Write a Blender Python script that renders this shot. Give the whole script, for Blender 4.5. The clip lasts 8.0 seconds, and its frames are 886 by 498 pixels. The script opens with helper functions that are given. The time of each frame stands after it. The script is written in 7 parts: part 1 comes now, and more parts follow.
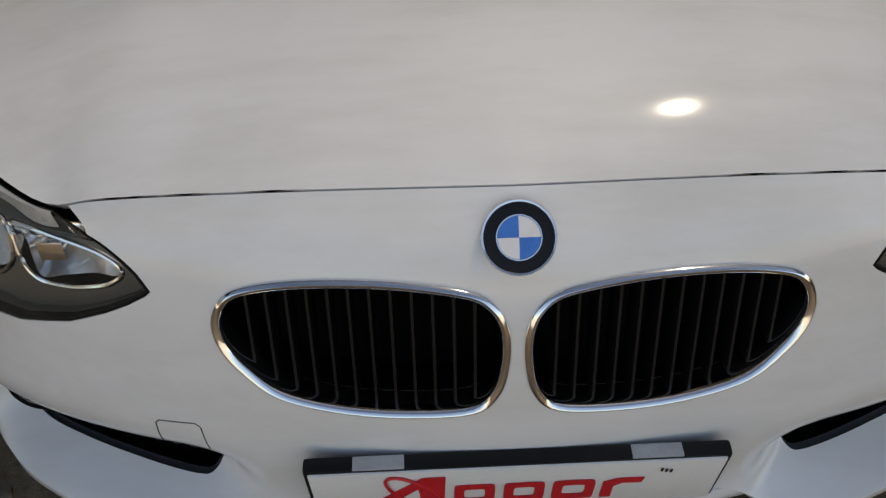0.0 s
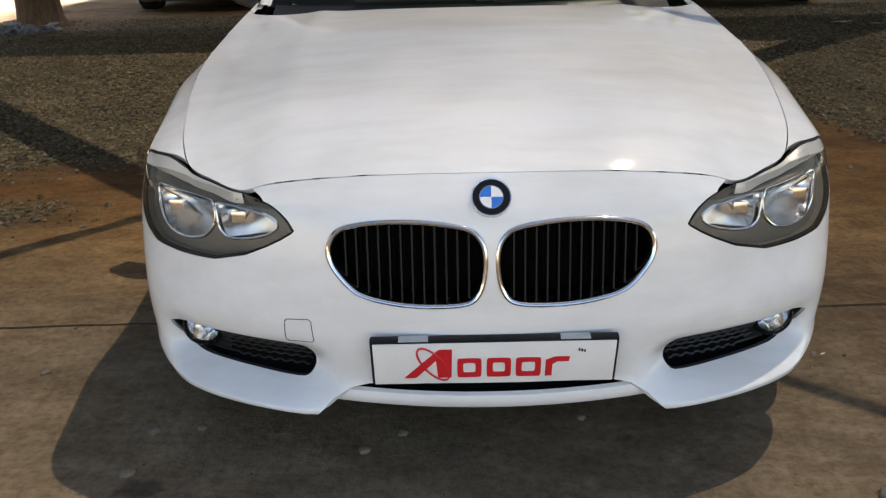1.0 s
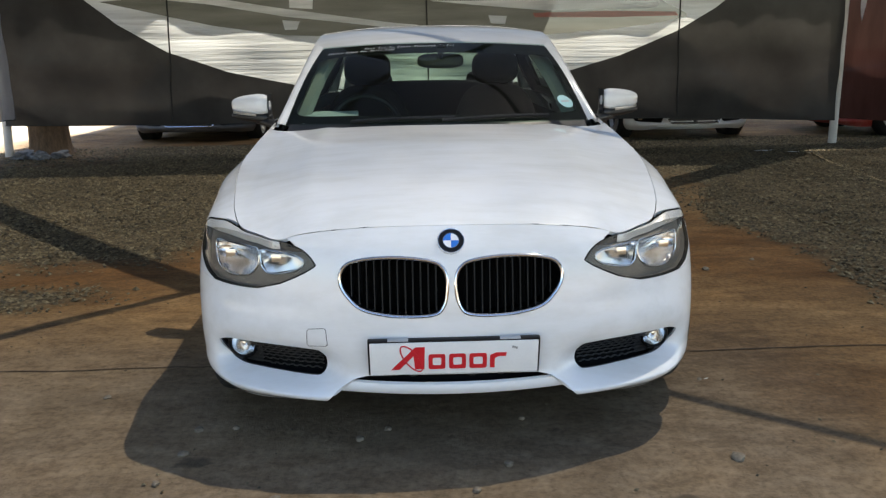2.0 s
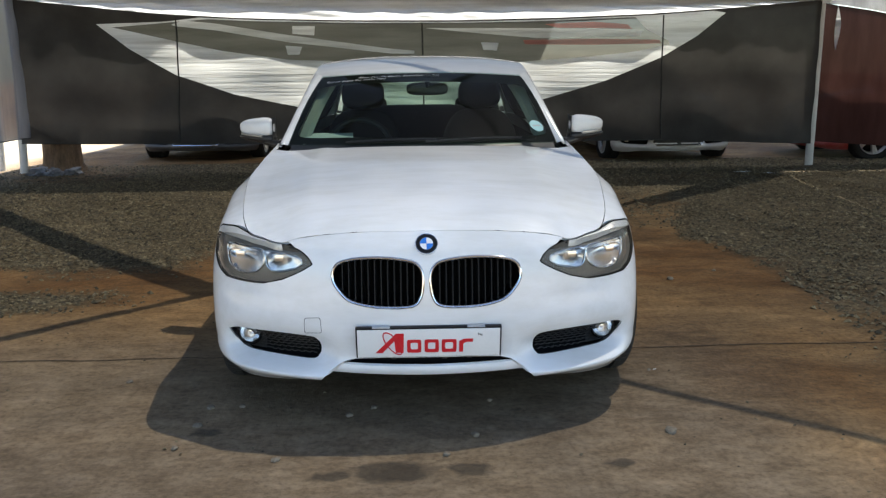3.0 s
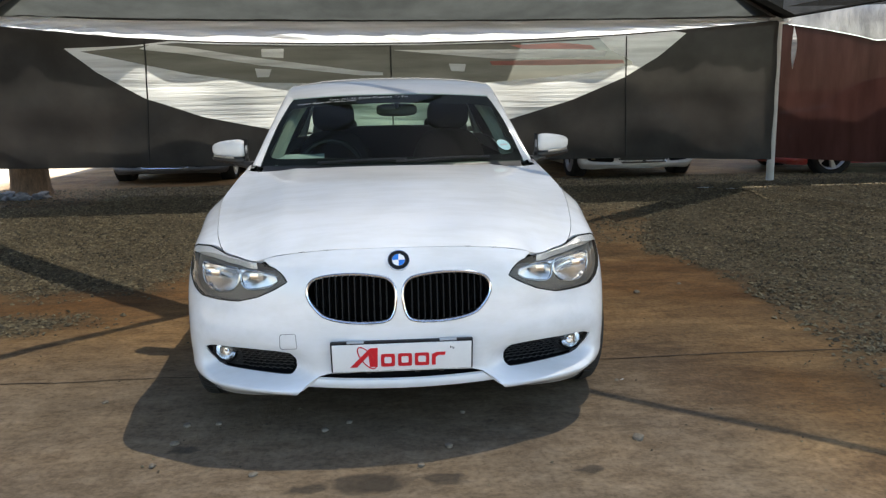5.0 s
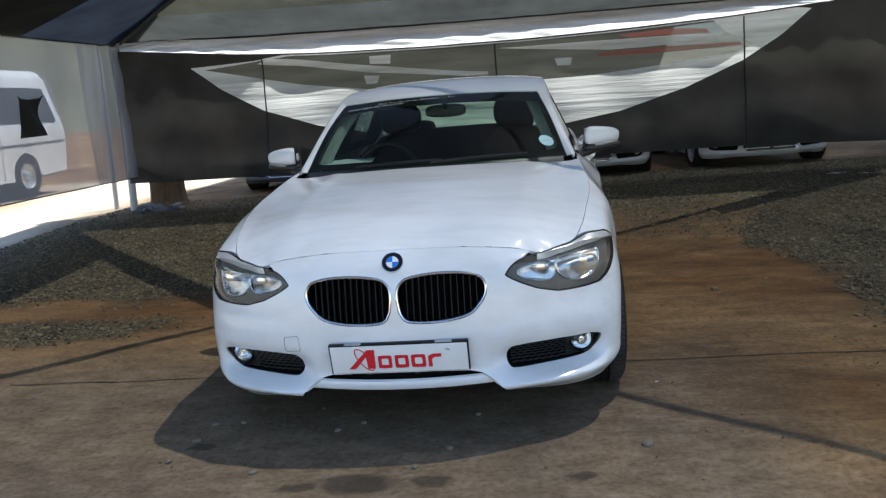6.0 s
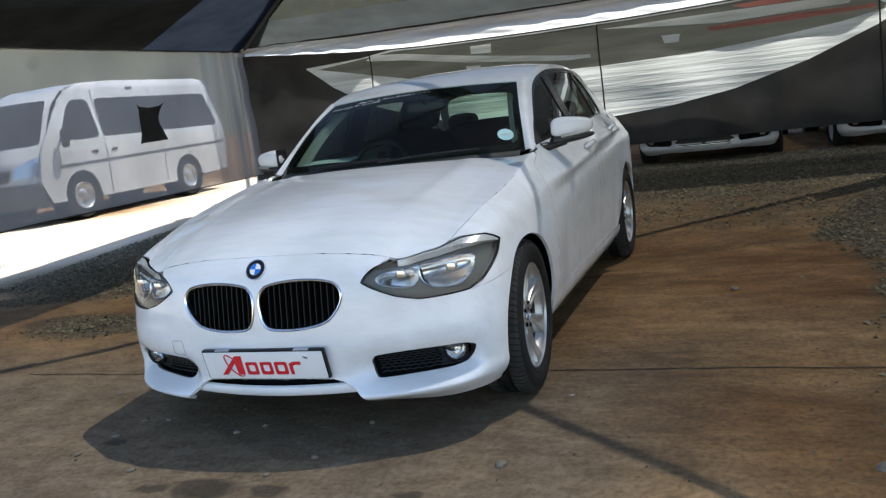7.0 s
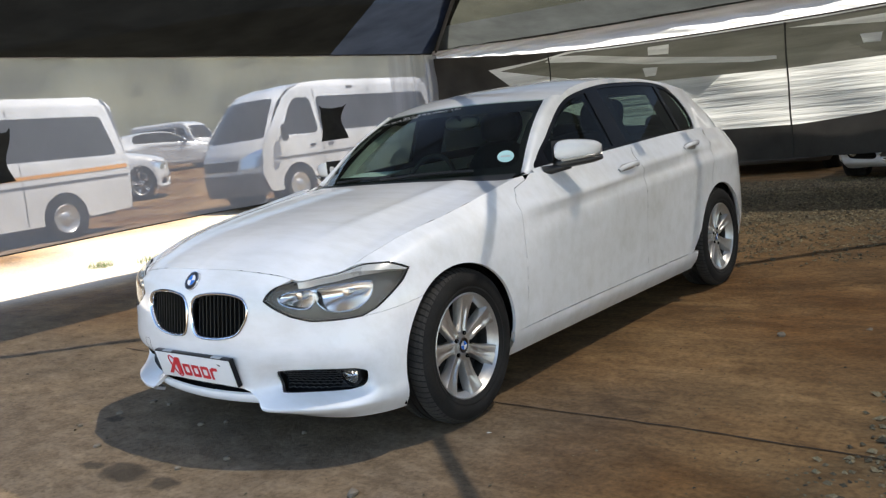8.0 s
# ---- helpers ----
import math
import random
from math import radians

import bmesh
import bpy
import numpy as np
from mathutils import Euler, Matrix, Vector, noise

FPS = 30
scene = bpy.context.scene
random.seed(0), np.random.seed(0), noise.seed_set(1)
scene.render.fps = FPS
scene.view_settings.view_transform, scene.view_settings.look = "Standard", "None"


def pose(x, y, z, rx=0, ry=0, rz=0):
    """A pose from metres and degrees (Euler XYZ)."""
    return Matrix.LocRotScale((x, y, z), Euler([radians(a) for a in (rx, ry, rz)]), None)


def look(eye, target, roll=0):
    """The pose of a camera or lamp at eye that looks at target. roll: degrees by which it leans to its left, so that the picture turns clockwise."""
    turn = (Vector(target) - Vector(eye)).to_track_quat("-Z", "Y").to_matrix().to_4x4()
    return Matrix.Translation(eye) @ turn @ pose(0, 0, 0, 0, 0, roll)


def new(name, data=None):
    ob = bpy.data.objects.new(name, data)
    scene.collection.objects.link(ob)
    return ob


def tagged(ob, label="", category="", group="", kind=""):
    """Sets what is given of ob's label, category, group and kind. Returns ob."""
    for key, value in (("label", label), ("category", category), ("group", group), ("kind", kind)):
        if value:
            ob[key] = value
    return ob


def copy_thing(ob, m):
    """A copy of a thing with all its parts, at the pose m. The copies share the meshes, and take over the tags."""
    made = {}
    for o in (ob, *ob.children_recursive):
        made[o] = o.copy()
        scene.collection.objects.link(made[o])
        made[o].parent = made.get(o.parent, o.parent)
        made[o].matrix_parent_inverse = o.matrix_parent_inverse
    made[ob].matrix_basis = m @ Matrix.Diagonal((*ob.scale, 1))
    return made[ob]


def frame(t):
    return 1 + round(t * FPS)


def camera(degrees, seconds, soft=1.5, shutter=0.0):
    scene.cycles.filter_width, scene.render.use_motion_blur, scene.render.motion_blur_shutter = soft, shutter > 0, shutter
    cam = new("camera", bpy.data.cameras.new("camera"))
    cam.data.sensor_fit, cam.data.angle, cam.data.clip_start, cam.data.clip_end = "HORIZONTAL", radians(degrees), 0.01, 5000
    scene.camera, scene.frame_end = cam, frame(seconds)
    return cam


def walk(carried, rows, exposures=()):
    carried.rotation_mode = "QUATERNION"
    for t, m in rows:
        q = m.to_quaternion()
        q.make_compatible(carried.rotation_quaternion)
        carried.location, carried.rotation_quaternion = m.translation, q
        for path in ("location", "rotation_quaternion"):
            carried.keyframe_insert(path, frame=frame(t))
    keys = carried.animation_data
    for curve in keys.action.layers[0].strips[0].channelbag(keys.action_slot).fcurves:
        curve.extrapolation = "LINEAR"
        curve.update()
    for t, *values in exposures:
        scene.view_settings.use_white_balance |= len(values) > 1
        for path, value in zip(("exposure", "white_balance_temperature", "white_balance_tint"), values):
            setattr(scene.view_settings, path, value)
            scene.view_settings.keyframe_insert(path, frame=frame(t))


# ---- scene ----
cam = camera(56.1, 8.0, soft=1.3)
PATH = [
    (0, (-0.101, -0.6, 1.213), (-0.069, 0.989, -0.001), -1.4),
    (0.5, (-0.069, -1.045, 1.197), (-0.056, 0.759, 0.333), -0.4),
    (1, (-0.091, -1.485, 1.227), (-0.109, 0.368, 0.473), -1.3),
    (1.5, (-0.121, -1.934, 1.218), (-0.079, -0.004, 0.695), -1.3),
    (3, (-0.03, -2.78, 1.272), (0.025, -0.822, 0.865), -0.5),
    (3.5, (-0.026, -2.852, 1.274), (0.023, -0.883, 0.925), -0.6),
    (4, (-0.064, -2.865, 1.276), (0.035, -0.896, 0.937), -0.6),
    (4.2, (-0.072, -2.868, 1.268), (0.067, -0.902, 0.928), -0.5),
    (5.3, (0.025, -2.868, 1.276), (0.13, -0.904, 0.911), -1.6),
    (5.5, (0.141, -2.859, 1.257), (0.202, -0.893, 0.895), -2.0),
    (6, (0.564, -2.833, 1.255), (0.309, -0.88, 0.907), -4.4),
    (6.5, (1.122, -2.638, 1.219), (0.66, -0.725, 0.86), -6.1),
    (7, (1.739, -2.434, 1.189), (1.01, -0.602, 0.855), -7.3),
    (7.5, (2.328, -2.109, 1.158), (1.369, -0.38, 0.849), -7.2),
    (8, (2.896, -1.753, 1.169), (1.611, -0.246, 0.891), -6.4),
]
EXPOSURES = [(0, 0.58, 7900, 12), (0.5, 0.92, 7800, 12), (1, 1.30, 7600, 12), (1.5, 1.40, 7200, 10), (3, 1.38, 6620, 8), (3.5, 1.46, 6560, 8), (4, 1.74, 6800, 8), (4.2, 1.76, 6800, 8), (5.3, 1.44, 6600, 8), (5.5, 1.38, 6540, 8), (6, 1.18, 6050, 8), (6.5, 1.17, 6050, 8), (7, 1.30, 6150, 8), (7.5, 1.51, 6550, 9), (8, 1.60, 6650, 10)]
walk(cam, [(t, look(eye, target, roll)) for t, eye, target, roll in PATH], EXPOSURES)

# ---- light: sun high behind the tent, clear sky ----
SUN = Vector((0.39, 0.31, 1.0)).normalized()
elevation, azimuth = math.asin(SUN.z), math.atan2(SUN.x, SUN.y)
world = bpy.data.worlds.new("sky")
scene.world = world
world.use_nodes = True
wn = world.node_tree.nodes
sky = wn.new("ShaderNodeTexSky")
sky.sky_type, sky.sun_disc = "NISHITA", False
sky.sun_elevation, sky.sun_rotation = elevation, azimuth
sky.air_density, sky.dust_density = 1.0, 0.8
world.node_tree.links.new(sky.outputs["Color"], wn["Background"].inputs["Color"])
wn["Background"].inputs["Strength"].default_value = 0.15
sun = new("sun", bpy.data.lights.new("sun", "SUN"))
sun.data.energy, sun.data.angle, sun.data.color = 5.0, radians(0.55), (1.0, 0.94, 0.84)
sun.matrix_world = look(SUN * 30, (0, 0, 0))


# ---- materials ----
def node_material(name):
    m = bpy.data.materials.new(name)
    m.use_nodes = True
    nt = m.node_tree
    nt.nodes.clear()
    out = nt.nodes.new("ShaderNodeOutputMaterial")
    return m, nt, out


def noise_of(nt, scale, detail=4.0, stretch=(1, 1, 1), rough=0.55):
    co = nt.nodes.new("ShaderNodeTexCoord")
    mp = nt.nodes.new("ShaderNodeMapping")
    mp.inputs["Scale"].default_value = stretch
    nz = nt.nodes.new("ShaderNodeTexNoise")
    nz.inputs["Scale"].default_value, nz.inputs["Detail"].default_value, nz.inputs["Roughness"].default_value = scale, detail, rough
    nt.links.new(co.outputs["Object"], mp.inputs["Vector"])
    nt.links.new(mp.outputs["Vector"], nz.inputs["Vector"])
    return nz


def ramp_of(nt, source, stops):
    r = nt.nodes.new("ShaderNodeValToRGB")
    e = r.color_ramp.elements
    while len(e) < len(stops):
        e.new(0.5)
    for el, (p, c) in zip(e, stops):
        el.position = p
        el.color = (*c, 1) if len(c) == 3 else c
    nt.links.new(source, r.inputs["Fac"])
    return r


def mix_of(nt, fac, a, b, kind="MIX"):
    """Mix two colours; a and b are sockets or colour triples."""
    x = nt.nodes.new("ShaderNodeMix")
    x.data_type, x.blend_type = "RGBA", kind
    for s, v in ((0, fac), (6, a), (7, b)):
        if isinstance(v, bpy.types.NodeSocket):
            nt.links.new(v, x.inputs[s])
        elif s == 0:
            x.inputs[s].default_value = v
        else:
            x.inputs[s].default_value = (*v, 1)
    return x.outputs[2]


def surface(name, dark, light, scale=6.0, fine=60.0, rough=0.6, rough_span=0.15, metal=0.0, bump=0.2, depth=0.004, coat=0.0, stretch=(1, 1, 1), island=0.0, specular=0.5):
    """A principled surface with a coarse and a fine variation of colour, roughness and relief."""
    m, nt, out = node_material(name)
    b = nt.nodes.new("ShaderNodeBsdfPrincipled")
    n1, n2 = noise_of(nt, scale, 5, stretch), noise_of(nt, fine, 3, stretch)
    r1 = ramp_of(nt, n1.outputs["Fac"], [(0.3, dark), (0.7, light)])
    mid = tuple(0.5 * (a + c) for a, c in zip(dark, light))
    r2 = ramp_of(nt, n2.outputs["Fac"], [(0.3, dark), (0.7, light)])
    col = mix_of(nt, 0.35, r1.outputs["Color"], r2.outputs["Color"])
    if island:
        gi = nt.nodes.new("ShaderNodeNewGeometry")
        rr = ramp_of(nt, gi.outputs["Random Per Island"], [(0.0, (1 - island,) * 3), (1.0, (1 + island * 0.6,) * 3)])
        col = mix_of(nt, 1.0, col, rr.outputs["Color"], "MULTIPLY")
    nt.links.new(col, b.inputs["Base Color"])
    mr = nt.nodes.new("ShaderNodeMapRange")
    mr.inputs["To Min"].default_value, mr.inputs["To Max"].default_value = max(0.0, rough - rough_span), min(1.0, rough + rough_span)
    nt.links.new(n1.outputs["Fac"], mr.inputs["Value"])
    nt.links.new(mr.outputs["Result"], b.inputs["Roughness"])
    b.inputs["Metallic"].default_value = metal
    b.inputs["Coat Weight"].default_value = coat
    b.inputs["Coat Roughness"].default_value = 0.06
    b.inputs["Specular IOR Level"].default_value = specular
    if bump:
        bp = nt.nodes.new("ShaderNodeBump")
        bp.inputs["Strength"].default_value, bp.inputs["Distance"].default_value = bump, depth
        nt.links.new(n2.outputs["Fac"], bp.inputs["Height"])
        nt.links.new(bp.outputs["Normal"], b.inputs["Normal"])
    nt.links.new(b.outputs["BSDF"], out.inputs["Surface"])
    return m


def car_paint(name, colour, dust=(0.47, 0.455, 0.395), amount=0.40, rough=0.42):
    """Glossy paint under a thin uneven film: dust, and streaks painted in for reflections."""
    m, nt, out = node_material(name)
    b = nt.nodes.new("ShaderNodeBsdfPrincipled")
    n1, n2, n3 = noise_of(nt, 1.7, 5, (1, 1, 1)), noise_of(nt, 260, 2), noise_of(nt, 4.5, 6, (0.6, 3.0, 2.6), 0.65)
    fac = ramp_of(nt, n1.outputs["Fac"], [(0.35, (0.0,) * 3), (0.75, (amount,) * 3)])
    # Cross streaks stand for the roof net's reflection, laid in with the dust.
    reflection_streaks = ramp_of(nt, n3.outputs["Fac"], [(0.42, (0.0,) * 3), (0.66, (amount * 0.5,) * 3)])
    film = mix_of(nt, 1.0, fac.outputs["Color"], reflection_streaks.outputs["Color"], "ADD")
    nt.links.new(mix_of(nt, film, colour, dust), b.inputs["Base Color"])
    mr = nt.nodes.new("ShaderNodeMapRange")
    mr.inputs["To Min"].default_value, mr.inputs["To Max"].default_value = rough, rough + 0.35
    nt.links.new(film, mr.inputs["Value"])
    nt.links.new(mr.outputs["Result"], b.inputs["Roughness"])
    b.inputs["Coat Weight"].default_value, b.inputs["Coat Roughness"].default_value = 1.0, 0.075
    b.inputs["Specular IOR Level"].default_value = 0.25
    bp = nt.nodes.new("ShaderNodeBump")
    bp.inputs["Strength"].default_value, bp.inputs["Distance"].default_value = 0.05, 0.0004
    nt.links.new(n2.outputs["Fac"], bp.inputs["Height"])
    nt.links.new(bp.outputs["Normal"], b.inputs["Normal"])
    nt.links.new(b.outputs["BSDF"], out.inputs["Surface"])
    return m


def thin_glass(name, tint, haze=0.0, haze_colour=(0.6, 0.58, 0.5), ior=1.5):
    """A thin pane: tinted see-through, with a Fresnel gloss and a film of dust."""
    m, nt, out = node_material(name)
    tr, gl, df = (nt.nodes.new("ShaderNodeBsdf" + k) for k in ("Transparent", "Glossy", "Diffuse"))
    tr.inputs["Color"].default_value = (*tint, 1)
    gl.inputs["Roughness"].default_value = 0.02
    df.inputs["Color"].default_value = (*haze_colour, 1)
    lw = nt.nodes.new("ShaderNodeLayerWeight")
    lw.inputs["Blend"].default_value = 0.5
    pw, fr = nt.nodes.new("ShaderNodeMath"), nt.nodes.new("ShaderNodeMapRange")
    pw.operation = "POWER"
    pw.inputs[1].default_value = 5.0
    fr.inputs["To Min"].default_value, fr.inputs["To Max"].default_value = ((ior - 1) / (ior + 1)) ** 2 * 0.5, 0.9
    nt.links.new(lw.outputs["Facing"], pw.inputs[0])
    nt.links.new(pw.outputs[0], fr.inputs["Value"])
    hz = nt.nodes.new("ShaderNodeMixShader")
    nz = noise_of(nt, 7.0, 5)
    rp = ramp_of(nt, nz.outputs["Fac"], [(0.3, (haze * 0.5,) * 3), (0.75, (haze * 1.5,) * 3)])
    nt.links.new(rp.outputs["Color"], hz.inputs[0])
    nt.links.new(tr.outputs[0], hz.inputs[1])
    nt.links.new(df.outputs[0], hz.inputs[2])
    mx = nt.nodes.new("ShaderNodeMixShader")
    nt.links.new(fr.outputs[0], mx.inputs[0])
    nt.links.new(hz.outputs[0], mx.inputs[1])
    nt.links.new(gl.outputs[0], mx.inputs[2])
    nt.links.new(mx.outputs[0], out.inputs["Surface"])
    return m


def shade_net(name, colour, see, through_share, weave=700.0, spread=0.35, fold=(1.5, 1.5, 1.5), crease=0.25):
    """Woven net: part open, part thread; the thread both reflects and lets light through."""
    m, nt, out = node_material(name)
    tr, tl, df = (nt.nodes.new("ShaderNodeBsdf" + k) for k in ("Transparent", "Translucent", "Diffuse"))
    n1, n2 = noise_of(nt, 1.3, 5, fold), noise_of(nt, weave, 2)
    lo, hi = tuple(c * (1 - spread) for c in colour), tuple(min(1.0, c * (1 + spread)) for c in colour)
    col = mix_of(nt, 0.25, ramp_of(nt, n1.outputs["Fac"], [(0.3, lo), (0.7, hi)]).outputs["Color"], ramp_of(nt, n2.outputs["Fac"], [(0.35, lo), (0.65, hi)]).outputs["Color"])
    for s in (tl, df):
        nt.links.new(col, s.inputs["Color"])
    bp = nt.nodes.new("ShaderNodeBump")
    bp.inputs["Strength"].default_value, bp.inputs["Distance"].default_value = crease, 0.05
    nt.links.new(n1.outputs["Fac"], bp.inputs["Height"])
    for s in (tl, df):
        nt.links.new(bp.outputs["Normal"], s.inputs["Normal"])
    a, b = nt.nodes.new("ShaderNodeMixShader"), nt.nodes.new("ShaderNodeMixShader")
    a.inputs[0].default_value = through_share
    nt.links.new(df.outputs[0], a.inputs[1])
    nt.links.new(tl.outputs[0], a.inputs[2])
    rp = ramp_of(nt, n1.outputs["Fac"], [(0.3, (max(0.0, see * 0.8),) * 3), (0.7, (min(1.0, see * 1.2),) * 3)])
    nt.links.new(rp.outputs["Color"], b.inputs[0])
    nt.links.new(a.outputs[0], b.inputs[1])
    nt.links.new(tr.outputs[0], b.inputs[2])
    nt.links.new(b.outputs[0], out.inputs["Surface"])
    return m


M_WHITE = car_paint("white_paint", (0.82, 0.82, 0.83))
M_BLACK = surface("black_plastic", (0.012, 0.012, 0.013), (0.025, 0.025, 0.026), 8, 200, 0.42, 0.12, bump=0.1, depth=0.0005)
M_GLOSSBLACK = surface("gloss_black_trim", (0.008, 0.008, 0.009), (0.014, 0.014, 0.015), 5, 90, 0.22, 0.06, bump=0.0, specular=0.12)
M_VOID = surface("dark_cavity", (0.004, 0.004, 0.004), (0.009, 0.009, 0.009), 8, 60, 0.85, 0.1, bump=0.0, specular=0.1)
M_CHROME = surface("chrome", (0.75, 0.76, 0.78), (0.86, 0.87, 0.88), 9, 120, 0.10, 0.05, metal=1.0, bump=0.0)
M_REFLECTOR = surface("lamp_reflector", (0.86, 0.86, 0.87), (0.96, 0.96, 0.96), 20, 90, 0.17, 0.06, metal=0.97, bump=0.25, depth=0.002)
M_LAMPGREY = surface("lamp_housing_grey", (0.24, 0.235, 0.22), (0.36, 0.35, 0.32), 9, 80, 0.38, 0.1, metal=0.2, bump=0.0)
M_ALLOY = surface("silver_alloy", (0.44, 0.43, 0.42), (0.60, 0.59, 0.57), 7, 150, 0.36, 0.1, metal=0.75, bump=0.1, depth=0.0006)
# Barrel colour darkened to hold the shade behind the spokes.
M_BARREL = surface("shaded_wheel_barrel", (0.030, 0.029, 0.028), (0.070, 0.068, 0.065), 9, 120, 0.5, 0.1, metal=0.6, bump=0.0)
M_TYRE = surface("tyre_rubber", (0.008, 0.008, 0.008), (0.024, 0.022, 0.020), 10, 140, 0.80, 0.12, bump=0.35, depth=0.001, specular=0.2)
M_TREAD = surface("dusty_tread_rubber", (0.020, 0.019, 0.018), (0.060, 0.056, 0.050), 14, 140, 0.85, 0.1, bump=0.3, depth=0.001, specular=0.2)
M_LENS = thin_glass("lamp_lens", (0.95, 0.945, 0.93), 0.035, (0.55, 0.52, 0.44))
M_GLASS = thin_glass("car_glass", (0.58, 0.70, 0.63), 0.005)
M_LINING = surface("grey_roof_lining", (0.16, 0.155, 0.145), (0.22, 0.21, 0.20), 9, 300, 0.9, 0.05, bump=0.2, depth=0.001)
M_PILLAR = surface("pale_pillar_trim", (0.30, 0.30, 0.27), (0.40, 0.39, 0.36), 9, 260, 0.8, 0.08, bump=0.2, depth=0.0006)
M_RING = surface("badge_black", (0.005, 0.005, 0.006), (0.010, 0.010, 0.011), 5, 90, 0.30, 0.06, bump=0.0, specular=0.25)
M_TINTED = thin_glass("tinted_glass", (0.24, 0.29, 0.27), 0.005)
M_BLUE = surface("badge_blue", (0.02, 0.14, 0.55), (0.03, 0.20, 0.66), 30, 200, 0.2, 0.05, bump=0.0, coat=0.6)
M_BADGEWHITE = surface("badge_white", (0.72, 0.72, 0.73), (0.82, 0.82, 0.82), 30, 200, 0.2, 0.05, bump=0.0, coat=0.6)
M_PLATE = surface("plate_white", (0.74, 0.74, 0.74), (0.82, 0.82, 0.81), 12, 160, 0.35, 0.1, bump=0.0)
M_RED = surface("sign_red", (0.55, 0.012, 0.02), (0.66, 0.02, 0.03), 20, 160, 0.4, 0.1, bump=0.0)
M_TAPE = surface("silver_tape", (0.40, 0.41, 0.42), (0.55, 0.55, 0.56), 30, 180, 0.4, 0.1, metal=0.2, bump=0.3, depth=0.0008)
M_FABRIC = surface("seat_fabric", (0.007, 0.007, 0.0065), (0.016, 0.015, 0.014), 9, 300, 0.9, 0.08, bump=0.4, depth=0.001)
M_DASH = surface("dashboard_plastic", (0.010, 0.010, 0.010), (0.022, 0.021, 0.020), 6, 240, 0.62, 0.1, bump=0.3, depth=0.0008)
M_PAPER = surface("paper_white", (0.62, 0.66, 0.66), (0.78, 0.80, 0.80), 15, 200, 0.8, 0.05, bump=0.0)
M_DISC = surface("pale_teal_card", (0.30, 0.56, 0.58), (0.48, 0.72, 0.73), 15, 200, 0.6, 0.05, bump=0.0)
M_INK = surface("chalk_white", (0.70, 0.70, 0.70), (0.85, 0.85, 0.85), 90, 300, 0.8, 0.05, bump=0.0)
M_NET = shade_net("grey_shade_net", (0.056, 0.053, 0.050), 0.005, 0.20)
M_REDNET = shade_net("russet_shade_net", (0.066, 0.030, 0.026), 0.004, 0.28, fold=(4.0, 1, 0.8))
M_SHEET = shade_net("white_sheet", (0.60, 0.615, 0.605), 0.05, 0.60, spread=0.32, fold=(0.45, 1, 11.0), crease=0.5)
M_BAND = shade_net("silver_sheet", (0.74, 0.76, 0.75), 0.02, 0.62, spread=0.34, fold=(0.6, 1, 11.0), crease=0.6)
M_PLEAT = shade_net("grey_white_sheet", (0.40, 0.41, 0.41), 0.02, 0.45, spread=0.45, fold=(5.0, 1, 2.0), crease=0.8)
M_CLEARNET = shade_net("pale_netting", (0.25, 0.26, 0.28), 0.27, 0.45, spread=0.22, fold=(1.5, 1.2, 0.8), crease=0.4)
M_SKIRT = shade_net("dense_roof_net", (0.016, 0.016, 0.014), 0.002, 0.10)
# Crown openness is set to let sun through to the car.
M_CROWN = shade_net("light_roof_net", (0.034, 0.034, 0.032), 0.165, 0.14)
M_CORNER = shade_net("dense_pale_net", (0.22, 0.23, 0.25), 0.14, 0.45, spread=0.3, fold=(1.5, 5.0, 0.5), crease=0.5)
M_REDSTRIP = shade_net("red_net_strip", (0.34, 0.12, 0.10), 0.03, 0.5, spread=0.3, fold=(0.6, 1, 9.0))
# Right slope's openness is set to limit sun on flank and gravel.
M_RIGHT = shade_net("thin_side_roof_net", (0.034, 0.034, 0.032), 0.108, 0.14)
M_CARPORT = shade_net("unseen_shade_roof_net", (0.030, 0.030, 0.028), 0.045, 0.12)
# Unseen front slope, opened up to light the car's front.
M_FRONT = shade_net("open_roof_net", (0.030, 0.030, 0.028), 0.40, 0.14)
M_BLUENET = shade_net("blue_grey_roof_net", (0.030, 0.038, 0.056), 0.014, 0.20)
M_STEEL = surface("painted_steel", (0.42, 0.41, 0.38), (0.60, 0.58, 0.54), 5, 70, 0.55, 0.12, bump=0.2, depth=0.001)
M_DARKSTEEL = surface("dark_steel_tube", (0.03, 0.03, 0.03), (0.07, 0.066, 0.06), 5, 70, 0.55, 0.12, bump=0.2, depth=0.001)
M_CORD = surface("dark_cord", (0.015, 0.015, 0.015), (0.04, 0.04, 0.038), 20, 200, 0.85, 0.1, bump=0.3)
M_STONE = surface("grey_gravel", (0.048, 0.036, 0.018), (0.205, 0.166, 0.094), 20, 120, 0.85, 0.1, bump=0.5, depth=0.003, island=0.74)
M_PEBBLE = surface("pale_stone", (0.095, 0.074, 0.050), (0.22, 0.180, 0.130), 25, 120, 0.85, 0.1, bump=0.5, depth=0.003)
M_BARK = surface("brown_bark", (0.045, 0.026, 0.014), (0.20, 0.13, 0.075), 9, 60, 0.9, 0.08, bump=0.9, depth=0.012, stretch=(2.2, 2.2, 0.5))
M_RAG = surface("rag_cloth", (0.07, 0.07, 0.075), (0.24, 0.24, 0.25), 14, 200, 0.9, 0.08, bump=0.5, depth=0.004)
M_VANWHITE = car_paint("van_white_paint", (0.62, 0.62, 0.62), amount=0.2)
M_SILVER = car_paint("silver_car_paint", (0.50, 0.51, 0.52), amount=0.2)
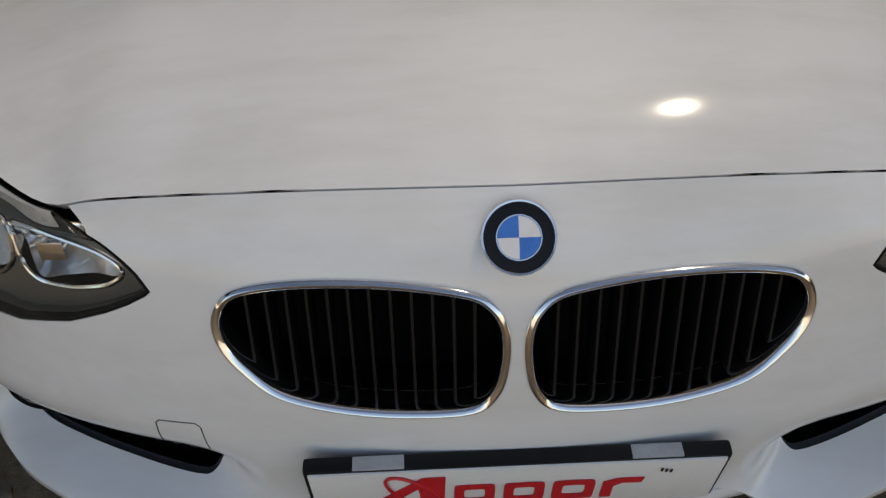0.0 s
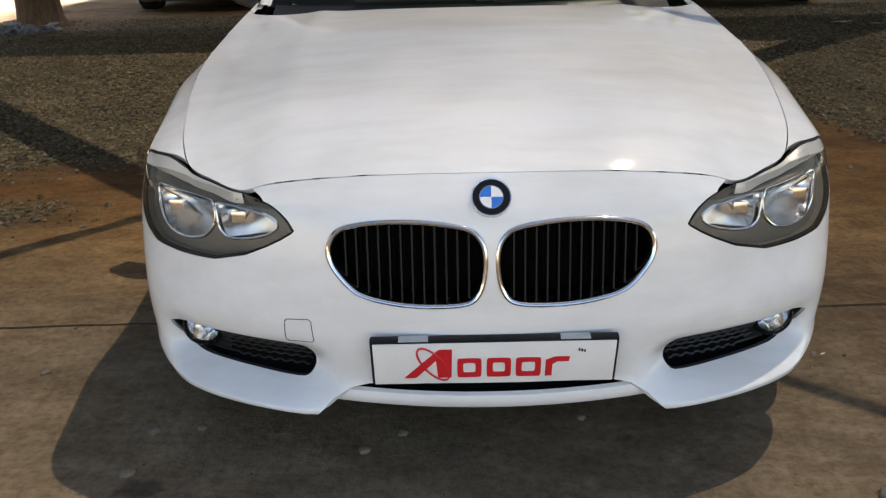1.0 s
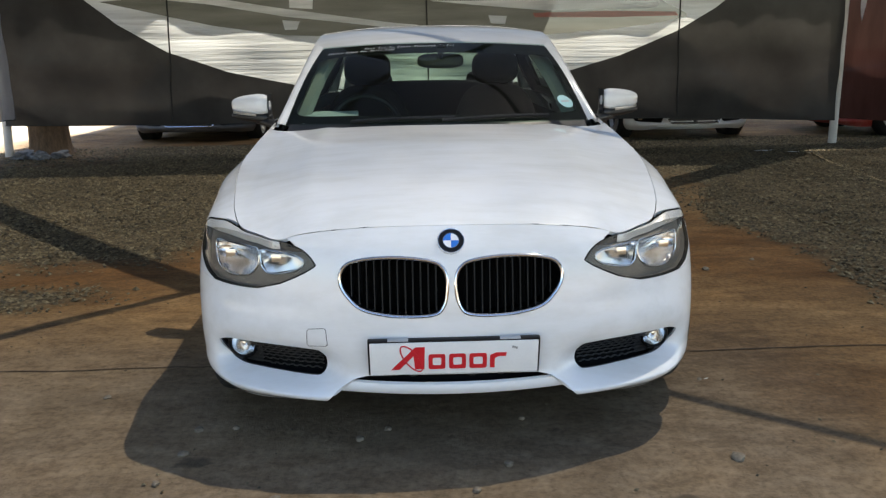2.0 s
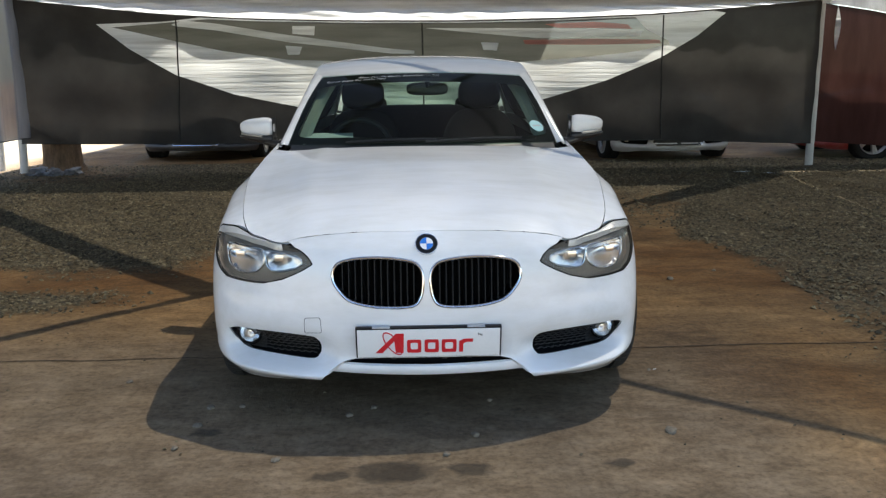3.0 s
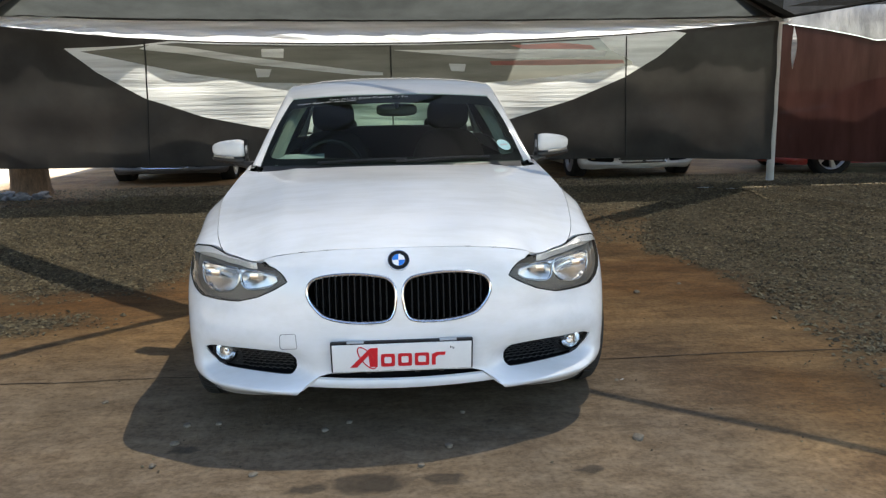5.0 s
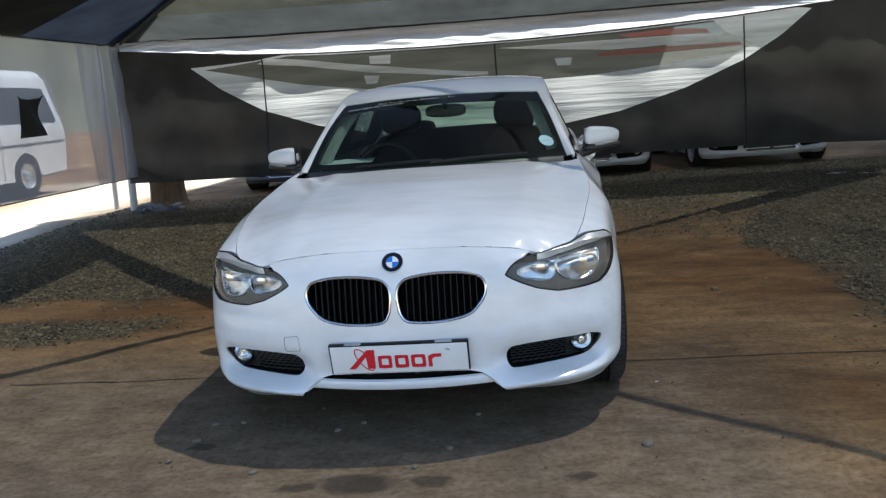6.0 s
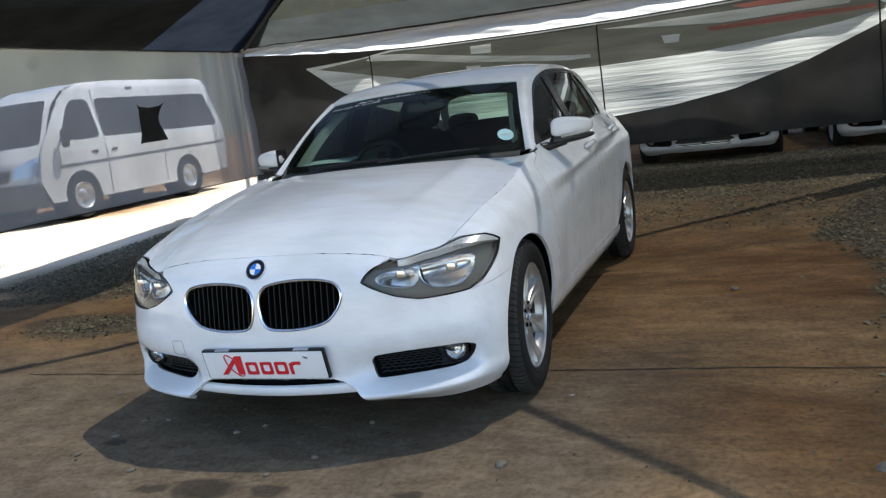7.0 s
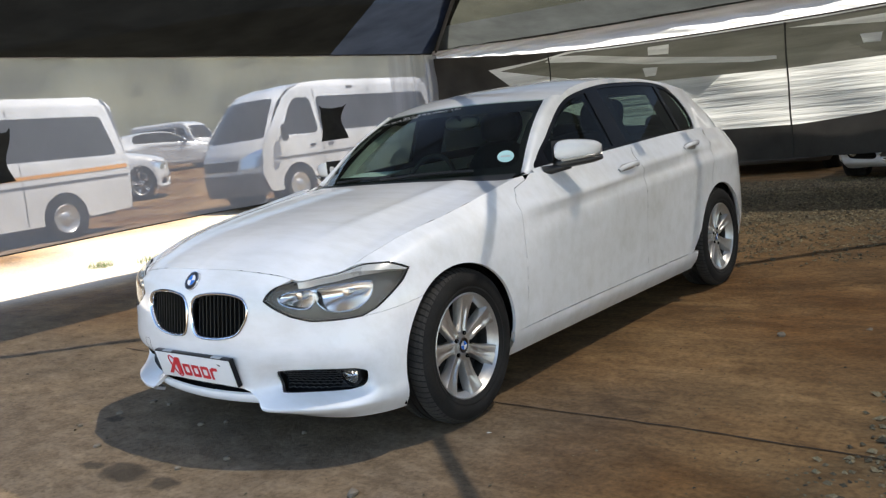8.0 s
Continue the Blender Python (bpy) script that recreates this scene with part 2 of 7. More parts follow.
M_REDPAINT = car_paint("red_car_paint", (0.40, 0.03, 0.03), amount=0.2)
M_DARKGLASS = thin_glass("dark_van_glass", (0.10, 0.11, 0.12), 0.03)
M_ORANGE = surface("orange_stripe", (0.62, 0.26, 0.04), (0.75, 0.36, 0.07), 8, 90, 0.4, 0.1, bump=0.0)
M_VANBUMPER = surface("grey_van_bumper", (0.06, 0.06, 0.065), (0.11, 0.11, 0.115), 8, 90, 0.55, 0.1, bump=0.1)
M_GRASS = surface("grass_blades", (0.05, 0.10, 0.015), (0.13, 0.20, 0.04), 9, 60, 0.7, 0.1, bump=0.0, island=0.3)
M_BEZEL = surface("matt_lamp_bezel", (0.075, 0.066, 0.056), (0.115, 0.104, 0.090), 9, 120, 0.5, 0.1, metal=0.0, bump=0.0)
M_BROW = surface("bright_brow_strip", (0.58, 0.58, 0.57), (0.68, 0.68, 0.67), 12, 120, 0.3, 0.08, metal=0.3, bump=0.0)
M_SLAT = surface("grille_slat_black", (0.005, 0.005, 0.005), (0.010, 0.010, 0.010), 9, 120, 0.45, 0.1, bump=0.0, specular=0.2)
M_JOINT = surface("dark_joint_earth", (0.020, 0.012, 0.006), (0.050, 0.030, 0.016), 9, 80, 0.9, 0.05, bump=0.4)


# ---- building helpers ----
def thing(name, label, category, group="", kind="", m=None):
    ob = new(name)
    if m is not None:
        ob.matrix_world = m
    return tagged(ob, label, category, group, kind)


def hang(ob, parent, label=""):
    if parent is not None:
        ob.parent = parent
    return tagged(ob, label)


def part(name, bm, material, parent=None, label="", smooth=True):
    """Link a bmesh as one mesh object under a thing or under a part."""
    me = bpy.data.meshes.new(name)
    bmesh.ops.recalc_face_normals(bm, faces=bm.faces[:])
    bm.to_mesh(me)
    bm.free()
    if smooth:
        me.shade_smooth()
        me.set_sharp_from_angle(angle=radians(38))
    me.materials.append(material)
    return hang(new(name, me), parent, label)


def part_data(name, verts, faces, material, parent=None, label="", smooth=False):
    me = bpy.data.meshes.new(name)
    me.from_pydata([tuple(v) for v in verts], [], [tuple(int(i) for i in f) for f in faces])
    if smooth:
        me.shade_smooth()
        me.set_sharp_from_angle(angle=radians(40))
    me.materials.append(material)
    return hang(new(name, me), parent, label)


def box(bm, size, m, bevel=0.0, segments=2):
    made = bmesh.ops.create_cube(bm, size=1.0, matrix=m @ Matrix.Diagonal((*size, 1)))
    if bevel:
        vs = set(made["verts"])
        es = [e for e in bm.edges if e.verts[0] in vs and e.verts[1] in vs]
        bmesh.ops.bevel(bm, geom=es, offset=bevel, segments=segments, profile=0.6, affect="EDGES")


def box_part(name, size, m, material, parent=None, bevel=0.004, label=""):
    bm = bmesh.new()
    box(bm, size, m, bevel)
    return part(name, bm, material, parent, label)


def tube_mesh(bm, path, radius, sides=8, closed=False, squash=None):
    """A tube along a path of points; radius a number or one per point."""
    path = [Vector(p) for p in path]
    n = len(path)
    rings = []
    for i, p in enumerate(path):
        a = path[(i - 1) % n] if (closed or i) else path[0]
        b = path[(i + 1) % n] if (closed or i < n - 1) else path[-1]
        d = (b - a).normalized()
        s = d.cross(Vector((0, 0, 1)) if abs(d.z) < 0.95 else Vector((0, 1, 0))).normalized()
        u = s.cross(d).normalized()
        r = radius[i] if hasattr(radius, "__len__") else radius
        rings.append([bm.verts.new(p + r * (math.cos(k * math.tau / sides) * s + math.sin(k * math.tau / sides) * u)) for k in range(sides)])
    for i in range(n if closed else n - 1):
        q, w = rings[i], rings[(i + 1) % n]
        for k in range(sides):
            bm.faces.new((q[k], q[(k + 1) % sides], w[(k + 1) % sides], w[k]))
    if not closed:
        bm.faces.new(rings[0][::-1])
        bm.faces.new(rings[-1])


def tube(name, path, radius, material, parent=None, sides=8, closed=False, label=""):
    bm = bmesh.new()
    tube_mesh(bm, path, radius, sides, closed)
    return part(name, bm, material, parent, label)


def lathe(bm, profile, m, sides=32, caps=False):
    """Turn a profile of (radius, height) about the local z axis."""
    rings = [[bm.verts.new(m @ Vector((r * math.cos(k * math.tau / sides), r * math.sin(k * math.tau / sides), h))) for k in range(sides)] for r, h in profile]
    for q, w in zip(rings, rings[1:]):
        for k in range(sides):
            bm.faces.new((q[k], q[(k + 1) % sides], w[(k + 1) % sides], w[k]))
    if caps:
        bm.faces.new(rings[0][::-1])
        bm.faces.new(rings[-1])


def lathe_part(name, profile, m, material, parent=None, sides=32, caps=False, label=""):
    bm = bmesh.new()
    lathe(bm, profile, m, sides, caps)
    return part(name, bm, material, parent, label)


def spline(keys):
    """A smooth curve through keys (t, v, v, ...): a function of an array of t."""
    k = np.array(keys, float)
    t, v = k[:, 0], k[:, 1:]
    s = np.diff(v, axis=0) / np.diff(t)[:, None]
    h = np.diff(t)[:, None]
    d = np.empty_like(v)
    d[0], d[-1] = s[0], s[-1]
    d[1:-1] = (s[:-1] * h[1:] + s[1:] * h[:-1]) / (h[1:] + h[:-1])

    def at(x):
        x = np.clip(np.atleast_1d(np.asarray(x, float)), t[0], t[-1])
        i = np.clip(np.searchsorted(t, x, side="right") - 1, 0, len(t) - 2)
        w = h[i]
        f = ((x - t[i]) / w[:, 0])[:, None]
        a, b, c, e = v[i], v[i + 1], d[i] * w, d[i + 1] * w
        r = a * (1 + 2 * f) * (1 - f) ** 2 + c * f * (1 - f) ** 2 + b * f * f * (3 - 2 * f) - e * f * f * (1 - f)
        return r[:, 0] if v.shape[1] == 1 else r

    return at


def rounded(points, count=60, tight=0.5):
    """A closed smooth loop through 2D points."""
    p = np.array(points, float)
    n = len(p)
    out = []
    per = max(2, count // n)
    for i in range(n):
        a, b, c, d = p[i - 1], p[i], p[(i + 1) % n], p[(i + 2) % n]
        for k in range(per):
            f = k / per
            m1, m2 = (c - a) * tight, (d - b) * tight
            out.append(b * (1 + 2 * f) * (1 - f) ** 2 + m1 * f * (1 - f) ** 2 + c * f * f * (3 - 2 * f) - m2 * f * f * (1 - f))
    return np.array(out)


def resampled(loop, step):
    p = np.array(loop, float)
    out = []
    for a, b in zip(p, np.roll(p, -1, axis=0)):
        k = max(1, int(math.ceil(np.linalg.norm(b - a) / step)))
        out.extend(a + (b - a) * f / k for f in range(k))
    return np.array(out)


def inside(pts, loop):
    x, y = pts[:, 0], pts[:, 1]
    hit = np.zeros(len(pts), bool)
    for (x1, y1), (x2, y2) in zip(loop, np.roll(loop, -1, axis=0)):
        if y1 != y2:
            hit ^= ((y1 > y) != (y2 > y)) & (x < (x2 - x1) * (y - y1) / (y2 - y1) + x1)
    return hit


def near(pts, loop, reach):
    close = np.zeros(len(pts), bool)
    for a, b in zip(loop, np.roll(loop, -1, axis=0)):
        d = b - a
        f = np.clip(((pts - a) @ d) / max(1e-12, d @ d), 0, 1)
        close |= np.linalg.norm(pts - (a + f[:, None] * d), axis=1) < reach
    return close


from mathutils.geometry import delaunay_2d_cdt


def normal_field(surf, q, e=2e-3):
    da = surf(q[:, 0] + e, q[:, 1]) - surf(q[:, 0] - e, q[:, 1])
    db = surf(q[:, 0], q[:, 1] + e) - surf(q[:, 0], q[:, 1] - e)
    n = np.cross(da, db)
    return n / np.maximum(1e-12, np.linalg.norm(n, axis=1))[:, None]


def sheet(name, surf, outline, material, parent=None, holes=(), step=0.03, gap=0.0, flange=0.01, out=0.0, mirror=False, turn=1.0, label=""):
    """A panel cut from a curved surface: surf maps 2D arrays to points, outline and holes are loops in its 2D domain.
    gap draws the rim in, flange folds it inwards, out lifts the panel off the surface, turn flips the outside."""
    loops = [resampled(outline, step * 0.8)] + [resampled(h, step * 0.8) for h in holes]
    lo, hi = loops[0].min(0), loops[0].max(0)
    gx, gy = np.meshgrid(np.arange(lo[0] + step / 2, hi[0], step), np.arange(lo[1] + step / 2, hi[1], step))
    grid = np.stack([gx.ravel(), gy.ravel()], 1)
    ok = inside(grid, loops[0])
    for i, l in enumerate(loops):
        if i:
            ok &= ~inside(grid, l)
        ok &= ~near(grid, l, step * 0.42)
    grid = grid[ok]
    pts, edges = [], []
    for l in loops:
        s = len(pts)
        pts.extend(l)
        edges.extend((s + i, s + (i + 1) % len(l)) for i in range(len(l)))
    pts.extend(grid)
    r = delaunay_2d_cdt([Vector(map(float, p)) for p in pts], edges, [], 0, 1e-5)
    q = np.array([tuple(v) for v in r[0]])
    tri = np.array([f for f in r[2] if len(f) == 3])
    mid = q[tri].mean(1)
    ok = inside(mid, loops[0])
    for l in loops[1:]:
        ok &= ~inside(mid, l)
    tri = tri[ok]
    p, n = surf(q[:, 0], q[:, 1]), normal_field(surf, q) * turn
    p = p + n * out
    fn = np.cross(p[tri[:, 1]] - p[tri[:, 0]], p[tri[:, 2]] - p[tri[:, 0]])
    flip = (fn * n[tri].sum(1)).sum(1) < 0
    tri[flip] = tri[flip][:, ::-1]
    count, third = {}, {}
    for t in tri:
        for i in range(3):
            a, b = int(t[i]), int(t[(i + 1) % 3])
            k = (min(a, b), max(a, b))
            count[k] = count.get(k, 0) + 1
            third[k] = (a, b, int(t[(i + 2) % 3]))
    rim = [third[k] for k, c in count.items() if c == 1]
    inward = np.zeros_like(p)
    for a, b, c in rim:
        d = p[b] - p[a]
        d = d / max(1e-9, np.linalg.norm(d))
        w = p[c] - p[a]
        w = w - d * (w @ d)
        w = w / max(1e-9, np.linalg.norm(w))
        inward[a] += w
        inward[b] += w
    length = np.linalg.norm(inward, axis=1)
    on = length > 1e-6
    inward[on] /= length[on][:, None]
    p = p + inward * gap
    verts, norms, faces, weld = list(p), list(n), [tuple(t) for t in tri], {}
    if flange:
        index = {}
        for v in sorted({v for a, b, _ in rim for v in (a, b)}):
            index[v] = len(verts)
            weld[len(verts)] = v
            verts += [p[v], p[v] - n[v] * flange]
            norms += [-inward[v], -inward[v]]
        faces += [(index[b], index[a], index[a] + 1, index[b] + 1) for a, b, _ in rim]
    verts, norms = np.array(verts), np.array(norms)
    if mirror:
        verts, norms = verts * (-1, 1, 1), norms * (-1, 1, 1)
        faces = [f[::-1] for f in faces]
    corner = [tuple(map(float, norms[i])) for f in faces for i in f]
    faces = [tuple(weld.get(int(i), int(i)) for i in f) for f in faces]
    used = sorted({i for f in faces for i in f})
    back = {o: i for i, o in enumerate(used)}
    me = bpy.data.meshes.new(name)
    me.from_pydata([tuple(map(float, verts[i])) for i in used], [], [tuple(back[int(i)] for i in f) for f in faces])
    me.shade_smooth()
    me.normals_split_custom_set(corner)
    me.materials.append(material)
    return hang(new(name, me), parent, label)


def loop_tube(name, surf, loop, radius, material, parent, out=0.0, mirror=False, closed=True, sides=8, turn=1.0, label=""):
    """A bead that follows a loop on a surface."""
    q = np.array(loop, float)
    p = surf(q[:, 0], q[:, 1]) + normal_field(surf, q) * out * turn
    if mirror:
        p = p * (-1, 1, 1)
    return tube(name, p.tolist(), radius, material, parent, sides, closed, label)


def smooth(a, b, x):
    f = np.clip((np.asarray(x, float) - a) / (b - a), 0, 1)
    return f * f * (3 - 2 * f)


# ---- ground ----
def ground_z(x, y):
    x, y = np.asarray(x, float), np.asarray(y, float)
    back = 0.14 * smooth(2.8, 7.4, y)
    left = 0.25 * smooth(-6.2, -8.6, x)
    ridge = 0.035 * np.exp(-((x - 4.6 - 0.55 * (5.6 - y)) / 0.16) ** 2) * smooth(3.0, 4.0, y) * (1 - smooth(6.3, 7.0, y))
    rise = 0.85 * smooth(17, 40, np.hypot(x - 3, y + 2)) * smooth(-8.6, -13, x)
    return np.maximum(back, left) + ridge + rise


def wobble(x, y, scale, seed=0.0):
    return np.array([noise.noise(Vector((a * scale, b * scale, seed))) for a, b in zip(np.ravel(x), np.ravel(y))]).reshape(np.shape(x))


def gravel_share(x, y):
    """How much gravel lies on the earth at a place, 0 to 1."""
    n = 0.55 * wobble(x, y, 1.1, 3.0) + 0.35 * wobble(x, y, 3.5, 7.0)
    left = smooth(-1.35, -1.75, x + n * 0.5) * smooth(2.5, 3.1, y + n) * (1 - smooth(6.4, 7.0, y + 0.3 * n))
    spot = smooth(0.55, 0.25, np.hypot((x + 2.55) / 0.8, (y - 1.95) / 0.38) * 0.5 + 0.3 * n)
    edge = 2.05 + 0.12 * (y - 3.0)
    right = smooth(-0.12, 0.14, x - edge + n * 0.5) * smooth(-0.2, 0.4, y - (3.2 - 2.0 * (x - 2.1)) + n) * (1 - smooth(6.3, 6.9, y + 0.3 * n))
    mid = 0.5 * smooth(3.9, 4.8, y + n) * (1 - smooth(5.6, 6.4, y))
    rear = 0.9 * smooth(4.7, 5.7, y + n) * (1 - smooth(8.2, 8.8, y)) * (1 - 0.6 * smooth(-3.2, -3.8, x + n))
    verge = 0.85 * smooth(2.15, 2.45, x + n * 0.6) * smooth(-1.3, -0.5, y + n) * (1 - smooth(3.0, 4.0, y))
    return np.clip(np.maximum.reduce([left, spot, right, mid, rear, verge]), 0, 1)


def earth_material():
    m, nt, out = node_material("earth_and_gravel")
    b = nt.nodes.new("ShaderNodeBsdfPrincipled")
    at = nt.nodes.new("ShaderNodeAttribute")
    at.attribute_name = "gravel"
    streak, patch, grain, grit = noise_of(nt, 1.4, 7, (0.8, 1.4, 1), 0.62), noise_of(nt, 0.55, 4), noise_of(nt, 38, 5, rough=0.7), noise_of(nt, 190, 3)
    brown = ramp_of(nt, streak.outputs["Fac"], [(0.25, (0.066, 0.030, 0.009)), (0.48, (0.156, 0.080, 0.026)), (0.75, (0.260, 0.164, 0.074))])
    grey = ramp_of(nt, patch.outputs["Fac"], [(0.38, (0.104, 0.048, 0.014)), (0.60, (0.235, 0.154, 0.074))])
    base = mix_of(nt, 0.55, brown.outputs["Color"], grey.outputs["Color"])
    speck = ramp_of(nt, grain.outputs["Fac"], [(0.28, (0.50, 0.47, 0.43)), (0.5, (1.0, 1.0, 1.0)), (0.72, (1.38, 1.36, 1.32))])
    base = mix_of(nt, 0.9, base, speck.outputs["Color"], "MULTIPLY")
    blotch, stain = noise_of(nt, 7.5, 6, (0.7, 1.3, 1), 0.68), noise_of(nt, 1.15, 5, (0.8, 1.2, 1), 0.6)
    base = mix_of(nt, 0.75, base, ramp_of(nt, blotch.outputs["Fac"], [(0.28, (0.52, 0.48, 0.44)), (0.5, (1.0, 1.0, 1.0)), (0.72, (1.36, 1.36, 1.34))]).outputs["Color"], "MULTIPLY")
    base = mix_of(nt, 0.9, base, ramp_of(nt, stain.outputs["Fac"], [(0.33, (0.40, 0.35, 0.30)), (0.41, (0.90, 0.89, 0.87)), (0.62, (1.12, 1.10, 1.08))]).outputs["Color"], "MULTIPLY")
    scuff = noise_of(nt, 2.6, 8, (0.75, 1.5, 1), 0.68)
    base = mix_of(nt, 0.7, base, ramp_of(nt, scuff.outputs["Fac"], [(0.34, (0.62, 0.58, 0.52)), (0.5, (1.0, 1.0, 1.0)), (0.64, (1.38, 1.40, 1.42))]).outputs["Color"], "MULTIPLY")
    vor = nt.nodes.new("ShaderNodeTexVoronoi")
    vor.inputs["Scale"].default_value = 34
    co = nt.nodes.new("ShaderNodeTexCoord")
    nt.links.new(co.outputs["Object"], vor.inputs["Vector"])
    pebble = ramp_of(nt, vor.outputs["Distance"], [(0.0, (0.160, 0.126, 0.070)), (0.40, (0.086, 0.064, 0.033)), (0.70, (0.018, 0.012, 0.006))])
    tone = mix_of(nt, 0.5, pebble.outputs["Color"], ramp_of(nt, vor.outputs["Color"], [(0.2, (0.030, 0.021, 0.010)), (0.8, (0.172, 0.136, 0.076))]).outputs["Color"])
    pa = nt.nodes.new("ShaderNodeAttribute")
    pa.attribute_name = "pale"
    sand = ramp_of(nt, patch.outputs["Fac"], [(0.3, (0.42, 0.36, 0.27)), (0.7, (0.54, 0.48, 0.39))])
    sand = mix_of(nt, 0.6, sand.outputs["Color"], speck.outputs["Color"], "MULTIPLY")
    dust = nt.nodes.new("ShaderNodeAttribute")
    dust.attribute_name = "dusty"
    slab = ramp_of(nt, blotch.outputs["Fac"], [(0.30, (0.096, 0.071, 0.044)), (0.52, (0.164, 0.126, 0.084)), (0.72, (0.236, 0.188, 0.132))])
    slab = mix_of(nt, 0.75, slab.outputs["Color"], speck.outputs["Color"], "MULTIPLY")
    base = mix_of(nt, dust.outputs["Fac"], base, slab)
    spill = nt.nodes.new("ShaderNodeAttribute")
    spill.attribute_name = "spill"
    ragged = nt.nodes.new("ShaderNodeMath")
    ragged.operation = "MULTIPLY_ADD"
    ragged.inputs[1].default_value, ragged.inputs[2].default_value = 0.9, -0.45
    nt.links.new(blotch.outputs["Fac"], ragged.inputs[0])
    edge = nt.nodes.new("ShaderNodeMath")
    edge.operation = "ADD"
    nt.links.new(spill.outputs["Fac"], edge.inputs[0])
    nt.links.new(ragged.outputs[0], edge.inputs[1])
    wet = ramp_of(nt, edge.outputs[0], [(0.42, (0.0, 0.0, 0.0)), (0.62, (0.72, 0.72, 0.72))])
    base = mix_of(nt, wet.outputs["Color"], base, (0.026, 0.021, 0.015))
    inner = mix_of(nt, at.outputs["Fac"], base, tone)
    nt.links.new(mix_of(nt, pa.outputs["Fac"], inner, sand), b.inputs["Base Color"])
    b.inputs["Roughness"].default_value = 0.9
    b.inputs["Specular IOR Level"].default_value = 0.25
    b1, b2 = nt.nodes.new("ShaderNodeBump"), nt.nodes.new("ShaderNodeBump")
    b1.inputs["Strength"].default_value, b1.inputs["Distance"].default_value = 0.55, 0.012
    b2.inputs["Strength"].default_value, b2.inputs["Distance"].default_value = 0.5, 0.004
    nt.links.new(grain.outputs["Fac"], b1.inputs["Height"])
    nt.links.new(grit.outputs["Fac"], b2.inputs["Height"])
    nt.links.new(b1.outputs["Normal"], b2.inputs["Normal"])
    nt.links.new(b2.outputs["Normal"], b.inputs["Normal"])
    nt.links.new(b.outputs["BSDF"], out.inputs["Surface"])
    return m


def reach_out(values, far):
    a = [float(v) for v in values]
    k = 0.4
    while a[-1] < far:
        a.append(a[-1] + k)
        k *= 1.4
    k = 0.4
    while a[0] > -far:
        a.insert(0, a[0] - k)
        k *= 1.4
    return np.array(a)


def ground_sheet():
    xs = reach_out(np.arange(-5.0, 6.5, 0.06), 1500)
    ys = reach_out(np.arange(-1.6, 8.0, 0.06), 1500)
    X, Y = np.meshgrid(xs, ys, indexing="ij")
    close = (np.abs(X) < 7) & (np.abs(Y - 3) < 6)
    Z = ground_z(X, Y)
    rough = np.zeros_like(Z)
    rough[close] = 0.006 * wobble(X[close], Y[close], 2.2, 1.0) + 0.004 * wobble(X[close], Y[close], 7.0, 2.0)
    share = np.zeros_like(Z)
    share[close] = gravel_share(X[close], Y[close])
    n = len(ys)
    vs = np.stack([X.ravel(), Y.ravel(), (Z + rough).ravel()], 1)
    fs = [(i * n + j, (i + 1) * n + j, (i + 1) * n + j + 1, i * n + j + 1) for i in range(len(xs) - 1) for j in range(n - 1)]
    g = part_data("ground", vs, fs, earth_material(), smooth=False)
    g.data.shade_smooth()
    g.data.attributes.new("gravel", "FLOAT", "POINT").data.foreach_set("value", share.ravel().astype(np.float32))
    wander = 0.25 * np.sin(X * 1.3 + Y) + 0.2 * np.sin(Y * 2.1)
    pale = np.maximum(smooth(-5.1, -5.7, X + 0.5 * wander) * (1 - smooth(-7.2, -8.4, X + wander)), smooth(-1.9, -3.0, Y + wander))
    dusty = 0.78 * smooth(1.8, 0.7, Y + 0.35 * wander) * (1 - smooth(1.1, 2.0, X + 0.6 * wander))
    g.data.attributes.new("dusty", "FLOAT", "POINT").data.foreach_set("value", dusty.ravel().astype(np.float32))
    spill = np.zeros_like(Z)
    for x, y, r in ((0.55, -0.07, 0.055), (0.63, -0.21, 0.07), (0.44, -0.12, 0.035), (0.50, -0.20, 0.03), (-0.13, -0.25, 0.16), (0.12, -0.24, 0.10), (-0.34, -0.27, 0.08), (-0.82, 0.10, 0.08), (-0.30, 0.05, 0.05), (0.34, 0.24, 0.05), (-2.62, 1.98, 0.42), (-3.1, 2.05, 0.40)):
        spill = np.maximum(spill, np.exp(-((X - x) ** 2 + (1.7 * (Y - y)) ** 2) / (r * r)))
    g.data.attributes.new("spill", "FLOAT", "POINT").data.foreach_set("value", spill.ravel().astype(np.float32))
    g.data.attributes.new("pale", "FLOAT", "POINT").data.foreach_set("value", pale.ravel().astype(np.float32))
    return tagged(g, "brown compacted earth with gravel patches", "ground", kind="structure")


ground = ground_sheet()

# ---- tent: poles, hips, roof nets, net walls ----
BL, BR, FL, FR, APEX = Vector((-4.82, 7.60, 2.27)), Vector((4.88, 7.55, 2.16)), Vector((-4.82, -1.5, 2.27)), Vector((4.88, -1.5, 2.2)), Vector((-0.1, 3.07, 3.0))


BULGE = {0: 0.12, 1: 0.12, 2: -0.16, 3: -0.16}
CORNERS = (BL, BR, FL, FR)


def along(a, b, n, sag=0.0):
    return [a.lerp(b, i / n) - Vector((0, 0, sag * math.sin(math.pi * i / n))) for i in range(n + 1)]


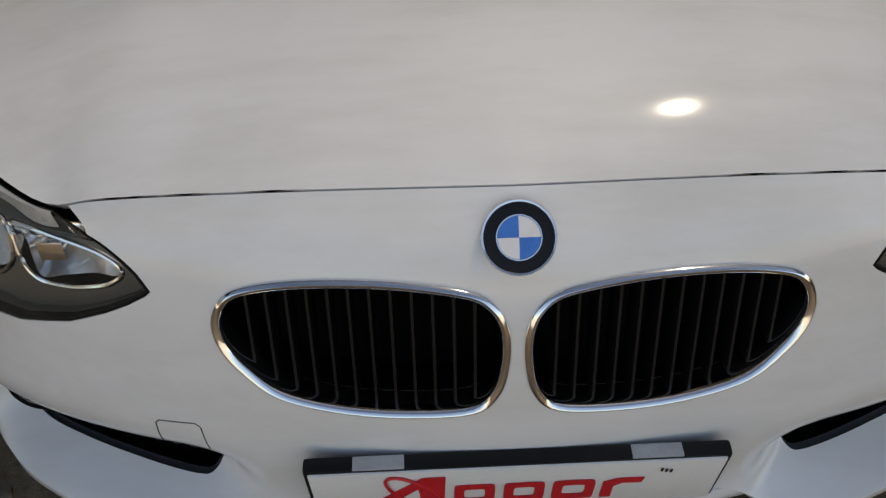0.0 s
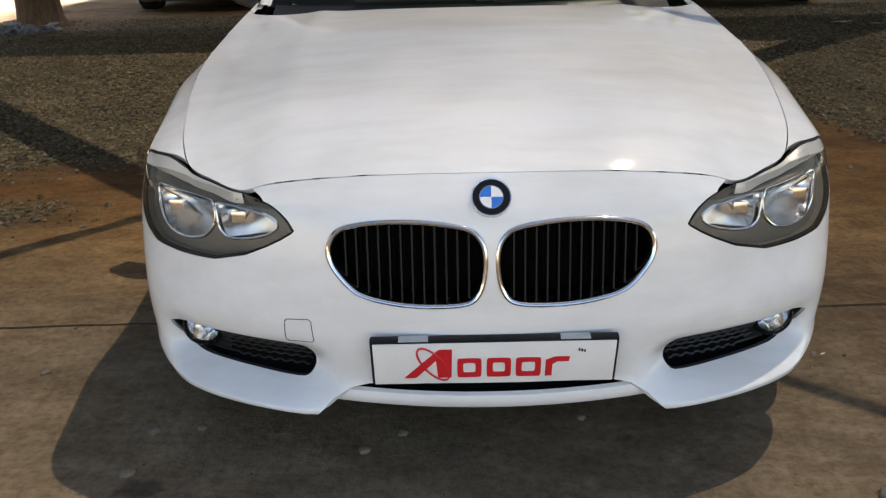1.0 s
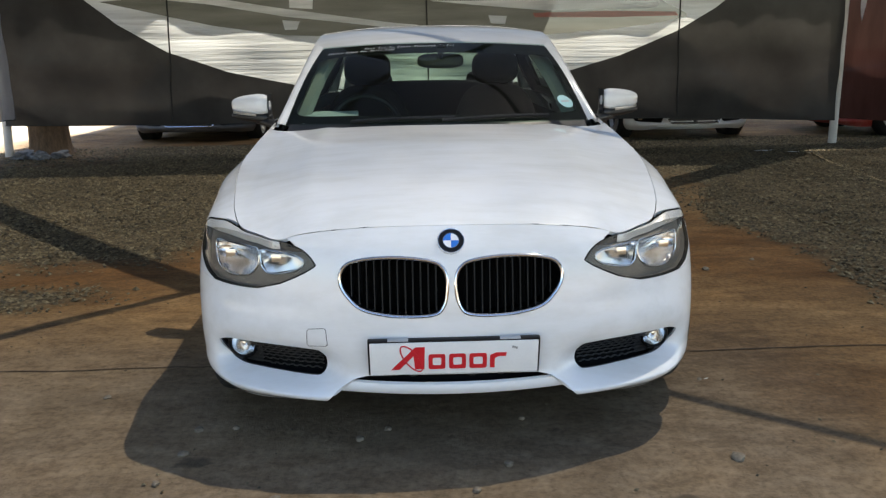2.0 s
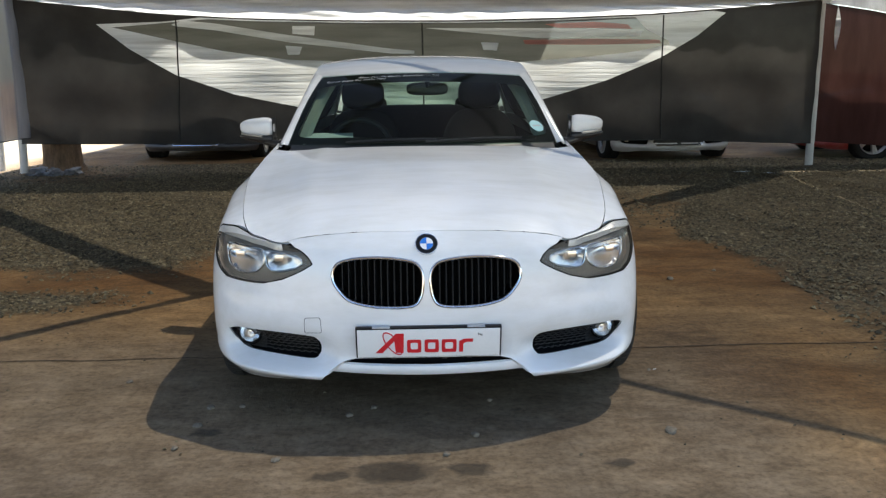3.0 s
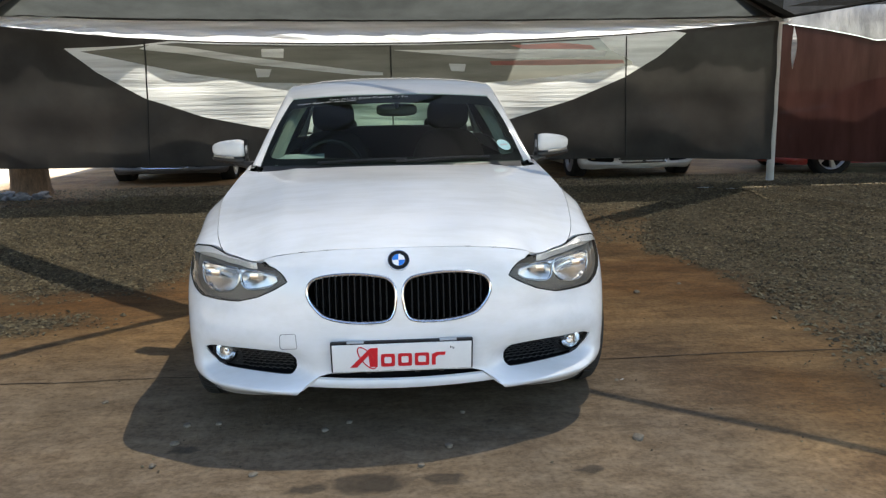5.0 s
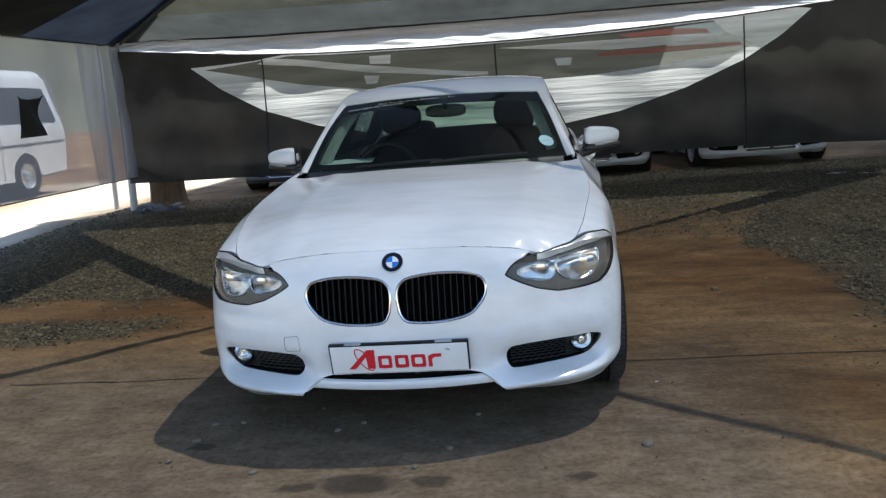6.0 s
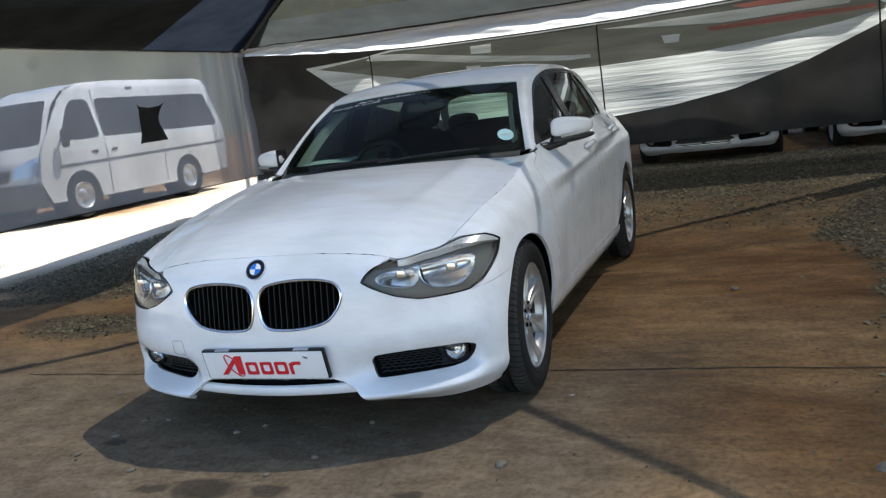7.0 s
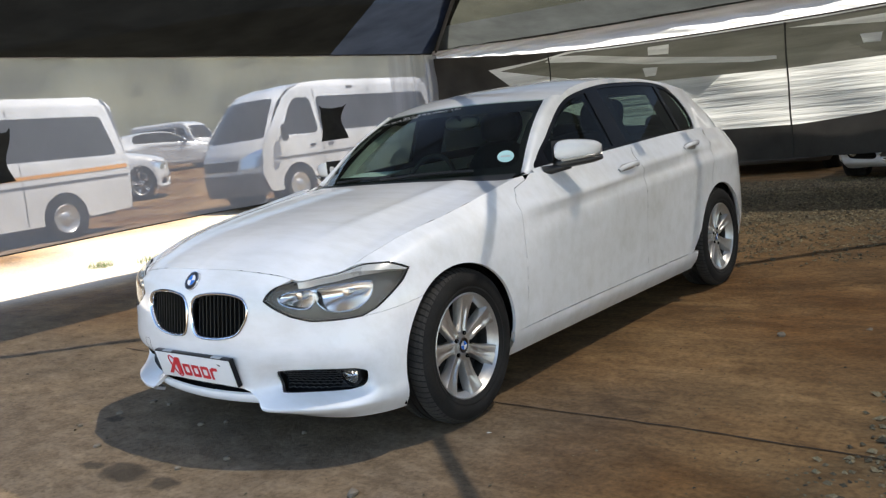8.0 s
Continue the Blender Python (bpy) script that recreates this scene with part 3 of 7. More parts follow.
tent_frame = thing("tent_frame", "steel tent poles with dark hip tubes under the nets", "tent frame", kind="structure")
for foot, top in (((-4.92, 7.66, 0.10), BL), ((4.86, 7.52, 0.10), BR), ((-4.9, -1.5, -0.05), FL), ((4.9, -1.5, -0.05), FR)):
    tube("pole", along(Vector(foot), top, 6), 0.048, M_STEEL, tent_frame, 16)
tube("pole", along(Vector((-5.32, 7.95, 0.1)), Vector((-5.25, 7.9, 2.2)), 4), 0.035, M_STEEL, tent_frame, 12)
for k, c in enumerate(CORNERS):
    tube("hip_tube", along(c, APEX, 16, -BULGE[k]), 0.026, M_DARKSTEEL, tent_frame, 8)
for a, b, s in ((BL, BR, 0.05), (FL, FR, 0.05), (BL, FL, 0.02), (BR, FR, 0.05)):
    tube("eave_cable", along(a, b, 30, s), 0.016, M_CORD, tent_frame, 6)
for c, r in ((BR, 0.10), (BL, 0.06)):
    bm = bmesh.new()
    bmesh.ops.create_icosphere(bm, subdivisions=3, radius=r, matrix=Matrix.Translation(c + Vector((-0.02, -0.03, 0.0))) @ Matrix.Diagonal((1.5, 0.9, 0.7, 1)))
    for v in bm.verts:
        v.co += (v.co - c) * 0.5 * noise.noise(v.co * 14)
    part("corner_tie", bm, M_BAND, tent_frame, "crumpled silver sheet tied at the corner")


def net_sheet(name, edge_a, edge_b, rows, material, sag, label, folds=0.0, seed=0.0, parent=None):
    """A net stretched between two edges of equal count, sagging and slightly creased."""
    grid = []
    for i in range(rows + 1):
        f = i / rows
        grid.append([a.lerp(b, f) + Vector((0, 0, -sag * math.sin(math.pi * f) + folds * math.sin(math.pi * f) * noise.noise(Vector((a.x * 0.9 + a.y * 0.9, f * 3, seed))))) for a, b in zip(edge_a, edge_b)])
    w = len(edge_a)
    vs = [p for r in grid for p in r]
    ob = part_data(name, vs, [(i * w + j, i * w + j + 1, (i + 1) * w + j + 1, (i + 1) * w + j) for i in range(rows) for j in range(w - 1)], material, parent, smooth=True)
    return tagged(ob, label, "tent roof", kind="structure") if parent is None else ob


M_BACKSKIRT = shade_net("grey_green_roof_net", (0.062, 0.066, 0.061), 0.012, 0.35)
SKIRT = {"roof_back": 0.18, "roof_left": 0.48, "roof_right": 0.36, "roof_front": 0.36}
def roof_panel(name, low, ends, f0, f1, material, label, seed):
    """Part of one roof slope, from share f0 to f1 of the way up; it follows the hips at both ends and sags between them."""
    n, rows = len(low), 8
    vs = []
    for i in range(rows + 1):
        f = f0 + (f1 - f0) * i / rows
        for p, e in zip(low, ends):
            lift = (BULGE[e[0]] * (1 - e[2]) + BULGE[e[1]] * e[2]) * math.sin(math.pi * f)
            slack = math.sin(math.pi * e[2]) * math.sin(math.pi * i / rows)
            q = p.lerp(APEX, f)
            vs.append(q + Vector((0, 0, lift - slack * (0.05 - 0.04 * noise.noise(Vector((q.x * 0.9 + q.y * 0.9, f * 3, seed)))))))
    ob = part_data(name, vs, [(i * n + j, i * n + j + 1, (i + 1) * n + j + 1, (i + 1) * n + j) for i in range(rows) for j in range(n - 1)], material, None, smooth=True)
    return tagged(ob, label, "tent roof", kind="structure")


for name, ka, kb, mat in (("roof_back", 0, 1, M_BACKSKIRT), ("roof_left", 0, 2, M_SKIRT), ("roof_right", 1, 3, M_RIGHT), ("roof_front", 2, 3, M_FRONT)):
    a, b = CORNERS[ka], CORNERS[kb]
    if name == "roof_back":
        a, b = a + Vector((0, -0.13, 0.02)), b + Vector((0, -0.08, 0.02))
    low = along(a, b, 40, 0.05 if name != "roof_left" else 0.02)
    ends = [(ka, kb, i / 40) for i in range(41)]
    # Hidden flap, added to stop sun leaking between roof and wall band.
    if name == "roof_back":
        net_sheet("sun_leak_flap", low, [p + Vector((0, 0.125, 0.025)) for p in low], 2, mat, 0.0, "hidden net flap added to block sun over the wall's top edge")
    cut, corner, words = {"roof_left": (9, M_BLUENET, "blue-grey shade net roof corner"), "roof_right": (2, M_SKIRT, "dense black shade net roof corner")}.get(name, (0, None, ""))
    if corner:
        roof_panel(name + "_corner", low[:cut + 1], ends[:cut + 1], 0.0, SKIRT[name], corner, words, 2.0)
    roof_panel(name, low[cut:], ends[cut:], 0.0, SKIRT[name], mat, {"roof_left": "dense black shade net roof panel", "roof_right": "thin shade net roof panel"}.get(name, "dark shade net roof panel"), 2.0)
    # Crown beyond the view is a thinner net, added to admit the sun.
    roof_panel(name + "_crown", low, ends, SKIRT[name], 0.985, M_RIGHT if name == "roof_right" else M_CROWN, "thin shade net over the middle, added to admit the sun", 3.0)


# Strips added above the hip tubes, out of sight, to widen their shadows.
for k, c in enumerate(CORNERS):
    side = (APEX - c).cross(Vector((0, 0, 1))).normalized()
    rows = []
    for i, p in enumerate(along(c, APEX, 24, -BULGE[k])):
        w = (0.05 + 0.085 * min(1.0, i / 14) if c is BL else 0.018 if c is FR else 0.045) + 0.16 * max(0.0, 1 - i / 5)
        rows.append([p + side * w * e + Vector((0, 0, 0.035 - 0.012 * abs(e))) for e in (-1, 0, 1)])
    part_data("hip_shadow_strip", [p for r in rows for p in r], [(i * 3 + j, i * 3 + j + 1, i * 3 + j + 4, i * 3 + j + 3) for i in range(24) for j in range(2)], M_SKIRT, tent_frame, smooth=True)

# unseen strips at the roof net, added to cast shadow stripes on the doors
for a, b in ((APEX, Vector((4.88, 3.0, 2.2))), (APEX + Vector((0.45, 0.40, -0.06)), Vector((4.88, 4.35, 2.2)))):
    rows = []
    for f in np.linspace(0.24, 0.325, 8):
        p = a.lerp(b, f)
        rows.append([p + Vector((0, d, 0.02)) for d in (-0.04, 0.0, 0.04)])
    part_data("door_shadow_strip", [p for r in rows for p in r], [(i * 3 + j, i * 3 + j + 1, i * 3 + j + 4, i * 3 + j + 3) for i in range(7) for j in range(2)], M_SKIRT, tent_frame, smooth=True)

# the next tent's roof, beside the russet net
edge_a, edge_b = along(Vector((4.96, -1.5, 2.30)), Vector((4.96, 7.5, 2.30)), 24, 0.03), along(Vector((12.0, -1.5, 2.7)), Vector((12.0, 7.7, 2.7)), 24, 0.03)
net_sheet("roof_next_tent", edge_a, edge_b, 8, M_RIGHT, 0.1, "dark shade net roof of the next tent", 0.04, 9.0)

# unseen net, added to shade the cars parked behind the wall
edge_a, edge_b = along(Vector((-4.3, 8.06, 2.5)), Vector((12.0, 8.06, 2.5)), 24, 0.05), along(Vector((-4.3, 15.0, 2.7)), Vector((12.0, 15.0, 2.7)), 24, 0.05)
net_sheet("unseen_shade_roof", edge_a, edge_b, 8, M_CARPORT, 0.1, "unseen dark net added to shade the parked cars", 0.04, 6.0)


def back_wall(x, z):
    x, z = np.asarray(x, float), np.asarray(z, float)
    y = 7.50 + 0.025 * np.sin(x * 2.1 + 0.6) + 0.018 * np.sin(x * 5.3 + z * 3.0) + 0.010 * np.sin(z * 11 + 1.4 * np.sin(x * 1.3)) - 0.03 * (z - 1.2) ** 2
    return np.stack([x, y, z], 1)


BAND_LOW = spline([(-4.8, 2.17), (-3.0, 1.99), (-1.3, 1.915), (0.0, 1.90), (1.6, 1.915), (2.9, 1.965), (3.9, 2.03), (4.85, 2.10)])
wall_top = [(x, float(BAND_LOW(x)[0]) + 0.03) for x in np.linspace(4.84, -4.84, 40)]
WALL = [(-4.84, 0.515), (-2.4, 0.49), (0.0, 0.485), (2.9, 0.48), (4.84, 0.42)] + wall_top
CRESCENT = [(-3.80, 1.905), (-3.45, 1.62), (-2.93, 1.31), (-2.25, 1.08), (-1.50, 0.925), (-0.7, 0.845), (0.1, 0.83), (0.8, 0.88), (1.48, 0.985), (2.25, 1.20), (2.94, 1.475), (3.35, 1.72), (3.70, 1.995)] + [(x, float(BAND_LOW(x)[0]) + 0.012) for x in np.linspace(3.55, -2.6, 24)] + [(-3.0, 1.935)]
LENS = [(-3.62, 1.868), (-2.9, 1.705), (-2.36, 1.59), (-1.57, 1.48), (0.0, 1.425), (1.17, 1.433), (2.08, 1.495), (2.58, 1.545), (3.03, 1.625), (3.02, 1.665), (2.75, 1.80)] + [(x, float(BAND_LOW(x)[0]) - 0.002) for x in np.linspace(2.6, -2.5, 20)] + [(-3.0, 1.922)]
wall = sheet("wall_back", back_wall, WALL, M_NET, None, [CRESCENT], 0.09, 0.0, 0.0, turn=-1.0)
tagged(wall, "grey shade net back wall with a pale sagging sheet", "tent wall", kind="structure")
sheet("pale_sheet", back_wall, CRESCENT, M_SHEET, wall, [LENS], 0.05, 0.0, 0.0, turn=-1.0, label="pale sagging sheet, sunlit from behind")
M_LENS_NET = shade_net("brown_shade_net", (0.115, 0.110, 0.104), 0.10, 0.20, spread=0.45, fold=(0.7, 1, 7.0))
PALE = [[(-2.95, 1.895), (-2.80, 1.945), (-2.402, 1.906), (-1.554, 1.766), (-0.344, 1.600), (-0.065, 1.575), (-0.066, 1.540), (-0.346, 1.545), (-1.557, 1.683), (-2.407, 1.827), (-2.884, 1.879)],
        [(0.06, 1.840), (1.17, 1.830), (2.07, 1.818), (2.70, 1.798), (2.66, 1.722), (2.08, 1.716), (1.40, 1.713), (1.0, 1.748)]]
RED = [[(1.50, 1.875), (2.07, 1.895), (2.50, 1.865), (2.56, 1.812), (2.07, 1.825), (1.65, 1.832)], [(1.24, 1.690), (2.08, 1.698), (2.90, 1.683), (2.93, 1.640), (2.08, 1.628), (1.27, 1.640)]]
PATCH = [[(-1.51, 1.870), (-1.24, 1.868), (-1.25, 1.760), (-1.51, 1.78)], [(-1.60, 1.645), (-1.40, 1.630), (-1.44, 1.540), (-1.58, 1.54)], [(0.74, 1.67), (0.95, 1.66), (0.93, 1.57), (0.77, 1.58)]]
# Brown strip added in place of vehicles and trees showing through the sheet.
sheet("brown_view_strip", back_wall, LENS, M_LENS_NET, wall, PALE + RED + PATCH, 0.06, 0.0, 0.0, turn=-1.0, label="brown net strip standing in for the view behind")
for name, loops, mat in (("pale_fold", PALE, M_SHEET), ("red_fold", RED, M_REDSTRIP), ("pale_patch", PATCH, M_SHEET)):
    for loop in loops:
        sheet(name, back_wall, loop, mat, wall, (), 0.06, 0.0, 0.0, turn=-1.0)


def band_face(x, f):
    x, f = np.asarray(x, float), np.asarray(f, float)
    lo, hi = BAND_LOW(x), 2.275 - 0.045 * np.sin((x + 4.85) / 9.7 * math.pi) - 0.01 * (x + 4.85) + 0.03 * smooth(-3.0, -4.4, x)
    ruck = 0.030 * np.sin(x * 3.1 + 5 * f) * f * (1 - f) + 0.012 * np.sin(x * 9 + 9 * f + 2 * np.sin(x * 1.7)) + 0.010 * np.sin(f * 14 + x * 1.2)
    near_pole = smooth(2.6, 4.6, np.abs(x))
    ruck = ruck + near_pole * 0.022 * np.sin(26 * (f * 0.9 + np.abs(x) * 0.55))
    return np.stack([x, 7.64 - 0.17 * f - 0.03 * np.sin(np.clip(f, 0, 1) * math.pi) - ruck, lo + (hi - lo) * f], 1)


band = sheet("wall_top_band", band_face, [(-4.84, 0), (4.86, 0), (4.86, 1), (-4.84, 1)], M_BAND, None, (), 0.07, 0.0, 0.0, turn=-1.0)
tagged(band, "silver-white sheet folded along the top of the wall", "tent wall", kind="structure")
tube("band_seam", [tuple(p + np.array((0, -0.012, 0.0))) for p in band_face(np.linspace(-4.84, 4.86, 80), np.zeros(80))], 0.011, M_CORD, band, 6)
tube("band_cord", [tuple(p + np.array((0, -0.02, 0.0))) for p in band_face(np.linspace(-4.84, 4.86, 80), np.ones(80))], 0.013, M_CORD, band, 6)
for x in (-2.88, 0.03, 2.94):
    zs = np.linspace(0.50, float(BAND_LOW(x)[0]), 14)
    tube("wall_cord", [tuple(p + np.array((0.035 * (2.0 - z) * (-1 if x < 0 else 0.3), -0.012, 0))) for p, z in zip(back_wall(np.full(14, x), zs), zs)], 0.009, M_CORD, wall, 6)
zs = np.linspace(-4.84, 4.84, 60)
tube("wall_hem", [tuple(p) for p in back_wall(zs, np.interp(zs, [-4.84, -2.4, 0, 2.9, 4.84], [0.515, 0.49, 0.485, 0.48, 0.42]))], 0.007, M_CORD, wall, 6)


def left_wall(y, z):
    y, z = np.asarray(y, float), np.asarray(z, float)
    x = -4.76 + 0.02 * np.sin(y * 1.7) + 0.014 * np.sin(y * 4.1 + z * 2.2) + 0.05 * np.exp(-((y - 7.2) / 0.35) ** 2) * np.sin(y * 22)
    return np.stack([x, y, z], 1)


left = sheet("wall_left", left_wall, [(-1.5, 0.50), (1.2, 0.52), (3.4, 0.58), (6.62, 0.58), (6.55, 2.245), (3.0, 2.235), (-1.5, 2.24)], M_CLEARNET, None, (), 0.09, 0.0, 0.0)
tagged(left, "pale see-through netting side wall", "tent wall", kind="structure")
sheet("corner_net", left_wall, [(6.62, 0.58), (7.5, 0.58), (7.55, 2.25), (6.55, 2.245)], M_CORNER, left, (), 0.06, 0.0, 0.0, label="denser grey net folded at the corner")
tube("net_hem", [tuple(p) for p in left_wall(np.linspace(-1.5, 7.5, 50), np.interp(np.linspace(-1.5, 7.5, 50), [-1.5, 1.2, 3.4, 7.5], [0.50, 0.52, 0.58, 0.58]))], 0.007, M_CORD, left, 6)


def right_wall(x, z):
    x, z = np.asarray(x, float), np.asarray(z, float)
    return np.stack([x, 7.60 + 0.03 * np.sin(x * 3.0) + 0.012 * np.sin(x * 9 + z), z], 1)


red = sheet("wall_right_return", right_wall, [(4.95, 0.43), (6.2, 0.34), (11.0, 0.30), (11.0, 2.1), (6.2, 1.88), (5.5, 2.02), (4.95, 2.10)], M_REDNET, None, (), 0.09, 0.0, 0.0, turn=-1.0)
tagged(red, "russet brown shade net beside the corner pole", "tent wall", kind="structure")
cap = sheet("wall_right_band", right_wall, [(4.97, 2.11), (5.5, 2.03), (6.2, 1.89), (11.0, 2.11), (11.0, 2.6), (4.97, 2.45)], M_PLEAT, None, (), 0.09, 0.0, 0.0, 0.02, turn=-1.0)
tagged(cap, "silver-white sheet over the russet net", "tent wall", kind="structure")
rows = [[(5.04 + 0.035 * math.sin(math.pi * f) * s + 0.02 * f, 7.46 - 0.02 * math.sin(5 * f), 2.06 - 0.52 * f) for s in (-1, 0, 1)] for f in np.linspace(0, 1, 12)]
strap_grid = [p for r in rows for p in r]
ribbon = part_data("hanging_ribbon", strap_grid, [(i * 3 + j, i * 3 + j + 1, i * 3 + j + 4, i * 3 + j + 3) for i in range(11) for j in range(2)], M_BAND, smooth=True)
tagged(ribbon, "white sheet strip hanging beside the pole", "ribbon")

# dark rags hung on the side netting
def rag(y, z, w, h, seed):
    def face(a, b):
        a, b = np.asarray(a, float), np.asarray(b, float)
        waist = 1 - 0.22 * np.sin(np.clip(b, 0, 1) * math.pi)
        yy = y + a * w * waist + 0.015 * np.sin(b * 7 + seed)
        return np.stack([-4.70 + 0.025 * np.sin(a * 5 + b * 4 + seed), yy, z + (b - 0.5) * h + 0.03 * np.abs(a) * b], 1)
    ob = sheet("hung_cloth", face, [(-0.5, 0), (0.5, 0.03), (0.5, 0.95), (0.53, 1.06), (0.42, 0.98), (-0.42, 0.97), (-0.54, 1.04), (-0.5, 0.9)], M_CORD, None, (), 0.09, 0.0, 0.0)
    return tagged(ob, "small black cloth tied to the pale netting", "cloth", "hung cloths")
rag(5.36, 1.41, 0.44, 0.40, 0.0)
rag(1.30, 1.36, 0.40, 0.44, 2.0)


# ---- the hatchback: surfaces (x to its left side, y from nose to tail, z up) ----
QUARTER, SIDE, TAIL = 1.15, 2.8, 1.15
ROW_V = np.array([0.0, 0.045, 0.12, 0.22, 0.32, 0.42, 0.51, 0.585])
FRONT_Z = np.array([0.178, 0.212, 0.282, 0.385, 0.500, 0.600, 0.672])
FRONT_Y = np.array([0.085, 0.040, 0.060, 0.050, 0.052, 0.064, 0.086])
HALF_W = np.array([0.786, 0.828, 0.853, 0.866, 0.868, 0.848, 0.808])
SIDE_Z = np.array([0.170, 0.225, 0.320, 0.440, 0.560, 0.680, 0.790])
TAIL_L = np.array([0.49, 0.57, 0.62, 0.64, 0.63, 0.60, 0.54])
TOP_LINE = spline([
    (0.0, 0.0, 0.132, 0.734), (0.21, 0.29, 0.148, 0.726), (0.37, 0.475, 0.182, 0.700), (0.43, 0.521, 0.199, 0.684), (0.54, 0.598, 0.248, 0.694), (0.655, 0.672, 0.322, 0.712), (0.72, 0.696, 0.385, 0.742), (0.81, 0.713, 0.464, 0.767),
    (0.90, 0.724, 0.540, 0.789), (1.15, 0.755, 0.80, 0.838), (1.45, 0.752, 1.10, 0.888), (1.71, 0.738, 1.36, 0.928), (1.85, 0.742, 1.50, 0.938),
    (2.55, 0.765, 2.20, 0.964), (3.35, 0.762, 3.00, 0.996), (3.95, 0.735, 3.58, 1.000), (4.40, 0.66, 3.92, 0.995), (4.75, 0.38, 4.06, 0.99), (5.1, 0.0, 4.10, 0.99)])
BOW = np.array([0.275, 0.265, 0.235, 0.240, 0.265, 0.26, 0.24])
PLAN_F = np.linspace(0, 1, 3001)


def plan_row(y0, w, bow, corner=0.33):
    """One level of the front in plan, from the centre round the corner to y = 0.8, evenly along its length: a shallow bow and a tight corner."""
    k = 1 - (1 - np.linspace(0, 1, 4000)) ** 4
    x = w * k
    y = y0 + bow * x * x + corner * (1 - np.clip(1 - k ** 4, 0, 1) ** 0.25)
    x, y = np.append(x, w), np.append(y, 0.8)
    s = np.concatenate([[0], np.cumsum(np.hypot(np.diff(x), np.diff(y)))])
    return np.stack([np.interp(PLAN_F, s / s[-1], x), np.interp(PLAN_F, s / s[-1], y)], 1)


PLAN = [plan_row(y0, w, b) for y0, w, b in zip(FRONT_Y, HALF_W, BOW)]


def skin(u, v):
    """The lower body, from nose round the flank to the tail (u) and from the bottom edge to bonnet line and waist (v)."""
    u, v = np.asarray(u, float), np.asarray(v, float)
    side, a = np.sign(u) + (u == 0), np.abs(u)
    f = np.clip(a / QUARTER, 0, 1)
    g = np.clip((a - QUARTER - SIDE) / TAIL, 0, 1)[:, None] * (math.pi / 2)
    y_side = 0.8 + np.clip(a - QUARTER, 0, SIDE)
    taper = 1 - 0.015 * smooth(2.6, 3.6, y_side)[:, None] - 0.008 * np.sin(np.clip((y_side - 1.15) / 1.9, 0, 1) * math.pi)[:, None]
    x = np.stack([np.interp(f, PLAN_F, r[:, 0]) for r in PLAN], 1) * taper * np.clip(np.cos(g), 0, 1) ** (2 / 2.6)
    y = np.stack([np.interp(f, PLAN_F, r[:, 1]) for r in PLAN], 1) + (y_side - 0.8)[:, None] + TAIL_L * np.sin(g) ** (2 / 2.6)
    w = smooth(0.45, 1.05, a / QUARTER)[:, None]
    rise = np.array([0, 0, 0, 0.01, 0.025, 0.045, 0.075])
    z = FRONT_Z * (1 - w) + (SIDE_Z + rise * smooth(0.8, 3.4, y_side)[:, None]) * w
    z = z + np.array([0.0, 0.004, 0, 0, 0, 0, 0]) * w
    z[:, 0] -= 0.020 * smooth(0.42, 0.70, x[:, 0]) * (1 - w[:, 0])
    x = x + smooth(0.9, 1.7, y_side)[:, None] * np.array([0, 0, 0, 0, 0.001, 0.020, 0.048])
    # ledge under the lamp intakes, and a hollow flank above the sill
    ledge = (smooth(0.30, 0.42, x[:, 2]) * (1 - smooth(0.70, 0.80, x[:, 2])))[:, None]
    y = y + ledge * np.array([0.0, -0.020, 0.070, 0.006, 0, 0, 0]) * (1 - w)
    # the nose corner draws in ahead of the wheel
    drawn = np.clip(x / 0.85, 0, 1) ** 4 * (1 - smooth(0.40, 0.92, y))
    x = x - drawn * np.array([0.0, 0.004, 0.012, 0.020, 0.022, 0.021, 0.018])
    x = x + np.exp(-((y - 0.92) / 0.24) ** 2) * np.array([0, 0, 0, 0, 0.003, 0.012, 0.020])
    flank = (smooth(1.15, 1.5, y_side) * (1 - smooth(2.9, 3.15, y_side)))[:, None]
    x = x + flank * np.array([0.0, 0.0, -0.012, -0.018, -0.012, -0.002, 0.004])
    top = TOP_LINE(a)
    rows = np.stack([np.concatenate([x, top[:, :1]], 1), np.concatenate([y, top[:, 1:2]], 1), np.concatenate([z, top[:, 2:3]], 1)], 2)
    t, d = ROW_V, np.empty_like(rows)
    h = np.diff(t)[None, :, None]
    s = np.diff(rows, axis=1) / h
    d[:, 0], d[:, -1] = s[:, 0], s[:, -1]
    d[:, 1:-1] = (s[:, :-1] * h[:, 1:] + s[:, 1:] * h[:, :-1]) / (h[:, 1:] + h[:, :-1])
    c = np.clip(v, t[0], t[-1])
    i = np.clip(np.searchsorted(t, c, side="right") - 1, 0, len(t) - 2)
    k = np.arange(len(u))
    wd = (t[i + 1] - t[i])[:, None]
    q = ((c - t[i]) / (t[i + 1] - t[i]))[:, None]
    p = rows[k, i] * (1 + 2 * q) * (1 - q) ** 2 + d[k, i] * wd * q * (1 - q) ** 2 + rows[k, i + 1] * q * q * (3 - 2 * q) - d[k, i + 1] * wd * q * q * (1 - q)
    p = p + d[k, -1] * np.maximum(0, v - t[-1])[:, None] + d[k, 0] * np.minimum(0, v - t[0])[:, None]
    # crease along the doors, sharp above and hollow below
    line_z = 0.80 + 0.062 * (p[:, 1] - 1.45)
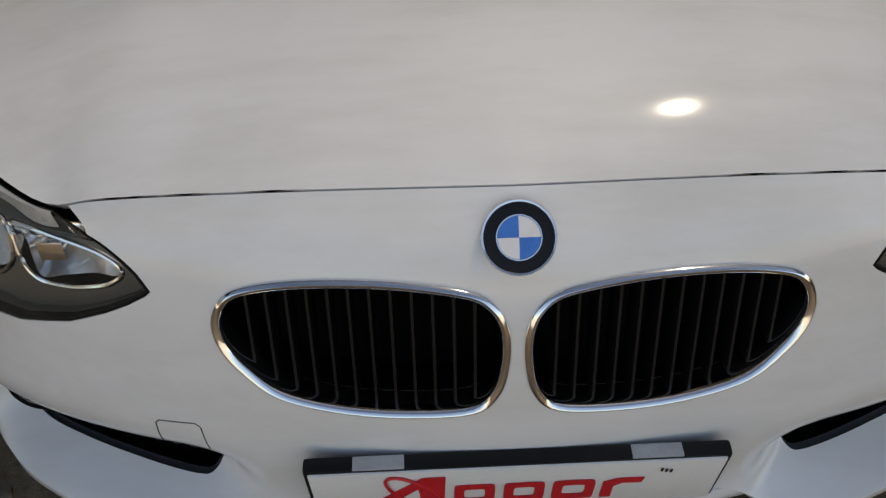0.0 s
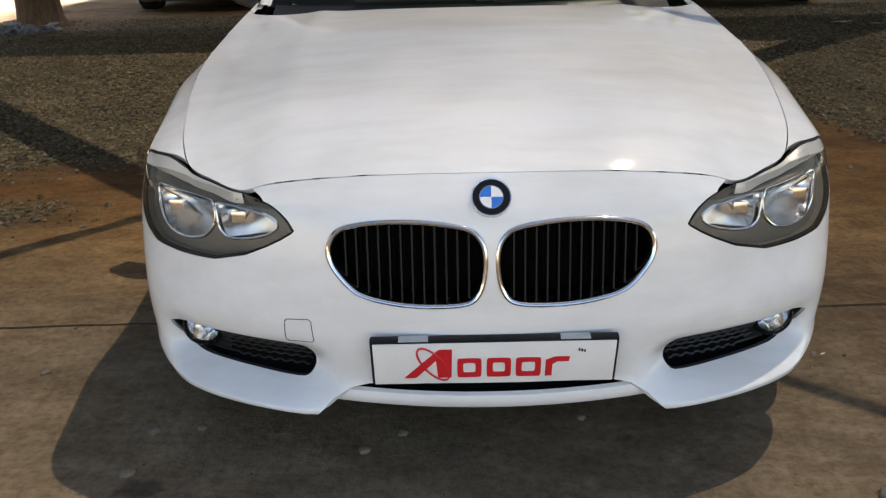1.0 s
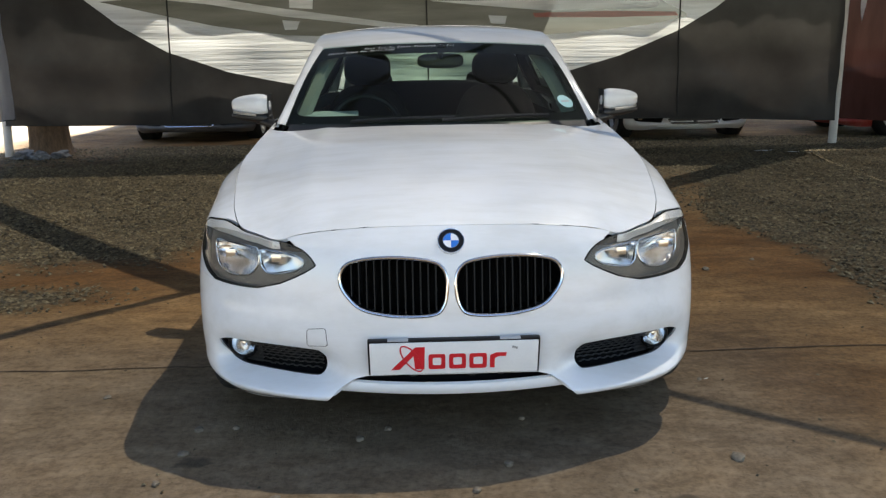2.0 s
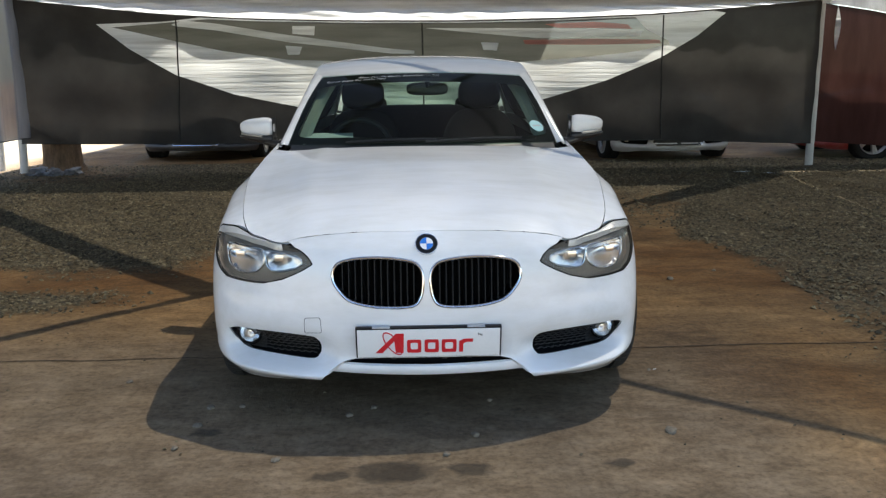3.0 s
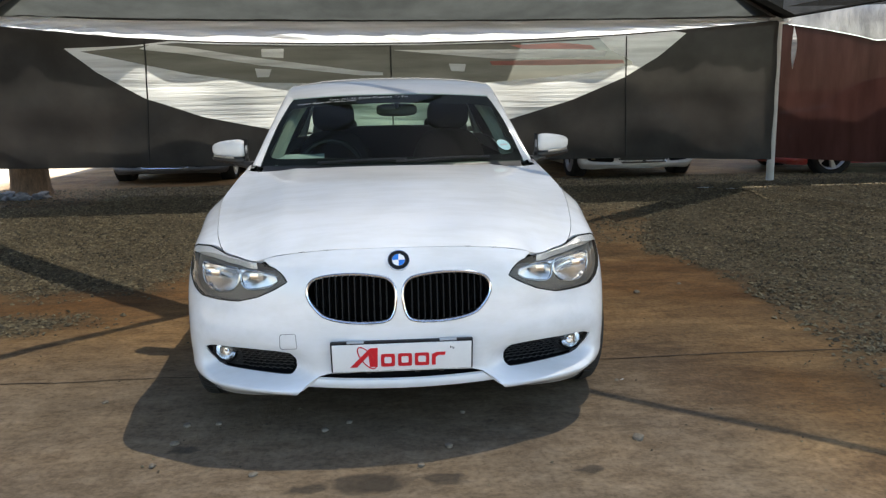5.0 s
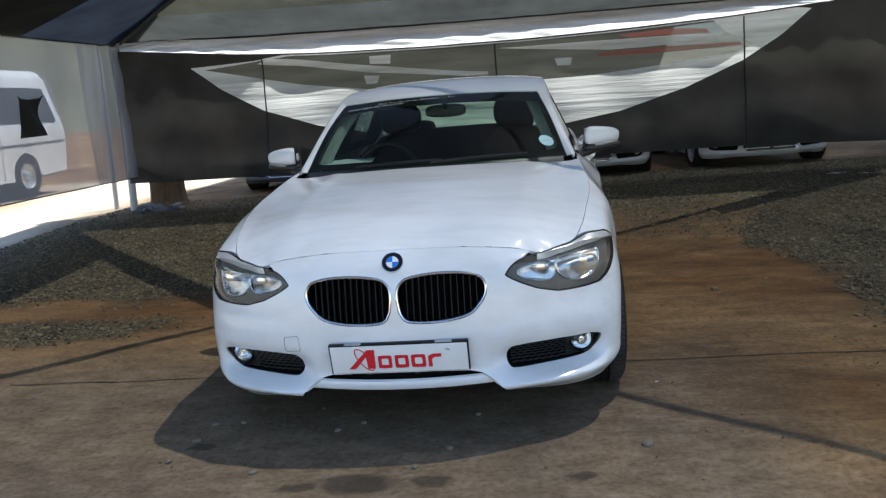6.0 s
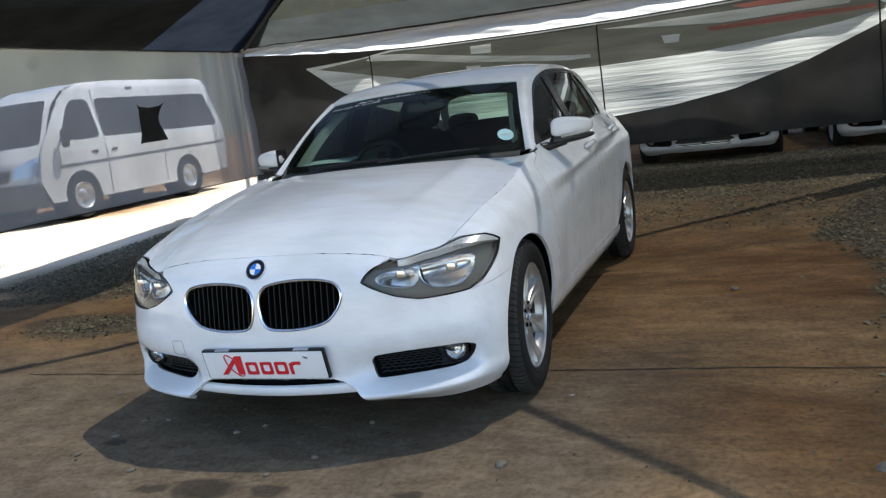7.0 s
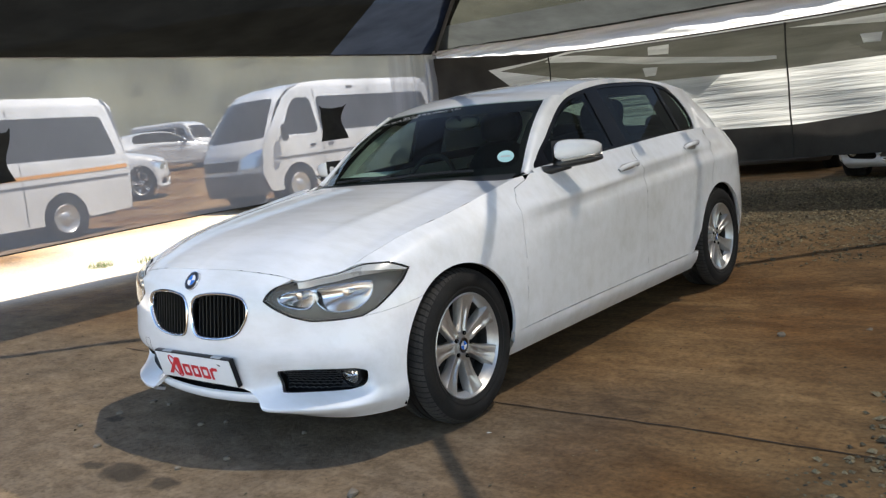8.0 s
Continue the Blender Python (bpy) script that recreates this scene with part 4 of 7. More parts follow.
    run = smooth(1.05, 1.6, p[:, 1]) * (1 - smooth(3.5, 4.0, p[:, 1]))
    h = p[:, 2] - line_z
    p[:, 0] += run * (0.013 * np.exp(-np.abs(h) / 0.024) - 0.018 * np.exp(-((h + 0.050) / 0.040) ** 2))
    # sharp edge where the ledge under the intakes meets the lower lip
    front = smooth(0.36, 0.46, p[:, 0]) * (1 - smooth(0.74, 0.83, p[:, 0])) * (1 - smooth(0.35, 0.5, p[:, 1]))
    p[:, 1] -= front * 0.013 * np.exp(-np.abs(p[:, 2] - 0.222) / 0.013)
    p[:, 0] *= side
    return p


_gu, _gv = np.meshgrid(np.linspace(0, QUARTER + SIDE + 0.9, 700), np.linspace(0, 0.585, 120), indexing="ij")
_gq = np.stack([_gu.ravel(), _gv.ravel()], 1)
_gp = skin(_gq[:, 0], _gq[:, 1])


def on_skin(points, axes, lo=0.0, hi=9.0):
    """The skin's (u, v) of points given by two coordinates: axes (0, 2) from ahead, (1, 2) from the side."""
    keep = (_gq[:, 0] >= lo) & (_gq[:, 0] <= hi)
    q0, p0 = _gq[keep], _gp[keep][:, axes]
    res = []
    for pt in np.array(points, float):
        q = q0[np.argmin(((p0 - pt) ** 2).sum(1))].copy()
        for _ in range(6):
            e = 1e-3
            s = np.array([q, q + (e, 0), q + (0, e)])
            p = skin(s[:, 0], s[:, 1])[:, axes]
            j = np.stack([(p[1] - p[0]) / e, (p[2] - p[0]) / e], 1)
            if abs(np.linalg.det(j)) < 1e-4:
                break
            step = np.linalg.solve(j, pt - p[0])
            q = q + np.clip(step, -0.02, 0.02)
            q[1] = min(max(q[1], -0.02), 0.6)
        res.append(q)
    return np.array(res)


def ahead(points):
    return on_skin(points, [0, 2], 0.0, QUARTER * 0.96)


def aside(points):
    return on_skin(points, [1, 2], 0.55, QUARTER + SIDE + 0.7)


def flipped(loop):
    return (np.array(loop) * (-1, 1))[::-1]


# bonnet: height over (x, y) between the two shut lines
_tu = np.linspace(0, 1.75, 600)
_tl = TOP_LINE(_tu)
BONNET_MID = spline([(0.10, 0.712), (0.132, 0.735), (0.17, 0.754), (0.22, 0.776), (0.30, 0.803), (0.42, 0.834), (0.6, 0.868), (0.9, 0.912), (1.2, 0.947), (1.5, 0.974)])


_front = _tl[_tl[:, 1] < 0.31]


def bonnet_base(x, y):
    bow = np.interp(np.abs(x), _front[:, 0], _front[:, 1]) - 0.132
    return BONNET_MID(y - 0.6 * bow) - 0.060 * (np.abs(x) / 0.75) ** 2.6


def bonnet(x, y):
    """A crowned lid, drawn down at the rim to meet the shut lines."""
    x, y = np.asarray(x, float), np.asarray(y, float)
    ax = np.abs(x)
    yf, zf = np.interp(ax, _front[:, 0], _front[:, 1]), np.interp(ax, _front[:, 0], _front[:, 2])
    ys = np.maximum(y, 0.26)
    xe, ze = np.interp(ys, _tl[:, 1], _tl[:, 0]), np.interp(ys, _tl[:, 1], _tl[:, 2])
    wf = np.exp(-np.maximum(0, y - yf) / 0.10) * (1 - smooth(0.60, 0.72, ax))
    ws = np.exp(-np.maximum(0, xe - ax) / 0.10) * smooth(0.24, 0.34, y)
    ef, es = zf - bonnet_base(x, yf), ze - bonnet_base(xe, ys)
    crease = 0.005 * np.exp(-((ax / xe - 0.64) / 0.06) ** 2) * smooth(0.25, 0.6, y)
    return np.stack([x, y, bonnet_base(x, y) + (wf * ef + ws * es) / np.maximum(1.0, wf + ws) + crease], 1)


RAIL = spline([(1.40, 0.90), (1.50, 0.952), (1.73, 1.108), (1.955, 1.255), (2.06, 1.302), (2.21, 1.337), (2.44, 1.358), (2.8, 1.358), (3.2, 1.330), (3.5, 1.285), (3.75, 1.235), (4.15, 1.0)])
ROOF_MID = spline([(1.80, 1.262), (1.90, 1.300), (2.05, 1.340), (2.3, 1.380), (2.6, 1.400), (2.9, 1.398), (3.2, 1.378), (3.5, 1.342), (3.80, 1.298)])


def flank_x(y, z):
    """Half width of the cabin at height z."""
    base = np.interp(y, TOP_LINE(np.linspace(1.6, 4.4, 200))[:, 1], TOP_LINE(np.linspace(1.6, 4.4, 200))[:, 0])
    h = np.maximum(0, z - 0.95)
    return base - 0.018 * (1 - smooth(1.45, 2.3, y)) - 0.44 * h - 0.04 * h * h - 0.03 * smooth(2.9, 4.0, y) * smooth(0.95, 1.3, z)


def cabin(y, z):
    y, z = np.asarray(y, float), np.asarray(z, float)
    return np.stack([flank_x(y, z), y, z], 1)


def roof(x, y):
    x, y = np.asarray(x, float), np.asarray(y, float)
    zr, zc = RAIL(y), ROOF_MID(y)
    xr = flank_x(y, zr)
    return np.stack([x, y, zc - (zc - zr) * np.clip(np.abs(x) / xr, 0, 1.2) ** 2.7], 1)


def screen(a, b):
    """Windscreen: a across (-1 to 1), b up (0 to 1)."""
    a, b = np.asarray(a, float), np.asarray(b, float)
    x = a * (0.680 - 0.133 * b)
    y0, y1 = 1.235 + 0.245 * a ** 2, 1.865 + 0.075 * a ** 2
    z0, z1 = 0.962 - 0.016 * a ** 2, 1.296 - 0.020 * a ** 2
    bow = 0.030 * np.sin(np.clip(b, 0, 1) * math.pi)
    return np.stack([x, y0 + (y1 - y0) * b - bow * 0.45, z0 + (z1 - z0) * b + bow * 0.8], 1)


def hatch(a, b):
    """Tailgate window: a across, b up."""
    a, b = np.asarray(a, float), np.asarray(b, float)
    x = a * (0.63 - 0.09 * b)
    y0, y1 = 4.08 - 0.17 * a ** 2, 3.67 - 0.10 * a ** 2
    z0, z1 = 0.99 + 0 * a, 1.312 - 0.055 * np.abs(a) ** 2.5
    return np.stack([x, y0 + (y1 - y0) * b, z0 + (z1 - z0) * b], 1)


ARCHES = ((0.735, 0.312, 0.338), (3.42, 0.312, 0.345))
WHEEL_Y = (0.755, 3.41)


def arch_run(k, forward=True):
    """The wheel arch from its front foot over the top to its rear foot, in (u, v)."""
    cy, cz, r = ARCHES[k]
    pts = [(cy - r * math.cos(f), cz + r * math.sin(f)) for f in np.linspace(-0.40, math.pi + 0.40, 41)]
    return aside(pts)


KIDNEY = rounded([(0.009, 0.550), (0.010, 0.592), (0.023, 0.621), (0.052, 0.640), (0.128, 0.651), (0.205, 0.652), (0.272, 0.645), (0.316, 0.630), (0.336, 0.600), (0.336, 0.566), (0.316, 0.530), (0.275, 0.492), (0.204, 0.474), (0.122, 0.469), (0.047, 0.476), (0.019, 0.505)], 80, 0.5)
LAMP_UV = np.array([(0.355, 0.444), (0.372, 0.467), (0.396, 0.493), (0.420, 0.520), (0.436, 0.578), (0.525, 0.580), (0.648, 0.580), (0.735, 0.548), (0.815, 0.513), (0.885, 0.460), (0.850, 0.430), (0.810, 0.408), (0.743, 0.369), (0.690, 0.352), (0.610, 0.354), (0.520, 0.358), (0.450, 0.378), (0.405, 0.402), (0.378, 0.420), (0.360, 0.436)])
INTAKE = rounded([(0.414, 0.347), (0.392, 0.320), (0.392, 0.283), (0.416, 0.261), (0.540, 0.264), (0.660, 0.268), (0.705, 0.278), (0.734, 0.310), (0.748, 0.343), (0.700, 0.356), (0.580, 0.360), (0.480, 0.356)], 60, 0.3)
LIP_CUT = [(0.396, 0.181), (0.387, 0.199), (0.342, 0.243), (0.303, 0.269), (0.262, 0.280), (0.15, 0.285), (0.0, 0.286)]




# ---- the hatchback: parts ----
def inset(loop, d):
    """A loop drawn in by d along its own normals."""
    p = np.array(loop, float)
    if (p[:, 0] * np.roll(p[:, 1], -1) - p[:, 1] * np.roll(p[:, 0], -1)).sum() < 0:
        p = p[::-1]
    a, b = p - np.roll(p, 1, axis=0), np.roll(p, -1, axis=0) - p
    n = np.stack([-(a + b)[:, 1], (a + b)[:, 0]], 1)
    return p + d * n / np.maximum(1e-9, np.linalg.norm(n, axis=1))[:, None]


def between(loop, lo, hi, lean=0.0):
    """The part of a loop with lo < first coordinate (less a lean by height) < hi."""
    p = [tuple(q) for q in loop]
    for sign, lim in ((1, lo), (-1, hi)):
        res = []
        f = lambda q: sign * (q[0] - lean * (q[1] - 1.0) - lim)
        for a, b in zip(p, p[1:] + p[:1]):
            fa, fb = f(a), f(b)
            if fa >= 0:
                res.append(a)
            if fa * fb < 0:
                k = fa / (fa - fb)
                res.append((a[0] + k * (b[0] - a[0]), a[1] + k * (b[1] - a[1])))
        p = res
    return np.array(p)


def line(u0, u1, v, n=40):
    return [(u, v) for u in np.linspace(u0, u1, n)]


def u_of(y):
    return QUARTER + y - 0.8


def tread_blocks(m, rim):
    """Slanted blocks across both shoulders of the tyre, with narrow gaps between."""
    prof = [(0.3137, 0.034), (0.3135, 0.050), (0.3121, 0.064), (0.3055, 0.083), (0.2975, 0.0915)]
    count = 76
    for side in (1, -1):
        vs, fs = [], []
        for i in range(count):
            b = len(vs)
            for q, (r, h) in enumerate(prof):
                for e in (0.0, 0.74):
                    a = math.tau * (i + e + 0.55 * q / 4) / count
                    for rr in (r, r - 0.006):
                        vs.append(m @ Vector((rr * math.cos(a), rr * math.sin(a), side * h)))
            for q in range(len(prof) - 1):
                o, t = b + 4 * q, b + 4 * q + 4
                fs += [(o, o + 2, t + 2, t), (o, t, t + 1, o + 1), (o + 2, o + 3, t + 3, t + 2)]
            e = b + 4 * (len(prof) - 1)
            fs += [(b, b + 1, b + 3, b + 2), (e, e + 2, e + 3, e + 1)]
        tagged(part_data("shoulder_tread", vs, fs, M_TREAD, rim), kind="stuff")


def wheel_at(parent, x, y, turn, radius=0.312, label="", detail=True):
    """A seven-spoke alloy wheel: the rim, with tyre, spokes, cap and brake disc under it."""
    m = pose(x, y, radius, 0, 0, turn) @ pose(0, 0, 0, 0, 90 if x > 0 else -90, 0)
    k = radius / 0.312
    rim = lathe_part("wheel", [(r * k, h * k) for r, h in ((0.190, 0.046), (0.196, 0.062), (0.204, 0.072), (0.213, 0.082), (0.216, 0.088), (0.210, 0.091), (0.203, 0.082))], m, M_ALLOY, parent, 56, label=label)
    tyre = [(0.212, -0.086), (0.232, -0.100), (0.262, -0.104), (0.288, -0.098), (0.303, -0.085), (0.3105, -0.062), (0.312, -0.045), (0.3055, -0.043), (0.3055, -0.037), (0.312, -0.035), (0.312, -0.014), (0.3055, -0.012), (0.3055, -0.004), (0.312, -0.002), (0.312, 0.020), (0.3055, 0.022), (0.3055, 0.030), (0.312, 0.032), (0.3105, 0.062), (0.303, 0.085), (0.288, 0.098), (0.262, 0.104), (0.246, 0.102), (0.240, 0.0985), (0.232, 0.100), (0.218, 0.092), (0.212, 0.086)]
    lathe_part("tyre", [(r * k, h * k) for r, h in tyre], m, M_TYRE, rim, 64)
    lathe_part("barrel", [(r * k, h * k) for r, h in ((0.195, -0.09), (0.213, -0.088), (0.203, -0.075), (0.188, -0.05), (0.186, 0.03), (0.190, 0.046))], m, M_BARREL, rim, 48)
    lathe_part("brake_disc", [(0.02 * k, 0.0), (0.14 * k, 0.0), (0.14 * k, -0.02), (0.02 * k, -0.02)], m, M_LAMPGREY, rim, 32)
    # Near-black disc added as shade in the gaps between the spokes.
    lathe_part("spoke_gap_shade", [(0.005 * k, 0.026), (0.150 * k, 0.026), (0.186 * k, -0.02)], m, M_VOID, rim, 24)
    n = 7 if detail else 5
    for i in range(n):
        bm = bmesh.new()
        rows = []
        for f in np.linspace(0, 1, 8):
            r = (0.045 + 0.160 * f) * k
            w = (0.022 + 0.007 * f + 0.016 * f ** 3) * k
            h = (0.060 + 0.022 * f ** 1.5 - 0.004 * math.sin(f * math.pi)) * k
            dip = 0.007 * math.sin(math.pi * min(1.0, f * 1.15)) ** 0.5 if 0 < f < 0.87 else 0.0
            rows.append([bm.verts.new(v) for v in ((r, -w * 1.12, h - 0.040 * k), (r, -w, h - 0.007), (r, -w * 0.86, h), (r, -w * 0.42, h), (r, -w * 0.24, h - dip), (r, w * 0.24, h - dip), (r, w * 0.42, h), (r, w * 0.86, h), (r, w, h - 0.007), (r, w * 1.12, h - 0.040 * k))])
        for a, b in zip(rows, rows[1:]):
            for j in range(9):
                bm.faces.new((a[j], a[j + 1], b[j + 1], b[j]))
        bmesh.ops.transform(bm, matrix=m @ pose(0, 0, 0, 0, 0, i * 360 / n + 12), verts=bm.verts[:])
        part("spoke", bm, M_ALLOY, rim)
    if detail:
        tread_blocks(m, rim)
    lathe_part("hub", [(0.062 * k, 0.022), (0.062 * k, 0.052), (0.056 * k, 0.060), (0.036 * k, 0.062), (0.034 * k, 0.058), (0.002, 0.058)], m, M_ALLOY, rim, 28)
    if detail:
        for i in range(5):
            lathe_part("wheel_bolt", [(0.009, 0.056), (0.009, 0.066), (0.002, 0.066)], m @ pose(0, 0, 0, 0, 0, 72 * i + 20) @ pose(0.050, 0, 0), M_VOID, rim, 10)
        roundel(rim, m @ pose(0, 0, 0.059), 0.031, "hub_badge")
    return rim


def roundel(parent, m, r, name):
    """A round badge: black ring with a bright rim, and quarters in blue and white. Looks along local z."""
    disc = lathe_part(name, [(r, -0.004), (r * 1.0, 0.003), (r * 0.97, 0.005), (r * 0.93, 0.004), (r * 0.9, 0.004), (0.001, 0.005)], m, M_RING, parent, 40, label="round badge, blue and white quarters in a black ring")
    lathe_part("badge_rim", [(r * 1.0, -0.002), (r * 1.02, 0.003), (r * 0.99, 0.0062), (r * 0.94, 0.0058), (r * 0.92, 0.0035)], m, M_CHROME, disc, 40)
    lathe_part("inner_rim", [(r * 0.62, 0.003), (r * 0.61, 0.0066), (r * 0.575, 0.0066), (r * 0.56, 0.003)], m, M_CHROME, disc, 40)
    for i in range(4):
        vs = [(0.0, 0.0, 0.0062)] + [(r * 0.57 * math.cos(a), r * 0.57 * math.sin(a), 0.0062) for a in np.linspace(i * math.pi / 2, (i + 1) * math.pi / 2, 9)]
        vs = [m @ Vector(v) for v in vs]
        part_data("quarter", vs, [(0, j, j + 1) for j in range(1, 9)], M_BADGEWHITE if i % 2 == 0 else M_BLUE, disc)
    return disc


def strap(name, grid, material, parent, label=""):
    """A skinned grid of points (rows of equal length)."""
    n, w = len(grid), len(grid[0])
    vs = [p for r in grid for p in r]
    return part_data(name, vs, [(i * w + j, i * w + j + 1, (i + 1) * w + j + 1, (i + 1) * w + j) for i in range(n - 1) for j in range(w - 1)], material, parent, label, smooth=True)


def blob(name, centre, radii, power, material, parent, m=Matrix(), seg=28, rings=16, shape=None, label=""):
    """A rounded box (superellipsoid); shape bends its points."""
    vs, fs = [], []
    sp = lambda c: math.copysign(abs(c) ** (2 / power), c)
    for i in range(rings + 1):
        th = -math.pi / 2 + math.pi * i / rings
        for j in range(seg):
            ph = math.tau * j / seg
            p = Vector((radii[0] * sp(math.cos(th)) * sp(math.cos(ph)), radii[1] * sp(math.cos(th)) * sp(math.sin(ph)), radii[2] * sp(math.sin(th))))
            if shape:
                p = shape(p)
            vs.append(m @ (Vector(centre) + p))
    fs = [(i * seg + j, i * seg + (j + 1) % seg, (i + 1) * seg + (j + 1) % seg, (i + 1) * seg + j) for i in range(rings) for j in range(seg)]
    me = bpy.data.meshes.new(name)
    me.from_pydata([tuple(v) for v in vs], [], fs)
    me.validate()
    me.shade_smooth()
    me.materials.append(material)
    return hang(new(name, me), parent, label)


DLO = rounded([(1.535, 0.946), (1.735, 1.098), (1.950, 1.232), (2.130, 1.291), (2.460, 1.332), (2.900, 1.335), (3.150, 1.319), (3.310, 1.284), (3.410, 1.205), (3.440, 1.110), (3.395, 1.018), (3.290, 1.002), (2.600, 0.988), (2.100, 0.968)], 130, 0.45)


def front_end(car):
    lamp_uv = LAMP_UV
    arch = arch_run(0)
    foot = arch[arch[:, 1] > 0.0]
    split = np.argmin(np.abs(skin(arch[:, 0], arch[:, 1])[:, 2] - 0.565) + (np.arange(len(arch)) > 20) * 9)
    low = ahead(LIP_CUT)
    corner = lamp_uv[13]
    # bumper, right half from the centre out, then its mirror
    half = [tuple(q) for q in low[::-1]]
    half += line(low[0][0] + 0.01, foot[0][0] - 0.002, 0.0, 24)
    half += [tuple(q) for q in arch[(arch[:, 1] > 0.0) & (np.arange(len(arch)) <= split)]]
    half += [tuple(q) for q in lamp_uv[13:]] + [tuple(q) for q in lamp_uv[:4]]
    half += line(lamp_uv[4][0] - 0.035, 0.0, 0.585, 24)
    right = np.array(half[1:-1])
    outline = np.concatenate([[half[0]], right, [half[-1]], (right * (-1, 1))[::-1]])
    kid = ahead(KIDNEY)
    fog = ahead(INTAKE)
    bumper = sheet("front_bumper", skin, outline, M_WHITE, car, [kid, flipped(kid), fog, flipped(fog)], 0.0135, 0.0006, 0.014, label="white bumper cover with two grille openings")
    # grille
    for s in (False, True):
        g = kid if not s else kid * (-1, 1)
        ring = strap_ring(g, bumper, s)
        ys = 0.055 + 0.30 * 0.16 ** 2
        back = sheet("grille_back", skin, kid, M_VOID, ring, (), 0.03, 0.0, 0.0, -0.085, mirror=s)
        sheet("grille_tunnel", skin, kid, M_VOID, ring, [inset(kid, 0.004)], 0.02, 0.0, 0.085, -0.004, mirror=s)
        top_of, low_of = kidney_span()
        for x in np.linspace(0.046, 0.300, 12):
            z1, z0 = top_of(x), low_of(x)
            if z1 - z0 < 0.03:
                continue
            zs = np.linspace(z0 + 0.002, z1 - 0.002, 9)
            q = ahead([(x, 0.56)])
            yc = skin(q[:, 0], q[:, 1])[0][1] + 0.020
            p = np.stack([np.full(9, x), yc + 0.16 * (zs - 0.56), zs], 1)
            d0 = np.zeros(9)
            rows = []
            sx = -1 if s else 1
            for pt, d in zip(p, d0):
                a = Vector((pt[0] * sx, pt[1] + d, pt[2]))
                rows.append([a + Vector((0.0022, 0.0, 0)), a + Vector((0.0016, -0.004, 0)), a + Vector((-0.0016, -0.004, 0)), a + Vector((-0.0022, 0.0, 0)), a + Vector((-0.002, 0.045, 0)), a + Vector((0.002, 0.045, 0)), a + Vector((0.0022, 0.0, 0))])
            strap("slat", rows, M_SLAT, ring)
        low_run = [q for q in kid if skin(q[None, 0], q[None, 1])[0][2] < 0.500]
        low_run = np.array(sorted(low_run, key=lambda q: q[0]))
        p = skin(low_run[:, 0], low_run[:, 1])
        strap("grille_ledge", [[(a[0] * sx, a[1] + d, a[2] + h) for d, h in ((0.024, 0.001), (0.028, 0.005), (0.036, 0.006))] for a in p], M_LAMPGREY, ring)
        # lamp intake: tunnel, mesh and fog lamp
        tun = sheet("side_intake", skin, fog, M_BLACK, bumper, [inset(fog, 0.005)], 0.02, 0.0, 0.06, -0.008, mirror=s, label="black honeycomb side intake")
        sheet("intake_back", skin, fog, M_VOID, tun, (), 0.03, 0.0, 0.0, -0.065, mirror=s)
        mesh_grid(fog, tun, s)
        q = ahead([(0.672, 0.331)])
        p = skin(q[:, 0], q[:, 1])[0]
        sx = -1 if s else 1
        m = look((p[0] * sx, p[1] + 0.020, p[2] - 0.004), (p[0] * sx * 1.25, p[1] - 2, p[2])) @ pose(0, 0, 0, 180) @ Matrix.Scale(1.12, 4)
        lamp = lathe_part("fog_lamp", [(0.043, -0.03), (0.043, 0.006), (0.037, 0.012), (0.034, 0.006), (0.034, -0.002)], m, M_GLOSSBLACK, bumper, 28, label="round fog lamp with clear lens")
        lathe_part("reflector", [(0.034, 0.0), (0.028, -0.014), (0.016, -0.024), (0.004, -0.026)], m, M_REFLECTOR, lamp, 24)
        lathe_part("bulb", [(0.010, -0.024), (0.010, -0.008), (0.006, -0.003), (0.001, -0.002)], m, M_REFLECTOR, lamp, 14)
        lathe_part("lens", [(0.036, 0.007), (0.030, 0.013), (0.016, 0.017), (0.001, 0.018)], m, M_LENS, lamp, 24)
    # central lip under the plate, with the dark slot above it
    rows = []
    for x in np.linspace(-0.352, 0.352, 29):
        yy = 0.062 + 0.30 * x * x
        dz = -0.006 + 0.006 * (x / 0.35) ** 2
        rows.append([(x, yy + 0.055, 0.232 + dz), (x, yy + 0.012, 0.262 + dz), (x, yy + 0.003, 0.257 + dz), (x, yy, 0.248 + dz), (x, yy + 0.003, 0.232 + dz), (x, yy + 0.012, 0.222 + dz), (x, yy + 0.07, 0.214 + dz)])
    strap("lower_lip", rows, M_WHITE, bumper, "white lower lip under the plate")
    rows = [[(x, 0.120 + 0.30 * x * x, z) for z in (0.20, 0.25, 0.30)] for x in np.linspace(-0.38, 0.38, 17)]
    strap("lower_slot", rows, M_VOID, bumper, "black slot behind the lip")
    for x in (-0.20, -0.12, 0.06, 0.15, 0.24):
        box_part("slot_clip", (0.018, 0.012, 0.012), pose(x, 0.082 + 0.3 * x * x, 0.279), M_BLACK, bumper, 0.002)
    # towing-eye cover, only a fine line on the surface
    eye = ahead([(0.436, 0.427), (0.388, 0.431), (0.382, 0.425), (0.380, 0.378), (0.385, 0.371), (0.438, 0.366), (0.444, 0.372), (0.441, 0.421)])
    loop_tube("towing_eye_cover", skin, resampled(eye, 0.006), 0.0011, M_BLACK, bumper, -0.0004, mirror=True, sides=6, label="square towing-eye cover outline")
    # badge
    q = ahead([(0.0005, 0.691)])[0]
    p = skin(q[None, 0], q[None, 1])[0]
    n = normal_field(skin, q[None])[0]
    if n[1] > 0:
        n = -n
    n = Vector((0, n[1], n[2])).normalized()
